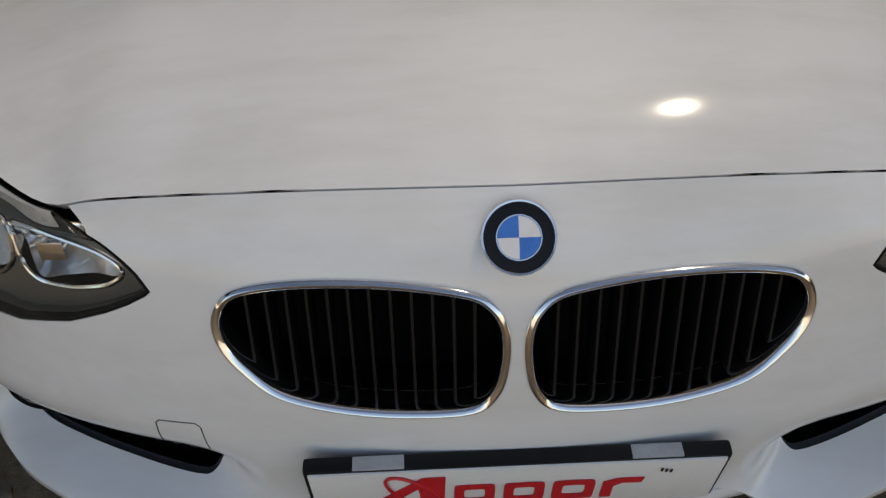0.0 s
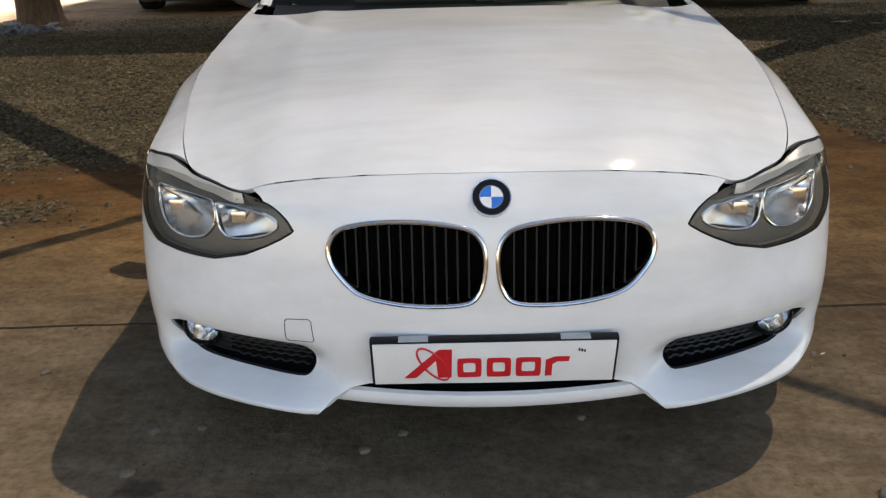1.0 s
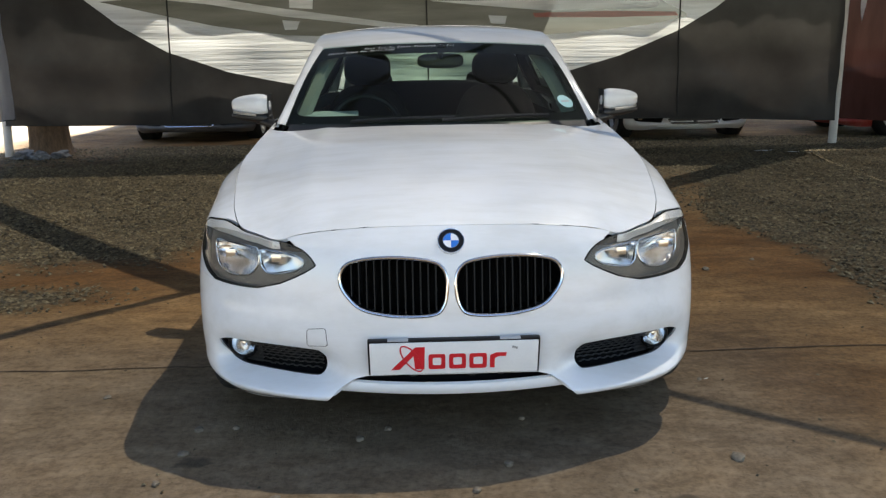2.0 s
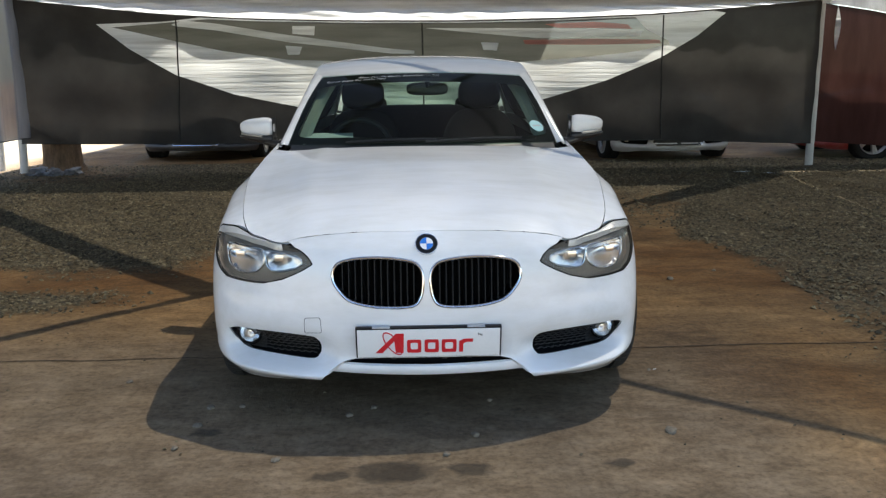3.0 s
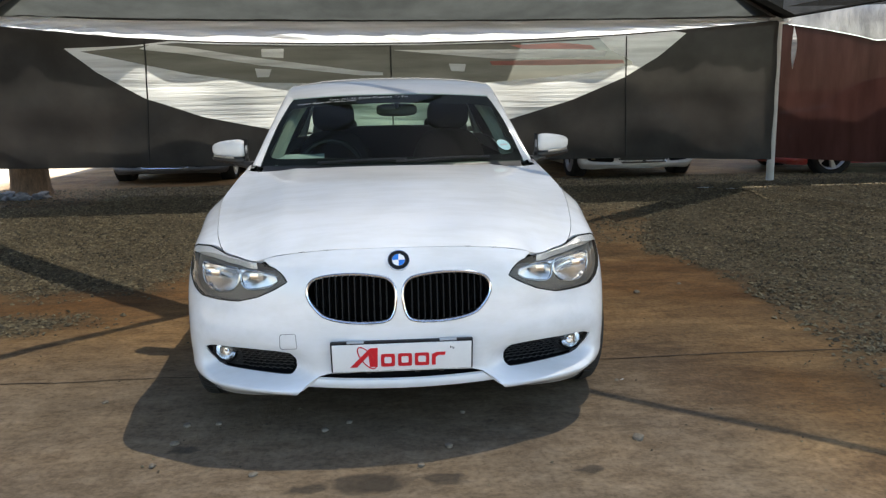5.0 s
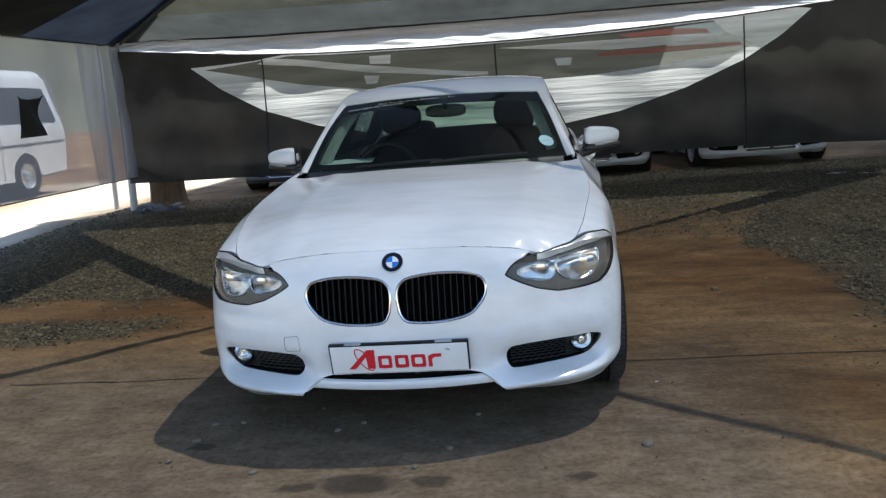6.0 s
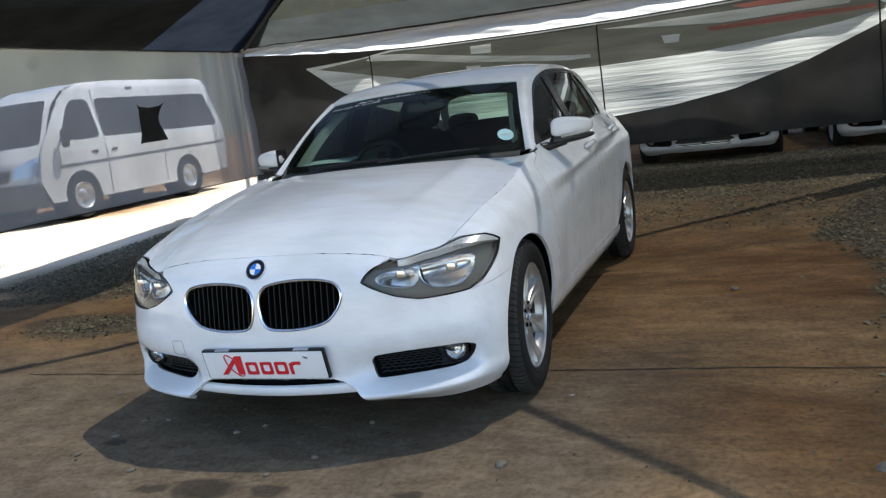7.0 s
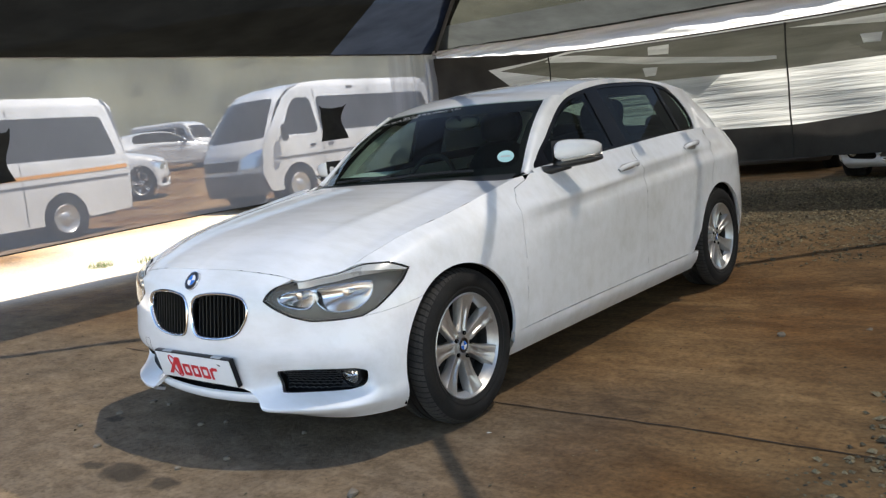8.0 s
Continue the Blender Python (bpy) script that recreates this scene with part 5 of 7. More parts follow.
    face = Matrix.Translation(Vector(p) + n * 0.002) @ n.to_track_quat("Z", "Y").to_matrix().to_4x4()
    roundel(car, face, 0.040, "bonnet_badge")
    headlamps(car, lamp_uv)
    return lamp_uv, arch, split


def kidney_span():
    k = KIDNEY
    def span(x, top):
        zs = []
        for (x1, z1), (x2, z2) in zip(k, np.roll(k, -1, axis=0)):
            if (x1 - x) * (x2 - x) <= 0 and x1 != x2:
                zs.append(z1 + (z2 - z1) * (x - x1) / (x2 - x1))
        return (max(zs) if top else min(zs)) if zs else 0.6
    return (lambda x: span(x, True)), (lambda x: span(x, False))


def strap_ring(loop, parent, mirrored):
    """The chrome surround of one grille half: a rounded band along its rim."""
    base = np.abs(loop) if mirrored else loop
    base = np.array(base)
    n = len(base)
    p = skin(base[:, 0], base[:, 1])
    nn = normal_field(skin, base)
    if nn[:, 1].mean() > 0:
        nn = -nn
    c = p.mean(0)
    rows = []
    for i in range(n + 1):
        i %= n
        d = p[(i + 1) % n] - p[i - 1]
        d /= np.linalg.norm(d)
        side = np.cross(nn[i], d)
        if side @ (c - p[i]) < 0:
            side = -side
        prof = [(-0.001, -0.008), (-0.0015, 0.002), (0.0005, 0.005), (0.004, 0.0065), (0.0075, 0.005), (0.0098, 0.001), (0.0105, -0.012), (0.011, -0.03)]
        rows.append([tuple((p[i] + side * a + nn[i] * b) * (-1 if mirrored else 1, 1, 1)) for a, b in prof])
    return strap("grille_half", rows, M_CHROME, parent, "chrome grille surround with black vertical slats")


def mesh_grid(loop, parent, mirrored):
    """The honeycomb in a side intake: rows of short bars."""
    f = inset(loop, 0.006)
    lo, hi = f.min(0), f.max(0)
    bm = bmesh.new()
    k = 0
    for v in np.arange(lo[1] + 0.006, hi[1], 0.0115):
        us = np.arange(lo[0], hi[0] - 0.10, 0.006)
        pts = np.stack([us, np.full(len(us), v) + 0.0013 * np.where((np.arange(len(us)) // 2 + k) % 2 == 0, 1, -1)], 1)
        ok = inside(pts, f)
        if ok.sum() > 3:
            q = pts[ok]
            p = skin(q[:, 0], q[:, 1]) + np.array((0, 0.019, 0))
            if mirrored:
                p = p * (-1, 1, 1)
            tube_mesh(bm, p.tolist(), 0.0025, 5)
        k += 1
    part("honeycomb", bm, M_BLACK, parent)
    # solid shroud round the lamp
    us = np.linspace(hi[0] - 0.135, hi[0] - 0.002, 10)
    rows = []
    for u in us:
        vs = np.linspace(lo[1], hi[1], 8)
        p = skin(np.full(8, u), vs) + np.array((0, 0.034, 0))
        rows.append([tuple(a * (-1 if mirrored else 1, 1, 1)) for a in p])
    strap("lamp_shroud", rows, M_BLACK, parent)


def headlamps(car, uv):
    """Two half bowls under a bright brow, set in a matt bezel behind a clear lens."""
    bowls = {"main_reflector": rounded([(0.768, 0.668), (0.700, 0.674), (0.640, 0.672), (0.612, 0.666), (0.604, 0.640), (0.612, 0.605), (0.640, 0.578), (0.690, 0.566), (0.735, 0.572), (0.764, 0.598), (0.776, 0.636)], 66, 0.4),
             "inner_reflector": rounded([(0.596, 0.662), (0.540, 0.657), (0.484, 0.646), (0.458, 0.632), (0.458, 0.618), (0.482, 0.602), (0.530, 0.589), (0.575, 0.587), (0.595, 0.605), (0.600, 0.638)], 60, 0.4)}
    for s in (False, True):
        sx = -1 if s else 1
        loops = {k: ahead(v) for k, v in bowls.items()}
        lamp = sheet("headlamp", skin, uv, M_BEZEL, car, list(loops.values()), 0.018, 0.004, 0.0, -0.028, mirror=s, label="clear headlamp with twin chrome reflectors, slightly hazed")
        sheet("housing_wall", skin, uv, M_BEZEL, lamp, [inset(uv, 0.006)], 0.02, 0.002, 0.03, -0.003, mirror=s)
        cover = sheet("lens", skin, uv, M_LENS, lamp, (), 0.018, 0.003, 0.0, 0.0, mirror=s)
        cover.visible_shadow = False
        sheet("lens_rim", skin, uv, M_VOID, lamp, [inset(uv, 0.0045)], 0.016, 0.0, 0.012, -0.001, mirror=s)
        for nm, lp in loops.items():
            c = lp.mean(0)
            reach = np.abs(lp - c).max(0)
            def bowl(u, v, c=c, reach=reach):
                q = np.stack([u, v], 1)
                r = np.clip((((q - c) / reach) ** 2).sum(1), 0, 1.3)
                return skin(u, v) - normal_field(skin, q) * 0.030 + np.array((0.0, 1.0, 0.0)) * (0.075 * np.clip(1 - r, 0, 1))[:, None]
            cup = sheet(nm, bowl, lp, M_REFLECTOR, lamp, (), 0.014, 0.0, 0.0, mirror=s)
            loop_tube("bowl_rim", skin, lp, 0.0026, M_CHROME, cup, -0.027, mirror=s, sides=6)
            p = skin(c[None, 0], c[None, 1])[0] + np.array((0, 0.062, 0.004))
            m = look((p[0] * sx, p[1], p[2]), (p[0] * sx * 1.1, p[1] - 2.0, p[2])) @ pose(0, 0, 0, 180)
            lathe_part("bulb", [(0.014, -0.006), (0.014, 0.022), (0.010, 0.030), (0.001, 0.032)], m, M_CHROME, cup, 16)
            box_part("bulb_shade", (0.030, 0.024, 0.003), m @ pose(0, -0.002, 0.034), M_CHROME, cup, 0.001)
            lo, hi = lp.min(0), lp.max(0)
            v = lo[1] + 0.70 * (hi[1] - lo[1])
            us = np.linspace(lo[0] + 0.010, hi[0] - 0.008, 14)
            bars = [[tuple((a - np.array((0, -1, 0)) * d) * (sx, 1, 1)) for d in (0.032, 0.050)] for a in skin(us, np.full(14, v))]
            strap("divider_bar", bars, M_CHROME, cup)
        along_edge = np.linspace(0, 5, 26)
        edge = np.stack([np.interp(along_edge, np.arange(6), uv[4:10, k]) for k in (0, 1)], 1)
        mid = uv.mean(0)
        inner = edge + (mid - edge) * np.interp(along_edge, np.arange(6), [0.08, 0.12, 0.16, 0.20, 0.20, 0.06])[:, None]
        outer = edge + (mid - edge) * 0.035
        p, q = skin(inner[:, 0], inner[:, 1]), skin(outer[:, 0], outer[:, 1])
        n1, n2 = normal_field(skin, inner), normal_field(skin, outer)
        n1, n2 = n1 * np.sign(-n1[:, 1:2]), n2 * np.sign(-n2[:, 1:2])
        strap("brow_strip", [[tuple(a * (sx, 1, 1)) for a in (w - m2 * 0.002, w * 0.5 + z * 0.5 - m1 * 0.0015, z - m1 * 0.003, z - m1 * 0.026)] for z, w, m1, m2 in zip(p, q, n1, n2)], M_BROW, lamp)


def number_plate(car):
    m = pose(0.004, 0.050, 0.349, 13, 0, 0.3)
    holder = box_part("number_plate", (0.518, 0.020, 0.121), m @ pose(0, 0.003, 0), M_RING, car, 0.005, "white plate with a red sign in a black holder")
    box_part("plate_face", (0.506, 0.006, 0.111), m @ pose(0, -0.007, -0.001), M_PLATE, holder, 0.002)
    for x in (-0.168, 0.168):
        box_part("tape_tab", (0.062, 0.018, 0.003), m @ pose(x, 0.002, 0.0598), M_TAPE, holder, 0.001)
    f = m @ pose(0, -0.0108, -0.002)
    def flat(name, pts, mat=M_RED):
        bm = bmesh.new()
        vs = [bm.verts.new(f @ Vector((x, 0, z))) for x, z in pts]
        face = bm.faces.new(vs)
        ext = bmesh.ops.extrude_face_region(bm, geom=[face])
        bmesh.ops.translate(bm, vec=f.to_3x3() @ Vector((0, -0.0012, 0)), verts=[v for v in ext["geom"] if isinstance(v, bmesh.types.BMVert)])
        return part(name, bm, mat, holder, smooth=False)
    flat("red_wedge", [(-0.190, -0.036), (-0.165, -0.036), (-0.122, 0.012), (-0.118, -0.036), (-0.090, -0.036), (-0.088, 0.042), (-0.116, 0.042)])
    for x, w in ((-0.052, 0.050), (0.010, 0.050), (0.072, 0.052)):
        ring = rounded([(x - w / 2, -0.030), (x - w / 2 + 0.006, -0.036), (x + w / 2 - 0.006, -0.036), (x + w / 2, -0.030), (x + w / 2, 0.010), (x + w / 2 - 0.006, 0.016), (x - w / 2 + 0.006, 0.016), (x - w / 2, 0.010)], 40, 0.3)
        hole = rounded([(x - w / 2 + 0.013, -0.022), (x + w / 2 - 0.013, -0.022), (x + w / 2 - 0.013, 0.003), (x - w / 2 + 0.013, 0.003)], 24, 0.2)
        surf = lambda a, b: np.array([tuple(f @ Vector((float(i), -0.0012, float(j)))) for i, j in zip(a, b)])
        sheet("red_block", surf, ring, M_RED, holder, [hole], 0.012, 0, 0.0012)
    flat("red_bar", [(0.108, -0.036), (0.122, -0.036), (0.122, -0.004), (0.132, 0.004), (0.156, 0.004), (0.158, 0.017), (0.126, 0.017), (0.108, 0.008)])
    tube("red_orbit", [f @ Vector((-0.128 + 0.050 * math.cos(a) * 0.36 - 0.045 * math.sin(a) * 0.62, -0.0012, 0.002 + 0.050 * math.cos(a) * 0.2 + 0.050 * math.sin(a) * 0.88)) for a in np.linspace(0, math.tau, 48, endpoint=False)], 0.0022, M_RED, holder, 6, True)
    for i in range(3):
        box_part("print_mark", (0.003, 0.0006, 0.008), f @ pose(0.176 + 0.006 * i, -0.0006, 0.036 - 0.002 * i), M_BLACK, holder, 0.0)


def body(car):
    lamp_uv, arch, split = front_end(car)
    door_front = [(1.395, 0.912), (1.285, 0.885), (1.232, 0.83), (1.222, 0.76), (1.195, 0.66), (1.178, 0.50), (1.170, 0.287)]
    df = aside(door_front)
    rear_arch = arch_run(1)
    a0 = arch[(np.arange(len(arch)) >= split)]
    a0 = a0[skin(a0[:, 0], a0[:, 1])[:, 2] > 0.270]
    b_line = aside([(2.382, 0.287), (2.390, 0.5), (2.392, 0.75), (2.386, 0.93)])
    r_side = rear_arch[skin(rear_arch[:, 0], rear_arch[:, 1])[:, 2] > 0.40]
    r_front = r_side[r_side[:, 0] < u_of(3.42)]
    split_r = np.argmin(np.abs(skin(r_front[:, 0], r_front[:, 1])[:, 2] - 0.63))
    rear_shut = aside([(3.31, 0.74), (3.375, 0.86), (3.40, 0.95)])
    sill_line = [tuple(q) for q in aside([(y, 0.285) for y in np.linspace(1.075, 3.055, 24)])]
    for s in (False, True):
        # wing
        o = [tuple(q) for q in a0[::-1]] + [tuple(q) for q in lamp_uv[13:6:-1]]
        o += line(0.665, u_of(1.40), 0.585, 30) + [tuple(q) for q in df]
        o += [tuple(q) for q in aside([(1.12, 0.284)])]
        sheet("front_wing", skin, o, M_WHITE, car, (), 0.018, 0.0008, 0.014, mirror=s)
        o = [tuple(q) for q in df[::-1]] + line(u_of(1.45), u_of(2.386), 0.585, 26) + [tuple(q) for q in b_line[::-1]] + [tuple(q) for q in aside([(y, 0.287) for y in np.linspace(2.29, 1.25, 14)])]
        door = sheet("front_door", skin, o, M_WHITE, car, (), 0.019, 0.0018, 0.014, mirror=s)
        handle(door, 2.235, 0.872, s)
        o = [tuple(q) for q in b_line] + line(u_of(2.42), u_of(3.395), 0.585, 26) + [tuple(q) for q in rear_shut[::-1]] + [tuple(q) for q in r_front[split_r::-1]] + [tuple(q) for q in aside([(y, 0.287) for y in np.linspace(2.995, 2.49, 10)])]
        door = sheet("rear_door", skin, o, M_WHITE, car, (), 0.019, 0.0018, 0.014, mirror=s)
        handle(door, 3.07, 0.915, s)
        sheet("waist_rail", skin, line(u_of(1.50), u_of(3.52), 0.562) + line(u_of(3.52), u_of(1.50), 0.594), M_WHITE, car, (), 0.03, 0.0, 0.0, -0.006, mirror=s)
        o = sill_line + line(u_of(3.065), u_of(1.07), 0.0, 30)
        sheet("sill", skin, o, M_WHITE, car, (), 0.028, 0.0016, 0.02, mirror=s)
        o = [tuple(q) for q in rear_shut] + line(u_of(3.46), QUARTER + SIDE + TAIL - 0.002, 0.585, 30) + [(QUARTER + SIDE + TAIL - 0.002, 0.3)] + line(QUARTER + SIDE + TAIL - 0.002, u_of(3.82), 0.0, 26)
        o += [tuple(q) for q in rear_arch[rear_arch[:, 1] > 0.0][::-1] if q[0] >= r_front[split_r][0] - 1e-6]
        sheet("rear_quarter", skin, o, M_WHITE, car, (), 0.03, 0.0016, 0.02, mirror=s)
        # cabin side: pillars and roof edge round the window opening
        ys = np.linspace(1.47, 3.60, 60)
        o = [(float(y), float(RAIL(y)[0])) for y in ys] + [(3.86, 1.02), (3.87, 0.985)] + [(y, float(np.interp(y, TOP_LINE(np.linspace(1.6, 4.5, 300))[:, 1], TOP_LINE(np.linspace(1.6, 4.5, 300))[:, 2])) - 0.004) for y in np.linspace(3.82, 1.44, 40)]
        sheet("side_frame", cabin, o, M_WHITE, car, [DLO], 0.035, 0.0, 0.012, mirror=s)
        panes = [("mirror_corner", between(inset(DLO, 0.010), 1.50, 1.640, -0.06), M_GLOSSBLACK), ("front_pane", between(inset(DLO, 0.020), 1.660, 2.275, -0.06), M_TINTED), ("rear_pane", between(inset(DLO, 0.020), 2.430, 3.150, -0.10), M_TINTED), ("quarter_pane", between(inset(DLO, 0.020), 3.190, 3.60, -0.10), M_TINTED)]
        trim = sheet("window_frame", cabin, DLO, M_GLOSSBLACK, car, [p[1] for p in panes[1:]], 0.03, 0.0, 0.012, -0.005, mirror=s, label="gloss black window surround")
        for nm, lp, mt in panes[1:]:
            sheet(nm, cabin, lp, mt, trim, (), 0.05, 0.0, 0.0, -0.010, mirror=s)
        holes = [between(inset(DLO, 0.038), 1.665, 2.270, -0.06), between(inset(DLO, 0.058), 2.560, 3.060, -0.10)]
        sheet("window_lining", cabin, inset(DLO, 0.004), M_FABRIC, car, holes, 0.06, 0.0, 0.010, -0.030, mirror=s, label="black inner lining round the door windows")
        wing_mirror(car, s)
        # windscreen pillar, between the glass edge and the roof rail
        def pillar(t, b):
            t, b = np.asarray(t, float), np.asarray(b, float)
            y = 1.475 + 0.545 * b
            e, r = screen(np.full(len(t), 1.0), b), cabin(y, RAIL(y))
            k = np.sin(np.clip(t, 0, 1) * math.pi)[:, None]
            return e * (1 - t)[:, None] + r * t[:, None] + k * np.array((0.006, -0.010, 0.010))
        sheet("screen_pillar", pillar, [(0, -0.03), (1, -0.03), (1, 1.0), (0, 1.0)], M_WHITE, car, (), 0.12, 0.0, 0.0, mirror=s)
        # wheel housings
        for k, y in enumerate(WHEEL_Y):
            r = ARCHES[k][2] + 0.012
            bm = bmesh.new()
            rings = []
            for x in (0.50, 0.80):
                rings.append([bm.verts.new(((-x if s else x), ARCHES[k][0] - r * math.cos(f), 0.312 + r * math.sin(f))) for f in np.linspace(-0.4, math.pi + 0.4, 25)])
            for j in range(24):
                bm.faces.new((rings[0][j], rings[0][j + 1], rings[1][j + 1], rings[1][j]))
            bm.faces.new(rings[0])
            part("wheel_housing", bm, M_VOID, car)
        for k, y in enumerate(WHEEL_Y):
            x = 0.752
            wheel_at(car, -x if s else x, y, (2.0 if k == 0 else 0), label="silver seven-spoke alloy wheel with worn tyre")
    # bonnet
    edge = TOP_LINE(np.linspace(0.0, 1.71, 70))[:, :2]
    back = [(x, 1.205 + 0.155 * (abs(x) / 0.738) ** 2.2) for x in np.linspace(0.70, -0.70, 29)]
    right = [tuple(q) for q in edge]
    o = right + back + [(-x, y) for x, y in right[:0:-1]]
    sheet("bonnet", bonnet, o, M_WHITE, car, (), 0.03, 0.0022, 0.014, label="white bonnet with thin dust and painted roof-net streaks")
    # roof
    fr = [(a * 0.547, 1.868 + 0.075 * a * a) for a in np.linspace(-1, 1, 21)]
    ys = np.linspace(2.022, 3.585, 40)
    rs = [(float(flank_x(np.array([y]), RAIL(y))[0]), float(y)) for y in ys]
    bk = [(x, 3.67 - 0.10 * (x / 0.54) ** 2) for x in np.linspace(0.52, -0.52, 15)]
    sheet("roof_panel", roof, fr + rs + bk + [(-x, y) for x, y in rs[::-1]], M_WHITE, car, (), 0.05, 0.0, 0.01)
    # windscreen
    full = [(-1, -0.03), (1, -0.03), (1, 1.0), (-1, 1.0)]
    clear = rounded([(-0.935, 0.085), (-0.5, 0.07), (0, 0.06), (0.5, 0.07), (0.935, 0.085), (0.952, 0.3), (0.950, 0.6), (0.930, 0.79), (0.5, 0.815), (0, 0.825), (-0.5, 0.815), (-0.930, 0.79), (-0.950, 0.6), (-0.952, 0.3)], 84, 0.4)
    glass = sheet("windscreen", screen, full, M_GLASS, car, (), 0.06, 0.0, 0.0, 0.0, label="windscreen with dark sun strip, a disc and writing marks")
    sheet("sun_strip", screen, full, M_VOID, glass, [clear], 0.06, 0.0, 0.0, -0.006)
    # licence disc and chalk marks
    def on_screen(a, b, lift):
        p, n = screen(np.array([a]), np.array([b]))[0], normal_field(screen, np.array([[a, b]]))[0]
        if n[1] > 0:
            n = -n
        return Matrix.Translation(Vector(p) + Vector(n) * lift) @ Vector(n).to_track_quat("Z", "Y").to_matrix().to_4x4()
    disc = lathe_part("licence_disc", [(0.040, 0.0), (0.040, 0.0012), (0.001, 0.0014)], on_screen(0.885, 0.17, 0.002), M_DISC, glass, 28, label="round pale teal licence disc")
    box_part("disc_bar", (0.046, 0.010, 0.0006), on_screen(0.885, 0.17, 0.004), M_SILVER, disc, 0.0)
    rng = random.Random(4)
    def marks(a0, a1, b0, b1, words):
        """Unreadable handwriting: words of thin slanted strokes joined by a wavy line."""
        bm = bmesh.new()
        total = sum(words) + len(words) - 1
        at = 0
        for w in words:
            for i in range(w):
                f = (at + i + 0.5) / total
                a, b = a0 + (a1 - a0) * f, b0 + (b1 - b0) * f
                m = on_screen(a, b, 0.003)
                tall = 0.020 if i == 0 else rng.choice((0.007, 0.008, 0.009, 0.015))
                box(bm, (0.0028, tall, 0.0005), m @ pose(0, tall * 0.5 - 0.004, 0, 0, 0, rng.uniform(-28, -8)))
                if rng.random() < 0.75:
                    box(bm, (rng.uniform(0.006, 0.010), 0.0026, 0.0005), m @ pose(0.003, rng.uniform(-0.003, 0.005), 0.0004, 0, 0, rng.uniform(-20, 35)))
            at += w + 1
        part("chalk_writing", bm, M_INK, glass, "white handwriting marks, not readable")
    marks(-0.61, 0.175, 0.903, 0.925, (4, 3, 2, 5, 8, 2, 3))
    marks(-0.91, -0.34, 0.842, 0.868, (6, 5, 3, 5, 4))
    # tailgate
    o = [(-1, 0), (1, 0), (1, 1), (-1, 1)]
    hole = rounded([(-0.86, 0.12), (0, 0.10), (0.86, 0.12), (0.84, 0.85), (0, 0.90), (-0.84, 0.85)], 48, 0.25)
    gate = sheet("tailgate", hatch, o, M_WHITE, car, [hole], 0.08, 0.0, 0.01, turn=-1.0)
    sheet("rear_window", hatch, hole, M_GLASS, gate, (), 0.08, 0.0, 0.0, -0.005, turn=-1.0)
    tube("shark_fin", [(0, 3.30, 1.372), (0, 3.36, 1.40), (0, 3.42, 1.405), (0, 3.44, 1.372)], [0.012, 0.012, 0.008, 0.006], M_WHITE, car)
    for x in (-0.012, 0.012):
        tube("roof_stub", [(x, 3.2, 1.375), (x, 3.2, 1.412)], 0.004, M_WHITE, car, 8)
    # cowl and wipers
    rows = []
    for a in np.linspace(-0.97, 0.97, 31):
        e = screen(np.array([a]), np.array([-0.02]))[0]
        y = 1.195 + 0.155 * (abs(a * 0.70) / 0.738) ** 2.2
        z = bonnet(np.array([a * 0.69]), np.array([y]))[0][2]
        rows.append([(a * 0.69, y - 0.02, z - 0.022), (a * 0.69, 0.5 * (y + e[1]), min(z, e[2]) - 0.018), tuple(e)])
    strap("cowl", rows, M_BLACK, car, "black plastic cowl under the windscreen")
    for a0, a1, b1 in ((-0.55, 0.10, 0.008), (0.02, 0.72, 0.014)):
        pts = []
        for f in np.linspace(0, 1, 12):
            a, b = a0 + (a1 - a0) * f, -0.01 + (b1 + 0.02) * math.sin(f * math.pi * 0.6)
            pts.append(tuple(screen(np.array([a]), np.array([b]))[0] + np.array((0, -0.010, 0.008))))
        tube("wiper", pts, 0.006, M_BLACK, car, 6)
    # floor, engine cover and bulkhead keep the body dark inside
    box_part("underbody", (1.42, 3.6, 0.03), pose(0, 2.15, 0.215), M_VOID, car, 0.01)
    box_part("engine_bulk", (0.98, 0.85, 0.36), pose(0, 0.70, 0.44), M_VOID, car, 0.03)
    box_part("bulkhead", (1.34, 0.05, 0.62), pose(0, 1.24, 0.56), M_VOID, car, 0.01)
    number_plate(car)
    interior(car)


def handle(door, y, z, s):
    q = aside([(y - 0.10, z - 0.004), (y, z), (y + 0.10, z + 0.006)])
    p = skin(q[:, 0], q[:, 1])
    n = normal_field(skin, q)
    if n[1][0] < 0:
        n = -n
    sx = -1 if s else 1
    cup = blob("handle_recess", (p[1] - n[1] * 0.004) * (sx, 1, 1), (0.010, 0.085, 0.030), 2.4, M_LAMPGREY, door, seg=20, rings=10)
    pts = [(p[0] + n[0] * 0.004), (p[0] * 0.75 + p[1] * 0.25 + n[1] * 0.022), (p[1] + n[1] * 0.030), (p[2] * 0.75 + p[1] * 0.25 + n[1] * 0.026), (p[2] + n[2] * 0.006)]
    bm = bmesh.new()
    tube_mesh(bm, [tuple(a * (sx, 1, 1)) for a in pts], [0.011, 0.013, 0.014, 0.014, 0.012], 10)
    part("door_handle", bm, M_WHITE, door)


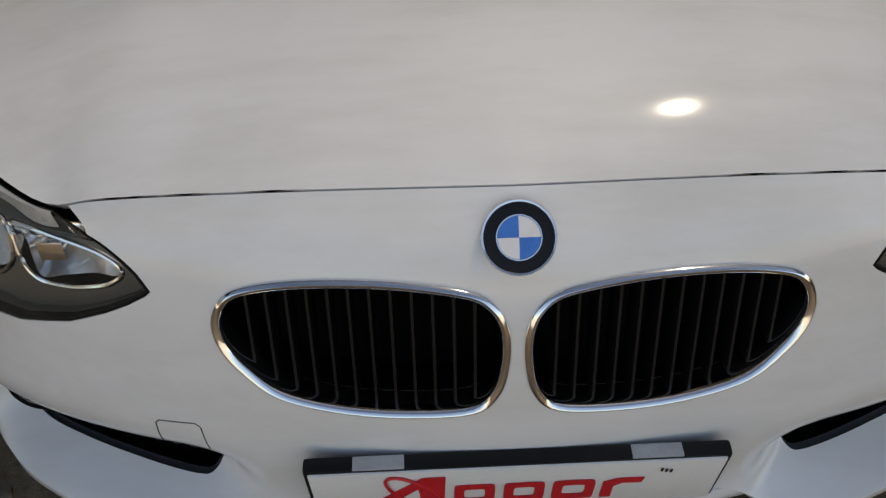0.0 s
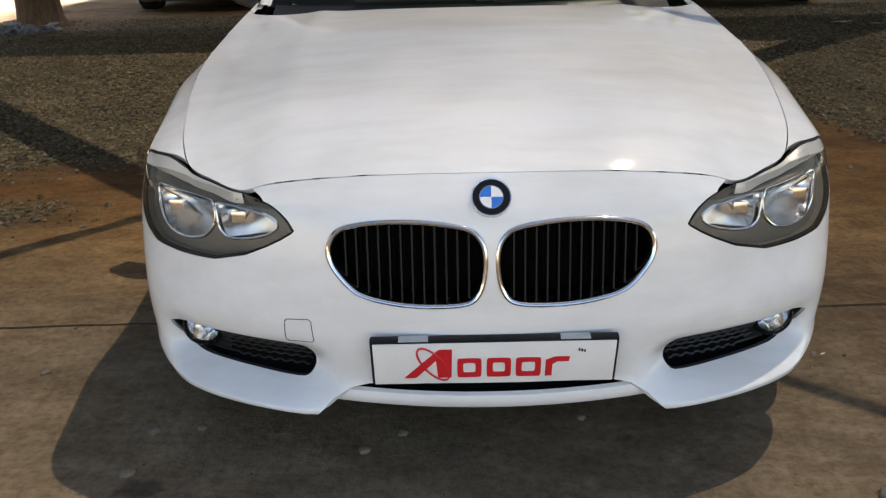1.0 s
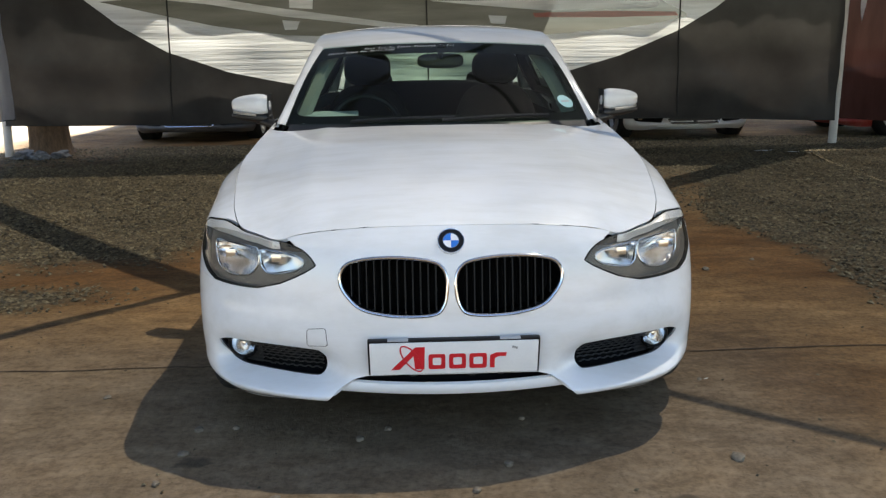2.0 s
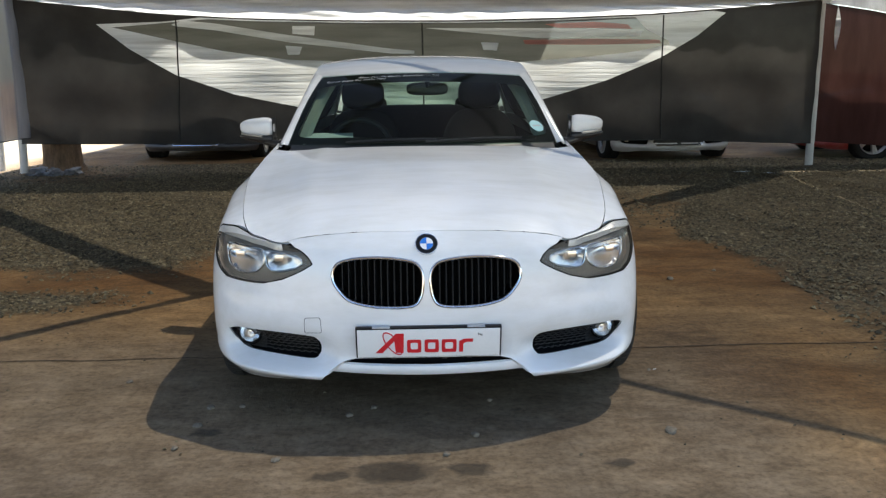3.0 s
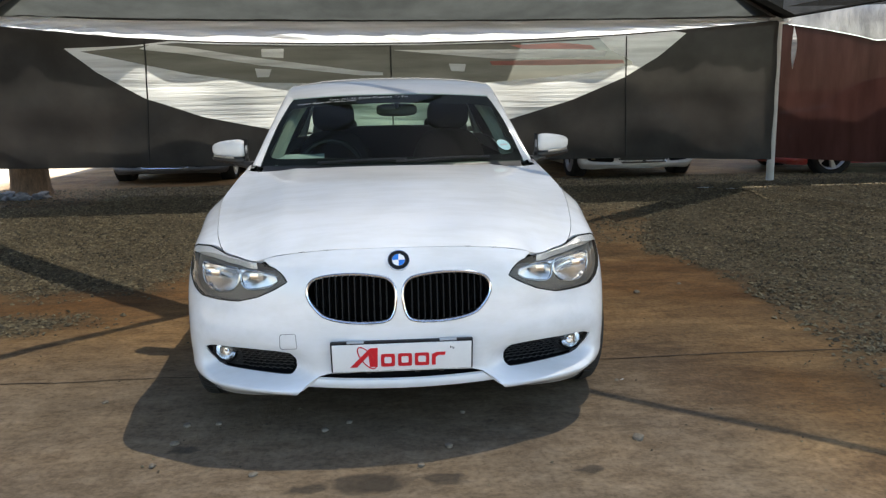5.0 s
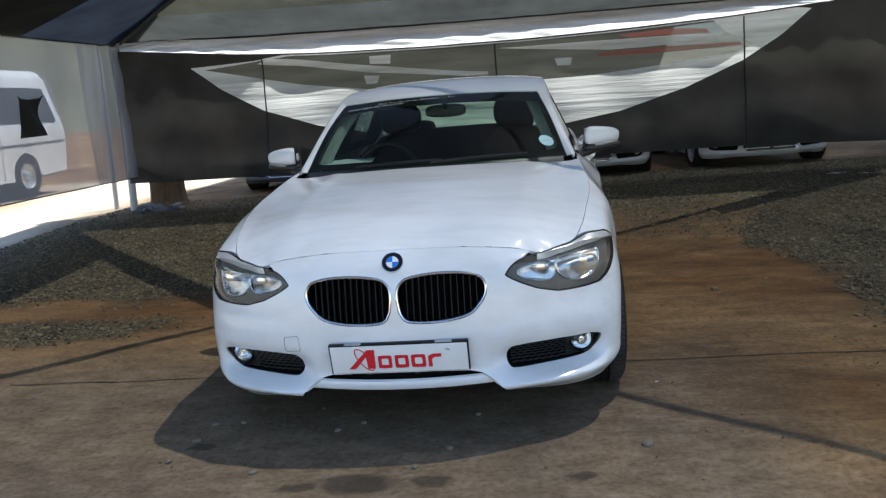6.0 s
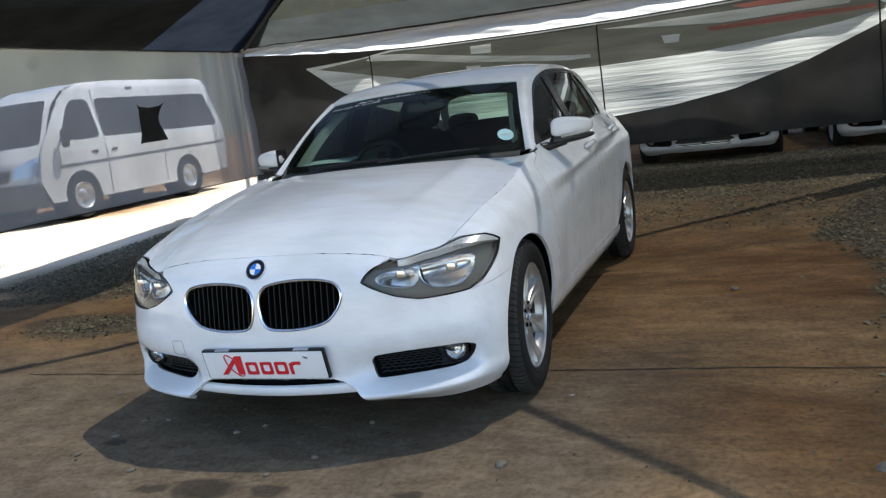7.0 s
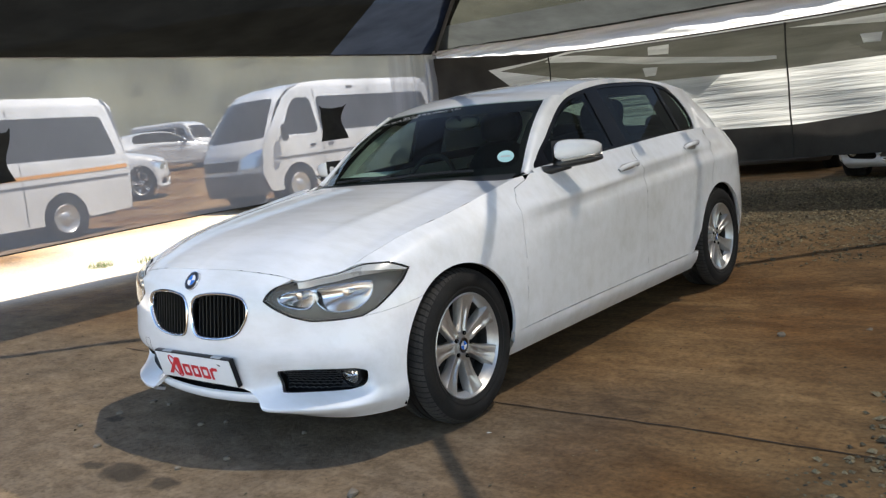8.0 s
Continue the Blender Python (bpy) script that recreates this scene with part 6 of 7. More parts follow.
def wing_mirror(car, s):
    """A white cap, tall inboard and low outboard, over a black lower shell on a foot."""
    sx = -1 if s else 1
    def cap_shape(p):
        f = (p.x + 0.100) / 0.20
        up = 1.12 - 0.52 * f if p.z > 0 else 0.80 - 0.05 * f
        return Vector((p.x * sx, p.y * (1.0 - 0.25 * f) + 0.075 * f, p.z * up + 0.006 * f))
    def low_shape(p):
        f = (p.x + 0.104) / 0.208
        return Vector((p.x * sx, p.y * (1.0 - 0.22 * f) + 0.075 * f, p.z * (1.05 - 0.45 * f) + 0.012 * f))
    shell = blob("wing_mirror", (0.872 * sx, 1.645, 1.012), (0.098, 0.060, 0.058), 3.0, M_WHITE, car, shape=cap_shape, label="white wing mirror on a black foot")
    blob("mirror_base", (0.870 * sx, 1.650, 0.957), (0.104, 0.060, 0.027), 2.8, M_BLACK, shell, shape=low_shape)
    tube("mirror_arm", [(0.735 * sx, 1.575, 0.930), (0.78 * sx, 1.615, 0.936), (0.84 * sx, 1.66, 0.948)], [0.026, 0.020, 0.018], M_BLACK, shell, 10)
    rows = [[(sx * (0.835 + 0.125 * f), 1.590 + 0.022 * f + 0.075 * f ** 3 + d, 0.974 + 0.010 * f + z) for d, z in ((0.004, 0.007), (-0.001, 0.004), (-0.001, -0.002), (0.004, -0.005))] for f in np.linspace(0, 1, 12)]
    strap("indicator", rows, M_LAMPGREY, shell)
    rows = [[(sx * (0.785 + 0.165 * f), 1.712 + 0.062 * f, 0.965 + 0.095 * g - 0.030 * f * g) for g in np.linspace(0, 1, 4)] for f in np.linspace(0, 1, 6)]
    strap("mirror_glass", rows, M_CHROME, shell)
    rows = [[(sx * (0.777 + d), 1.600 + 0.110 * f, 0.950 + 0.118 * g) for g in np.linspace(0, 1, 3)] for f, d in ((0.0, 0.004), (0.5, -0.002), (1.0, 0.003))]
    strap("inner_face", rows, M_BLACK, shell)


def interior(car):
    rows = []
    for a in np.linspace(-0.93, 0.93, 19):
        e = screen(np.array([a]), np.array([0.0]))[0]
        hump = 0.028 * math.exp(-((a + 0.5) / 0.22) ** 2)
        rows.append([(e[0], e[1] + 0.03, 0.905), (e[0], 1.45, 0.925), (e[0], 1.70, 0.925 + hump), (e[0], 1.83, 0.915 + hump), (e[0], 1.90, 0.87), (e[0], 1.88, 0.62), (e[0], 1.80, 0.40)])
    dash = strap("dashboard", rows, M_DASH, car, "dark grey dashboard")
    box_part("vent_panel", (0.34, 0.02, 0.05), pose(0.02, 1.895, 0.84, -8), M_BLACK, dash, 0.006)
    rows = [[(-0.60 + 0.25 * f - 0.03 * g, 1.42 + (0.20 + 0.20 * f) * g, 0.944 + 0.004 * math.sin(5 * f) + 0.034 * g) for g in np.linspace(0, 1, 4)] for f in np.linspace(0, 1, 6)]
    strap("paper_sheet", rows, M_PAPER, dash, "white paper lying on the dashboard")
    # steering wheel, on the car's right
    m = pose(-0.36, 2.02, 0.86, -24 + 90, 0, 0)
    rim = tube("steering_wheel", [m @ Vector((0.185 * math.cos(a), 0.185 * math.sin(a), 0)) for a in np.linspace(0, math.tau, 40, endpoint=False)], 0.015, M_BLACK, car, 10, True)
    blob("wheel_hub", (0, 0, 0), (0.075, 0.065, 0.03), 2.6, M_DASH, rim, m)
    for a in (0, 180, 270):
        box_part("wheel_spoke", (0.13, 0.035, 0.012), m @ pose(0, 0, 0, 0, 0, a) @ pose(0.12, 0, 0), M_DASH, rim, 0.004)
    for x in (-0.385, 0.385):
        seat = blob("front_seat", (x, 2.42, 0.44), (0.25, 0.27, 0.10), 3.2, M_FABRIC, car, label="dark fabric front seat")
        blob("backrest", (0, 0, 0.30), (0.265, 0.085, 0.35), 3.2, M_FABRIC, seat, pose(x, 2.64, 0.44, -17), shape=lambda p: Vector((p.x * (1 - 0.12 * max(0, p.z) / 0.33), p.y, p.z)))
        blob("head_restraint", (0, 0, 0.74), (0.140, 0.055, 0.100), 3.0, M_FABRIC, seat, pose(x, 2.64, 0.44, -14))
        for d in (-0.05, 0.05):
            tube("restraint_post", [pose(x, 2.64, 0.44, -14) @ Vector((d, 0, 0.58)), pose(x, 2.64, 0.44, -14) @ Vector((d, 0, 0.70))], 0.006, M_CHROME, seat, 8)
    bench = blob("rear_bench", (0, 3.2, 0.50), (0.62, 0.26, 0.10), 4, M_FABRIC, car)
    blob("bench_back", (0, 0, 0.27), (0.61, 0.08, 0.32), 4, M_FABRIC, bench, pose(0, 3.46, 0.50, -20))
    for x in (-0.38, 0.38):
        blob("rear_restraint", (0, 0, 0.60), (0.12, 0.045, 0.060), 3, M_FABRIC, bench, pose(x, 3.46, 0.50, -20))
    box_part("parcel_shelf", (1.15, 0.45, 0.02), pose(0, 3.80, 0.985), M_DASH, car, 0.006)
    box_part("boot_floor", (1.2, 0.6, 0.3), pose(0, 3.8, 0.5), M_VOID, car, 0.02)
    glassm = blob("rear_view_mirror", (0.03, 1.90, 1.205), (0.115, 0.020, 0.036), 3.2, M_BLACK, car, label="dark interior mirror")
    tube("mirror_stalk", [(0.03, 1.80, 1.262), (0.03, 1.86, 1.245), (0.03, 1.89, 1.215)], [0.022, 0.014, 0.010], M_BLACK, glassm, 10)
    # roof lining and inner trim
    for sx in (-1, 1):
        rows = []
        for b in np.linspace(0.06, 0.92, 12):
            e = screen(np.array([0.99]), np.array([b]))[0]
            rows.append([(sx * (e[0] + d), e[1] + g, e[2] - h) for d, g, h in ((-0.075, 0.075, 0.030), (-0.055, 0.050, 0.022), (-0.020, 0.045, 0.020), (0.010, 0.10, 0.015))])
        strap("pillar_trim", rows, M_PILLAR, car, "pale grey inner pillar trim")
    rows = [[(x, y, float(roof(np.array([x]), np.array([y]))[0][2]) - 0.03) for x in np.linspace(-0.56, 0.56, 9)] for y in np.linspace(1.98, 3.58, 12)]
    strap("headlining", rows, M_LINING, car)
    for sx in (-1, 1):
        rows = [[(sx * 0.72, y, z) for z in (0.30, 0.6, 0.90)] for y in (1.35, 2.2, 3.1, 3.9)]
        strap("door_trim", rows, M_DASH, car)


car = thing("hatchback_car", "white five-door hatchback, dusty, parked on bare earth", "car", m=pose(-0.008, 0, 0))
body(car)


# ---- vehicles outside the tent ----
def plain_car(label, paint, m):
    """A parked car of the same build, with fewer parts."""
    c = thing("parked_car", label, "car", "cars behind the net")
    front, rear = arch_run(0), arch_run(1)
    half = [(0.0, 0.0)] + line(0.05, front[front[:, 1] > 0][0][0], 0.0, 14) + [tuple(q) for q in front[front[:, 1] > 0]] + line(front[front[:, 1] > 0][-1][0] + 0.02, rear[rear[:, 1] > 0][0][0] - 0.02, 0.0, 16) + [tuple(q) for q in rear[rear[:, 1] > 0]] + line(rear[rear[:, 1] > 0][-1][0] + 0.02, 5.09, 0.0, 14) + line(5.09, 0.0, 0.585, 60)
    lamp = LAMP_UV
    mouth = ahead([(0.001, 0.25), (0.30, 0.25), (0.34, 0.30), (0.28, 0.36), (0.001, 0.36)])
    fog = ahead(INTAKE)
    for s in (False, True):
        b = sheet("body_side", skin, half, paint, c, [lamp, fog], 0.06, 0.0, 0.02, mirror=s)
        sheet("headlamp", skin, lamp, M_REFLECTOR, c, (), 0.05, 0.0, 0.0, -0.02, mirror=s)
        sheet("lens", skin, lamp, M_LENS, c, (), 0.05, 0.0, 0.0, 0.001, mirror=s)
        sheet("side_intake", skin, fog, M_VOID, c, (), 0.05, 0.0, 0.0, -0.03, mirror=s)
        q = ahead([(0.655, 0.325)])
        p = skin(q[:, 0], q[:, 1])[0] * (-1 if s else 1, 1, 1)
        lathe_part("fog_lamp", [(0.036, -0.02), (0.036, 0.004), (0.02, 0.008), (0.001, 0.009)], look(tuple(p), (p[0], p[1] - 1, p[2])) @ pose(0, 0, 0, 180), M_REFLECTOR, c, 18)
        sheet("side_frame", cabin, [(float(y), float(RAIL(y)[0])) for y in np.linspace(1.47, 3.74, 24)] + [(3.96, 1.0), (3.9, 0.98), (1.5, 0.93)], paint, c, [DLO], 0.12, 0.0, 0.0, mirror=s)
        sheet("side_window", cabin, DLO, M_DARKGLASS, c, (), 0.14, 0.0, 0.0, -0.006, mirror=s)
        wing_mirror(c, s)
        for y in WHEEL_Y:
            wheel_at(c, -0.752 if s else 0.752, y, 0, detail=False)
    slit = ahead([(0.001, 0.40), (0.35, 0.41), (0.33, 0.46), (0.001, 0.46)])
    for nm, lp in (("lower_grille", mouth), ("upper_grille", slit)):
        lp = np.concatenate([lp[1:-1], (lp[1:-1] * (-1, 1))[::-1]])
        g = sheet(nm, skin, lp, M_BLACK, c, (), 0.05, 0.0, 0.0, 0.004)
        loop_tube("grille_trim", skin, resampled(lp, 0.04), 0.008, M_CHROME, g, 0.006, sides=6)
    edge = TOP_LINE(np.linspace(0.0, 1.71, 30))[:, :2]
    back = [(x, 1.205 + 0.155 * (abs(x) / 0.738) ** 2.2) for x in np.linspace(0.70, -0.70, 15)]
    r = [tuple(q) for q in edge]
    sheet("bonnet", bonnet, r + back + [(-x, y) for x, y in r[:0:-1]], paint, c, (), 0.09, 0.002, 0.01)
    rs = [(float(flank_x(np.array([y]), RAIL(y))[0]), float(y)) for y in np.linspace(1.962, 3.72, 16)]
    sheet("roof_panel", roof, [(a * 0.56, 1.868 + 0.075 * a * a) for a in np.linspace(-1, 1, 9)] + rs + [(-x, y) for x, y in rs[::-1]], paint, c, (), 0.15, 0.0, 0.0)
    sheet("windscreen", screen, [(-1.1, -0.05), (1.1, -0.05), (1.1, 1.0), (-1.1, 1.0)], M_DARKGLASS, c, (), 0.2, 0.0, 0.0)
    box_part("underbody", (1.4, 3.6, 0.05), pose(0, 2.15, 0.23), M_VOID, c, 0.01)
    box_part("engine_bulk", (0.98, 0.9, 0.3), pose(0, 0.62, 0.44), M_VOID, c, 0.03)
    c.matrix_world = m
    return c


G = 0.10
silver_car = plain_car("silver car with a wide black lower grille", M_SILVER, pose(1.08, 8.02, G, 0, 0, -3))
white_car = plain_car("white car parked behind the shade net", M_VANWHITE, pose(3.42, 8.12, G, 0, 0, 4))
plain_car("red car standing side-on behind the russet net", M_REDPAINT, pose(5.25, 9.0, 0.10, 0, 0, -87))
dark_car = plain_car("dark grey car parked behind the shade net", M_VANBUMPER, pose(-3.15, 8.9, G, 0, 0, -2))
copy_thing(dark_car, pose(-0.95, 9.3, G, 0, 0, 2))


def van_side(y, z, off=0.0):
    """Half width of the van's flank."""
    y, z = np.asarray(y, float), np.asarray(z, float)
    nose = 0.10 * (1 - smooth(-0.1, 0.75, y))
    w = 0.86 - 0.02 * smooth(0.9, 0.3, z) - 0.13 * smooth(1.0, 1.95, z) - 0.12 * smooth(1.88, 2.10, z) ** 2 - nose
    return np.stack([w + off, y, z], 1)


def van_front(x, z):
    x, z = np.asarray(x, float), np.asarray(z, float)
    prof = np.interp(z, [0.25, 0.45, 0.70, 0.95, 1.12, 1.30, 1.75, 1.94, 2.03, 2.09], [0.06, 0.0, 0.0, 0.05, 0.16, 0.30, 0.70, 1.0, 1.30, 1.9])
    return np.stack([x, prof + 0.30 * (np.abs(x) / 0.76) ** 3.2 * (1 - 0.5 * smooth(1.2, 2.2, z)), z], 1)


def minibus(label, stripe, m):
    v = thing("minibus", label, "van", "minibuses outside")
    outline = [(0.42, 0.30), (0.66, 0.30)] + [(1.0 - 0.36 * math.cos(f), 0.36 + 0.36 * math.sin(f)) for f in np.linspace(0, math.pi, 14)] + [(1.40, 0.28), (3.2, 0.28)] + [(3.56 - 0.36 * math.cos(f), 0.36 + 0.36 * math.sin(f)) for f in np.linspace(0, math.pi, 14)] + [(3.98, 0.32), (4.72, 0.36), (4.76, 1.0), (4.68, 1.90), (4.60, 2.03), (4.42, 2.08), (2.1, 2.08), (1.45, 2.04), (1.12, 1.94), (0.90, 1.78), (0.45, 1.22), (0.33, 1.0), (0.28, 0.6)]
    cab = rounded([(0.80, 1.20), (1.45, 1.19), (1.52, 1.25), (1.50, 1.70), (1.44, 1.78), (1.18, 1.78), (1.04, 1.68), (0.82, 1.36)], 40, 0.2)
    glass = rounded([(1.66, 1.20), (2.4, 1.20), (3.6, 1.20), (4.50, 1.20), (4.56, 1.26), (4.46, 1.72), (4.38, 1.78), (3.6, 1.79), (2.4, 1.79), (1.72, 1.79), (1.64, 1.72), (1.62, 1.3)], 60, 0.2)
    for s in (False, True):
        side = sheet("body_side", van_side, outline, M_VANWHITE, v, (), 0.10, 0.0, 0.03, mirror=s)
        for nm, lp in (("cab_window", cab), ("side_window", glass)):
            sheet(nm, lambda y, z: van_side(y, z), lp, M_DARKGLASS, side, (), 0.12, 0.0, 0.006, 0.006, mirror=s)
        sheet("side_line", van_side, [(0.62, 0.80), (4.70, 0.86), (4.70, 0.89), (0.62, 0.83)], M_VANBUMPER, side, (), 0.1, 0.0, 0.004, 0.008, mirror=s)
        if stripe:
            sheet("orange_stripe", van_side, [(1.3, 0.92), (4.70, 0.98), (4.70, 1.04), (1.3, 0.96)], M_ORANGE, side, (), 0.1, 0.0, 0.002, 0.006, mirror=s)
        for y in (1.36, 1.78):
            blob("door_handle", van_side(np.array([y]), np.array([0.98]))[0] * (-1 if s else 1, 1, 1), (0.02, 0.07, 0.022), 2.5, M_BLACK, side, seg=12, rings=8)
        for y in (1.60, 2.95):
            sheet("door_gap", van_side, [(y, 0.32), (y + 0.012, 0.32), (y + 0.012, 1.92), (y, 1.92)], M_VANBUMPER, side, (), 0.2, 0.0, 0.0, 0.003, mirror=s)
        box_part("roof_vent", (0.02, 0.16, 0.06), pose((-1 if s else 1) * 0.72, 2.5, 1.93), M_VANBUMPER, side, 0.005)
        tube("mirror_arm", [((-1 if s else 1) * 0.80, 0.82, 1.28), ((-1 if s else 1) * 0.95, 0.70, 1.30)], 0.018, M_BLACK, v, 8)
        blob("door_mirror", ((-1 if s else 1) * 0.98, 0.68, 1.22), (0.05, 0.06, 0.14), 3.0, M_BLACK, v)
        for y in (1.0, 3.56):
            x = 0.76
            rim = lathe_part("wheel", [(0.20, -0.08), (0.215, 0.075), (0.20, 0.085), (0.17, 0.06), (0.10, 0.05), (0.06, 0.075), (0.001, 0.075)], pose(-x if s else x, y, 0.34, 0, -90 if s else 90, 0), M_ALLOY, v, 28)
            lathe_part("tyre", [(0.20, -0.09), (0.26, -0.10), (0.325, -0.085), (0.34, -0.05), (0.34, 0.05), (0.325, 0.085), (0.26, 0.10), (0.213, 0.085)], pose(-x if s else x, y, 0.34, 0, -90 if s else 90, 0), M_TYRE, rim, 32)
            bm = bmesh.new()
            lathe(bm, [(0.37, -0.25), (0.37, 0.07)], pose(-x if s else x, y, 0.36, 0, -90 if s else 90, 0), 28)
            part("wheel_housing", bm, M_VOID, v)
    face = [(-0.76, 0.30), (0.76, 0.30), (0.77, 0.9), (0.75, 1.2), (0.66, 1.84), (0.60, 2.00), (0.5, 2.08), (-0.5, 2.08), (-0.60, 2.00), (-0.66, 1.84), (-0.75, 1.2), (-0.77, 0.9)]
    shield = rounded([(-0.67, 1.17), (0.0, 1.15), (0.67, 1.17), (0.70, 1.25), (0.60, 1.74), (0.52, 1.80), (0.0, 1.81), (-0.52, 1.80), (-0.60, 1.74), (-0.70, 1.25)], 50, 0.25)
    front = sheet("body_front", van_front, face, M_VANWHITE, v, (), 0.09, 0.0, 0.02)
    sheet("windscreen", van_front, shield, M_DARKGLASS, front, (), 0.1, 0.0, 0.006, 0.006)
    sheet("bumper", van_front, [(-0.77, 0.26), (0.77, 0.26), (0.78, 0.62), (-0.78, 0.62)], M_VANBUMPER, front, (), 0.09, 0.0, 0.02, 0.02)
    sheet("grille", van_front, [(-0.42, 0.68), (0.42, 0.68), (0.46, 0.84), (-0.46, 0.84)], M_BLACK, front, (), 0.09, 0.0, 0.01, 0.010)
    for s in (1, -1):
        lp = np.array([(0.50, 0.70), (0.745, 0.72), (0.755, 1.00), (0.66, 0.96), (0.50, 0.86)]) * (s, 1)
        sheet("headlamp", van_front, lp if s > 0 else lp[::-1], M_REFLECTOR, front, (), 0.06, 0.0, 0.01, 0.010)
    roof_rows = []
    for y in np.linspace(1.15, 4.56, 22):
        w = float(van_side(np.array([y]), np.array([2.05]))[0][0])
        top = float(np.interp(y, [1.15, 1.45, 2.1, 4.2, 4.56], [1.98, 2.05, 2.11, 2.11, 2.04]))
        roof_rows.append([(x * w, y, top - 0.06 * abs(x) ** 3) for x in np.linspace(-1, 1, 13)])
    strap("roof_panel", roof_rows, M_VANWHITE, v)
    strap("tail_panel", [[(x, 4.72 + 0.03 * math.cos(x * 2), z) for z in (0.34, 0.8, 1.2)] + [(x * 0.92, 4.66, 1.8), (x * 0.85, 4.56, 2.04)] for x in np.linspace(-0.85, 0.85, 9)], M_VANWHITE, v)
    box_part("underbody", (1.4, 4.2, 0.1), pose(0, 2.4, 0.34), M_VOID, v, 0.02)
    box_part("inner_floor", (1.4, 3.8, 0.7), pose(0, 2.6, 0.72), M_VOID, v, 0.05)
    v.matrix_world = m
    return v


minibus("white high-roof minibus with dark side windows", False, pose(-8.75, 6.46, 0.22, 0, 0, 0))
far_bus = minibus("white minibus with an orange side stripe", True, pose(-9.19, 0.28, 0.19, 0, 0, 9.5))
def out_there(x, y, turn, tall=1.0):
    return pose(x, y, float(ground_z(x, y)) - 0.02, 0, 0, turn) @ Matrix.Diagonal((1.0, 1.0, tall, 1.0))


tagged(copy_thing(white_car, out_there(-15.7, 9.98, 150, 1.28)), "white car standing beyond the minibuses", group="cars beyond the netting")
tagged(copy_thing(silver_car, out_there(-23.6, 17.3, 164, 1.02)), "tall silver estate car standing beyond the netting", group="cars beyond the netting")
tagged(copy_thing(far_bus, out_there(-33.3, 23.6, 104)), "white minibus standing far beyond the netting")

# ---- far slope with scrub behind the yard ----
def slope_z(x, y):
    r = np.hypot(x + 6, y)
    return 0.25 + 22.0 * smooth(38, 110, r) * (0.75 + 0.35 * wobble(x, y, 0.02, 5.0))
M_SLOPE = surface("dry_grass_slope", (0.055, 0.060, 0.030), (0.125, 0.12, 0.068), 0.06, 1.2, 0.95, 0.04, bump=0.4, depth=0.2)
ang, rad = np.linspace(radians(75), radians(205), 60), np.concatenate([np.linspace(36, 60, 10), np.linspace(65, 150, 14)])
A, R = np.meshgrid(ang, rad, indexing="ij")
SX, SY = -6 + R * np.cos(A), R * np.sin(A)
SZ = slope_z(SX, SY) - 0.3 * (R < 37)
n = len(rad)
slope = part_data("far_slope", np.stack([SX.ravel(), SY.ravel(), SZ.ravel()], 1), [(i * n + j, (i + 1) * n + j, (i + 1) * n + j + 1, i * n + j + 1) for i in range(len(ang) - 1) for j in range(n - 1)], M_SLOPE, smooth=True)
tagged(slope, "dry grassy slope beyond the yard", "hillside", kind="structure")


def leaf_clumps(name, places, material, label, category):
    """Scrub: many small tilted leaves in uneven clumps."""
    rng = np.random.default_rng(11)
    vs, fs = [], []
    for x, y, z, r in places:
        k = int(420 + 160 * rng.random())
        d = rng.normal(size=(k, 3)) * (0.42, 0.42, 0.34)
        c = np.array((x, y, z + 0.55 * r)) + d * r
        s = r * (0.028 + 0.028 * rng.random(k))
        u, w = rng.normal(size=(k, 3)), rng.normal(size=(k, 3))
        u /= np.linalg.norm(u, axis=1)[:, None]
        w -= u * (u * w).sum(1)[:, None]
        w /= np.linalg.norm(w, axis=1)[:, None]
        for i in range(k):
            b = len(vs)
            vs += [c[i] - u[i] * s[i], c[i] + w[i] * s[i] * 0.6, c[i] + u[i] * s[i], c[i] - w[i] * s[i] * 0.6]
            fs.append((b, b + 1, b + 2, b + 3))
    return tagged(part_data(name, vs, fs, material), label, category, kind="stuff")


M_SCRUB = surface("scrub_leaves", (0.058, 0.066, 0.034), (0.120, 0.124, 0.070), 0.4, 6, 0.8, 0.1, bump=0.0, island=0.4)
rng = np.random.default_rng(5)
spots = []
for _ in range(80):
    a, r = rng.uniform(radians(122), radians(200)), rng.uniform(48, 100)
    x, y = -6 + r * math.cos(a), r * math.sin(a)
    spots.append((x, y, float(slope_z(np.array([x]), np.array([y]))[0]), rng.uniform(0.8, 2.0)))
leaf_clumps("scrub", spots, M_SCRUB, "grey-green scrub bushes on the slope", "bushes")


# ---- loose things on the ground ----
def stone_mesh(rng, r):
    bm = bmesh.new()
    bmesh.ops.create_icosphere(bm, subdivisions=2, radius=r)
    o = Vector((rng.uniform(0, 50), rng.uniform(0, 50), 0))
    for v in bm.verts:
        v.co *= 1 + 0.55 * noise.noise(v.co / r * 0.9 + o)
        v.co.z *= 0.62
    return bm


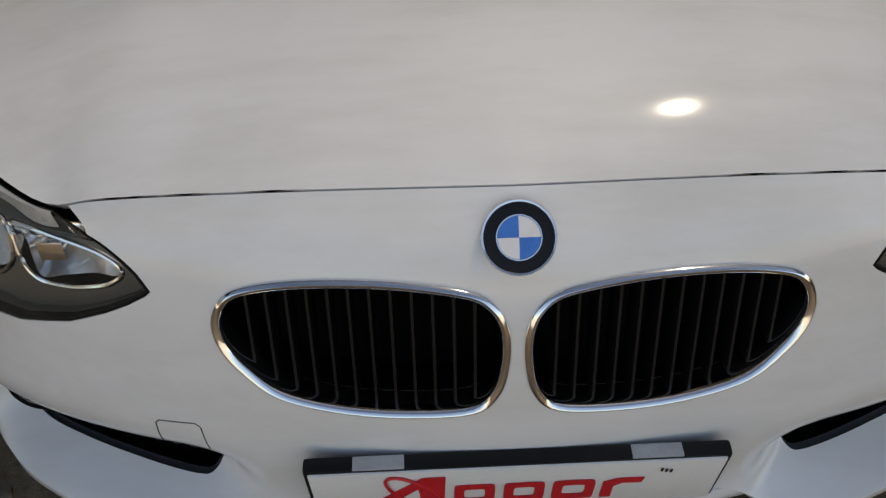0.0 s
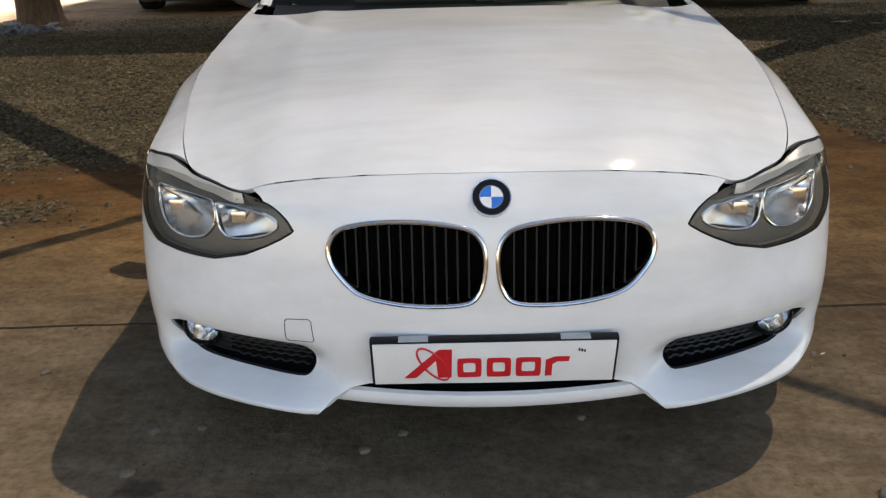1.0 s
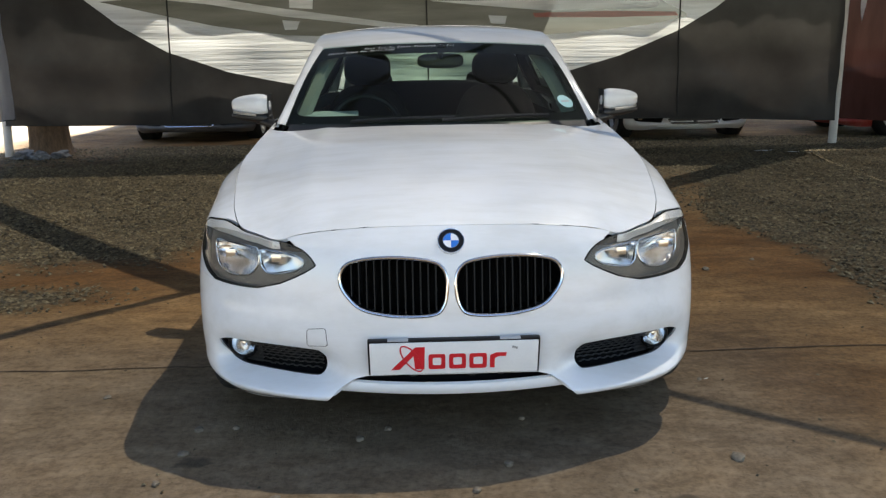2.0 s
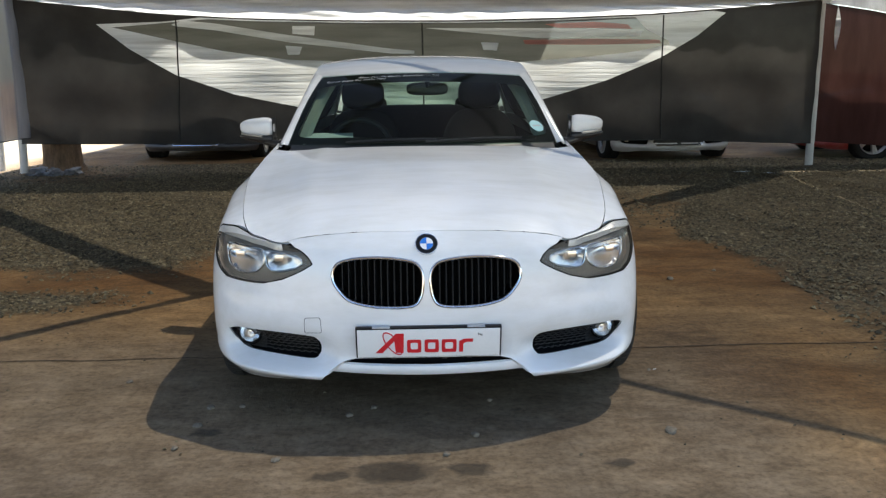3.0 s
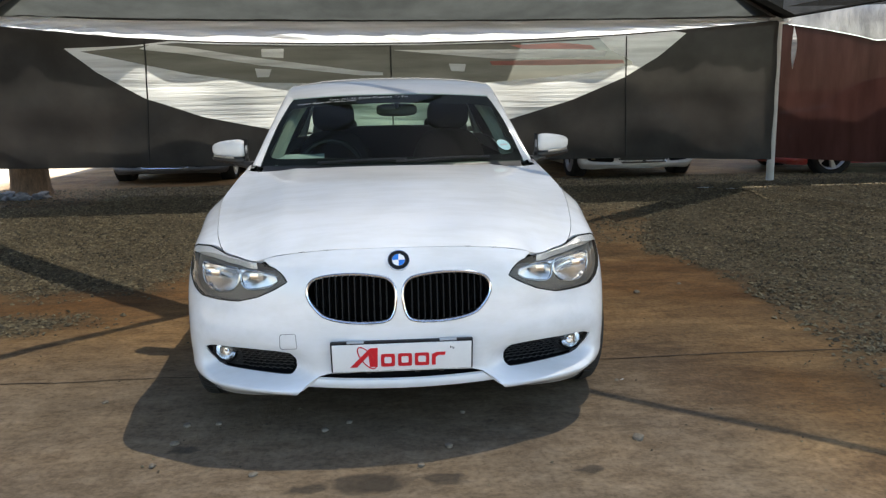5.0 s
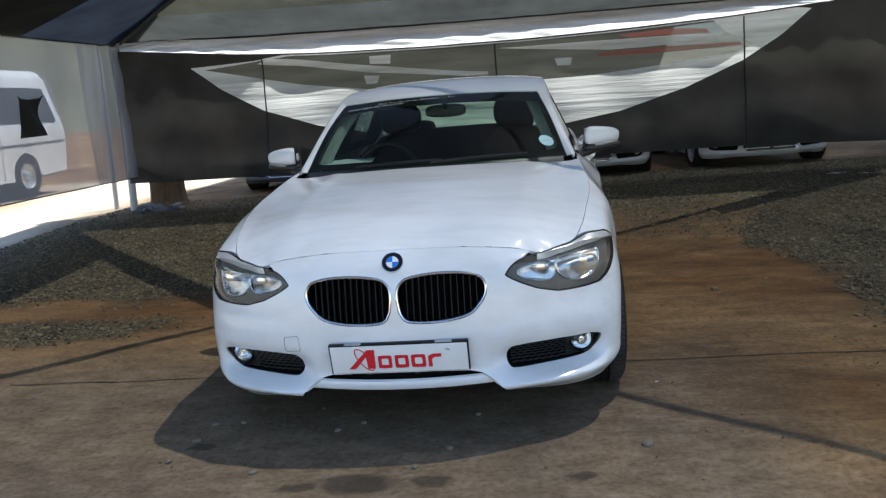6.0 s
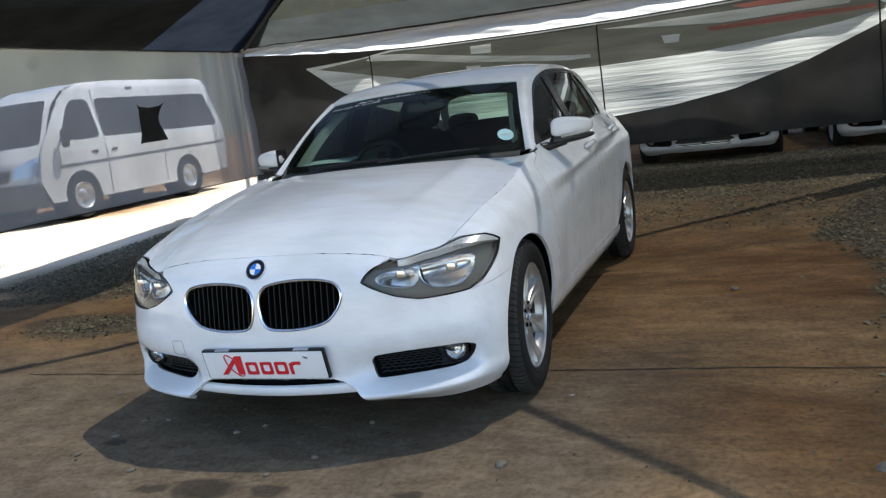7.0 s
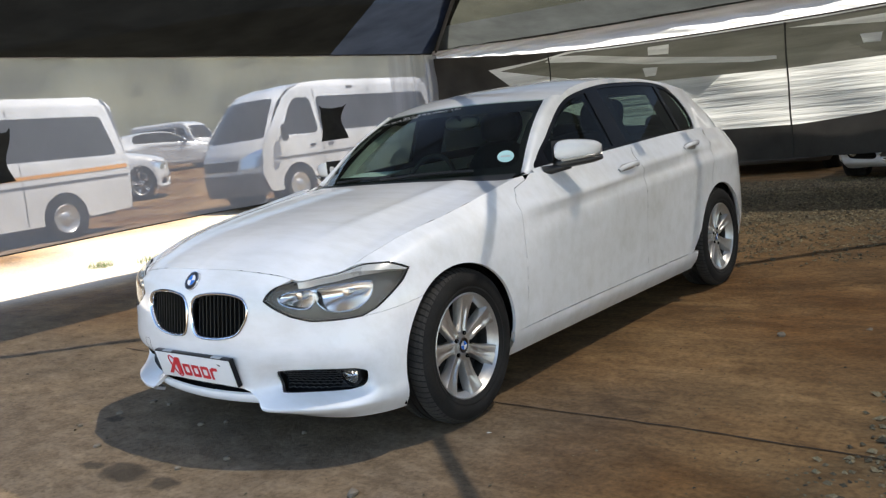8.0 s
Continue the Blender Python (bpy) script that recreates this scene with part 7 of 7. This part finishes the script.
srng = random.Random(8)
STONES = [(0.87, 0.02, 0.022), (0.05, -0.13, 0.013), (-0.22, 0.29, 0.013), (-0.11, 0.70, 0.011), (-0.53, -0.15, 0.017), (-0.86, 0.32, 0.018), (-0.90, -0.04, 0.012), (-0.74, 0.33, 0.012), (-0.31, 0.22, 0.014), (-0.87, 0.14, 0.017), (-1.28, 0.63, 0.013), (0.24, 0.35, 0.012), (0.16, 0.02, 0.015), (0.965, 0.66, 0.009), (2.02, 0.10, 0.026), (1.55, 2.3, 0.02), (1.9, 2.5, 0.014)]
for x, y, r in STONES:
    ob = part("stone", stone_mesh(srng, r), M_PEBBLE)
    ob.location = (x, y, r * 0.25 + float(ground_z(np.array([x]), np.array([y]))[0]))
    tagged(ob, "small pale grey stone lying on the earth", "stone", "loose stones")


def scatter(name, count, share, size, material, seed, label, x_range, y_range, flat=0.6):
    """Loose chippings, each a small uneven lump."""
    rng = np.random.default_rng(seed)
    base = np.array([(1, 0, 0), (-1, 0, 0), (0, 1, 0), (0, -1, 0), (0, 0, 1), (0, 0, -0.4)], float)
    tri = np.array([(0, 2, 4), (2, 1, 4), (1, 3, 4), (3, 0, 4), (2, 0, 5), (1, 2, 5), (3, 1, 5), (0, 3, 5)])
    x, y = rng.uniform(*x_range, count), rng.uniform(*y_range, count)
    keep = share(x, y) > rng.random(count)
    x, y = x[keep], y[keep]
    n = len(x)
    s = rng.uniform(*size, n) * (0.6 + 0.8 * rng.random(n) ** 3)
    v = base[None] * (0.7 + 0.6 * rng.random((n, 6, 1))) * s[:, None, None]
    v[:, :, 2] *= flat
    a = rng.uniform(0, math.tau, n)
    c, q = np.cos(a)[:, None], np.sin(a)[:, None]
    vx, vy = v[:, :, 0] * c - v[:, :, 1] * q, v[:, :, 0] * q + v[:, :, 1] * c
    tilt = rng.normal(0, 0.35, (n, 1))
    vz = v[:, :, 2] + vx * tilt
    z = ground_z(x, y)
    pts = np.stack([vx + x[:, None], vy + y[:, None], vz + (z + s * flat * 0.25)[:, None]], 2).reshape(-1, 3)
    faces = (tri[None] + 6 * np.arange(n)[:, None, None]).reshape(-1, 3)
    me = bpy.data.meshes.new(name)
    me.from_pydata(pts.tolist(), [], faces.tolist())
    me.materials.append(material)
    return tagged(new(name, me), label, "gravel", kind="stuff")


scatter("gravel", 176000, gravel_share, (0.009, 0.019), M_STONE, 1, "grey crushed stone gravel in patches", (-5.2, 6.5), (-1.3, 8.5))
scatter("grit", 7000, lambda x, y: np.where((np.abs(x) < 0.7) & (y > 0.5) & (y < 4), 0.0, 0.22 + 0.6 * (wobble(x, y, 0.9, 9.0) > 0.15)), (0.003, 0.007), M_STONE, 2, "scattered grit on the earth", (-4, 4.5), (-1.4, 4.5))

# ---- stump and rags by the corner pole, scraps of litter ----
base = float(ground_z(np.array([-4.6]), np.array([7.9]))[0])
stump = lathe_part("tree_stump", [(0.30, -0.02), (0.262, 0.03), (0.238, 0.10), (0.228, 0.22), (0.222, 0.40), (0.215, 0.55), (0.19, 0.57), (0.001, 0.565)], pose(-4.57, 7.98, base), M_BARK, None, 40)
for v in stump.data.vertices:
    a = math.atan2(v.co.y - 7.98, v.co.x + 4.57)
    k = 1 + 0.07 * noise.noise(Vector((math.cos(a) * 3, math.sin(a) * 3, v.co.z * 1.5))) + 0.03 * math.sin(17 * a)
    v.co.x, v.co.y = -4.57 + (v.co.x + 4.57) * k, 7.98 + (v.co.y - 7.98) * k
tagged(stump, "brown tree stump with rough bark beside the pole", "stump")
for x, y, r in ((-4.62, 7.42, 0.11), (-4.40, 7.36, 0.10), (-4.24, 7.46, 0.09)):
    bm = bmesh.new()
    bmesh.ops.create_icosphere(bm, subdivisions=4, radius=r)
    for v in bm.verts:
        v.co *= 1 + 0.9 * noise.noise(v.co * 16 + Vector((x * 9, y, 0))) + 0.3 * noise.noise(v.co * 40)
        v.co.z = max(v.co.z * 0.55, -0.02)
    ob = part("crumpled_rag", bm, M_RAG)
    ob.location = (x, y, float(ground_z(np.array([x]), np.array([y]))[0]) + 0.02)
    tagged(ob, "crumpled grey cloth lying by the pole", "cloth", "rags by the pole")
for x, y, w, a in ((3.76, 6.85, 0.22, 10), (3.98, 6.6, 0.12, -20), (0.985, 0.64, 0.02, 30)):
    z = float(ground_z(np.array([x]), np.array([y]))[0])
    rows = [[tuple(pose(x, y, z + 0.012, 0, 0, a) @ Vector((w * (f - 0.5), 0.25 * w * (g - 0.5), 0.02 * w * math.sin(9 * f + 4 * g)))) for g in (0, 0.5, 1)] for f in np.linspace(0, 1, 7)]
    strap_ob = strap("paper_scrap", rows, M_PAPER, None)
    tagged(strap_ob, "pale scrap of litter on the gravel", "litter", "scraps of litter")


def tufts(places):
    rng = np.random.default_rng(3)
    vs, fs = [], []
    for x, y, z, r in places:
        for _ in range(160):
            a, d = rng.uniform(0, math.tau), r * rng.random() ** 0.7
            px, py = x + d * math.cos(a), y + d * math.sin(a)
            h, lean = rng.uniform(0.04, 0.13), rng.normal(0, 0.04, 2)
            b = len(vs)
            w = 0.006
            vs += [(px - w, py, z), (px + w, py, z), (px + lean[0], py + lean[1], z + h)]
            fs.append((b, b + 1, b + 2))
    return tagged(part_data("grass_tufts", vs, fs, M_GRASS), "thin green grass tufts on pale ground", "grass", kind="stuff")


tufts([(-6.25, 3.6, 0.0, 0.22), (-6.6, 3.1, 0.01, 0.16), (-6.4, 4.3, 0.0, 0.15)])


# ---- joint in the hard surface, running across under the car ----
xs = np.arange(-2.2, 2.9, 0.05)
mid_y = 0.925 + 0.03 * smooth(-1.2, 0.4, xs) + 0.030 * smooth(0.6, 1.6, xs) - 0.02 * smooth(1.8, 2.6, xs) + 0.008 * wobble(xs, xs * 0, 2.0, 4.0)
wide = 0.0035 + 0.004 * np.abs(wobble(xs, xs * 0, 5.0, 6.0))
floor_z = ground_z(xs, mid_y) + 0.006 * wobble(xs, mid_y, 2.2, 1.0) + 0.004 * wobble(xs, mid_y, 7.0, 2.0)
rows = [[(float(x), float(y - w), float(z) + 0.003), (float(x), float(y), float(z) + 0.0045), (float(x), float(y + w), float(z) + 0.003)] for x, y, w, z in zip(xs, mid_y, wide, floor_z)]
joint = strap("ground_joint", rows, M_JOINT, None)
tagged(joint, "thin dark joint line across the earth", "ground", kind="structure")
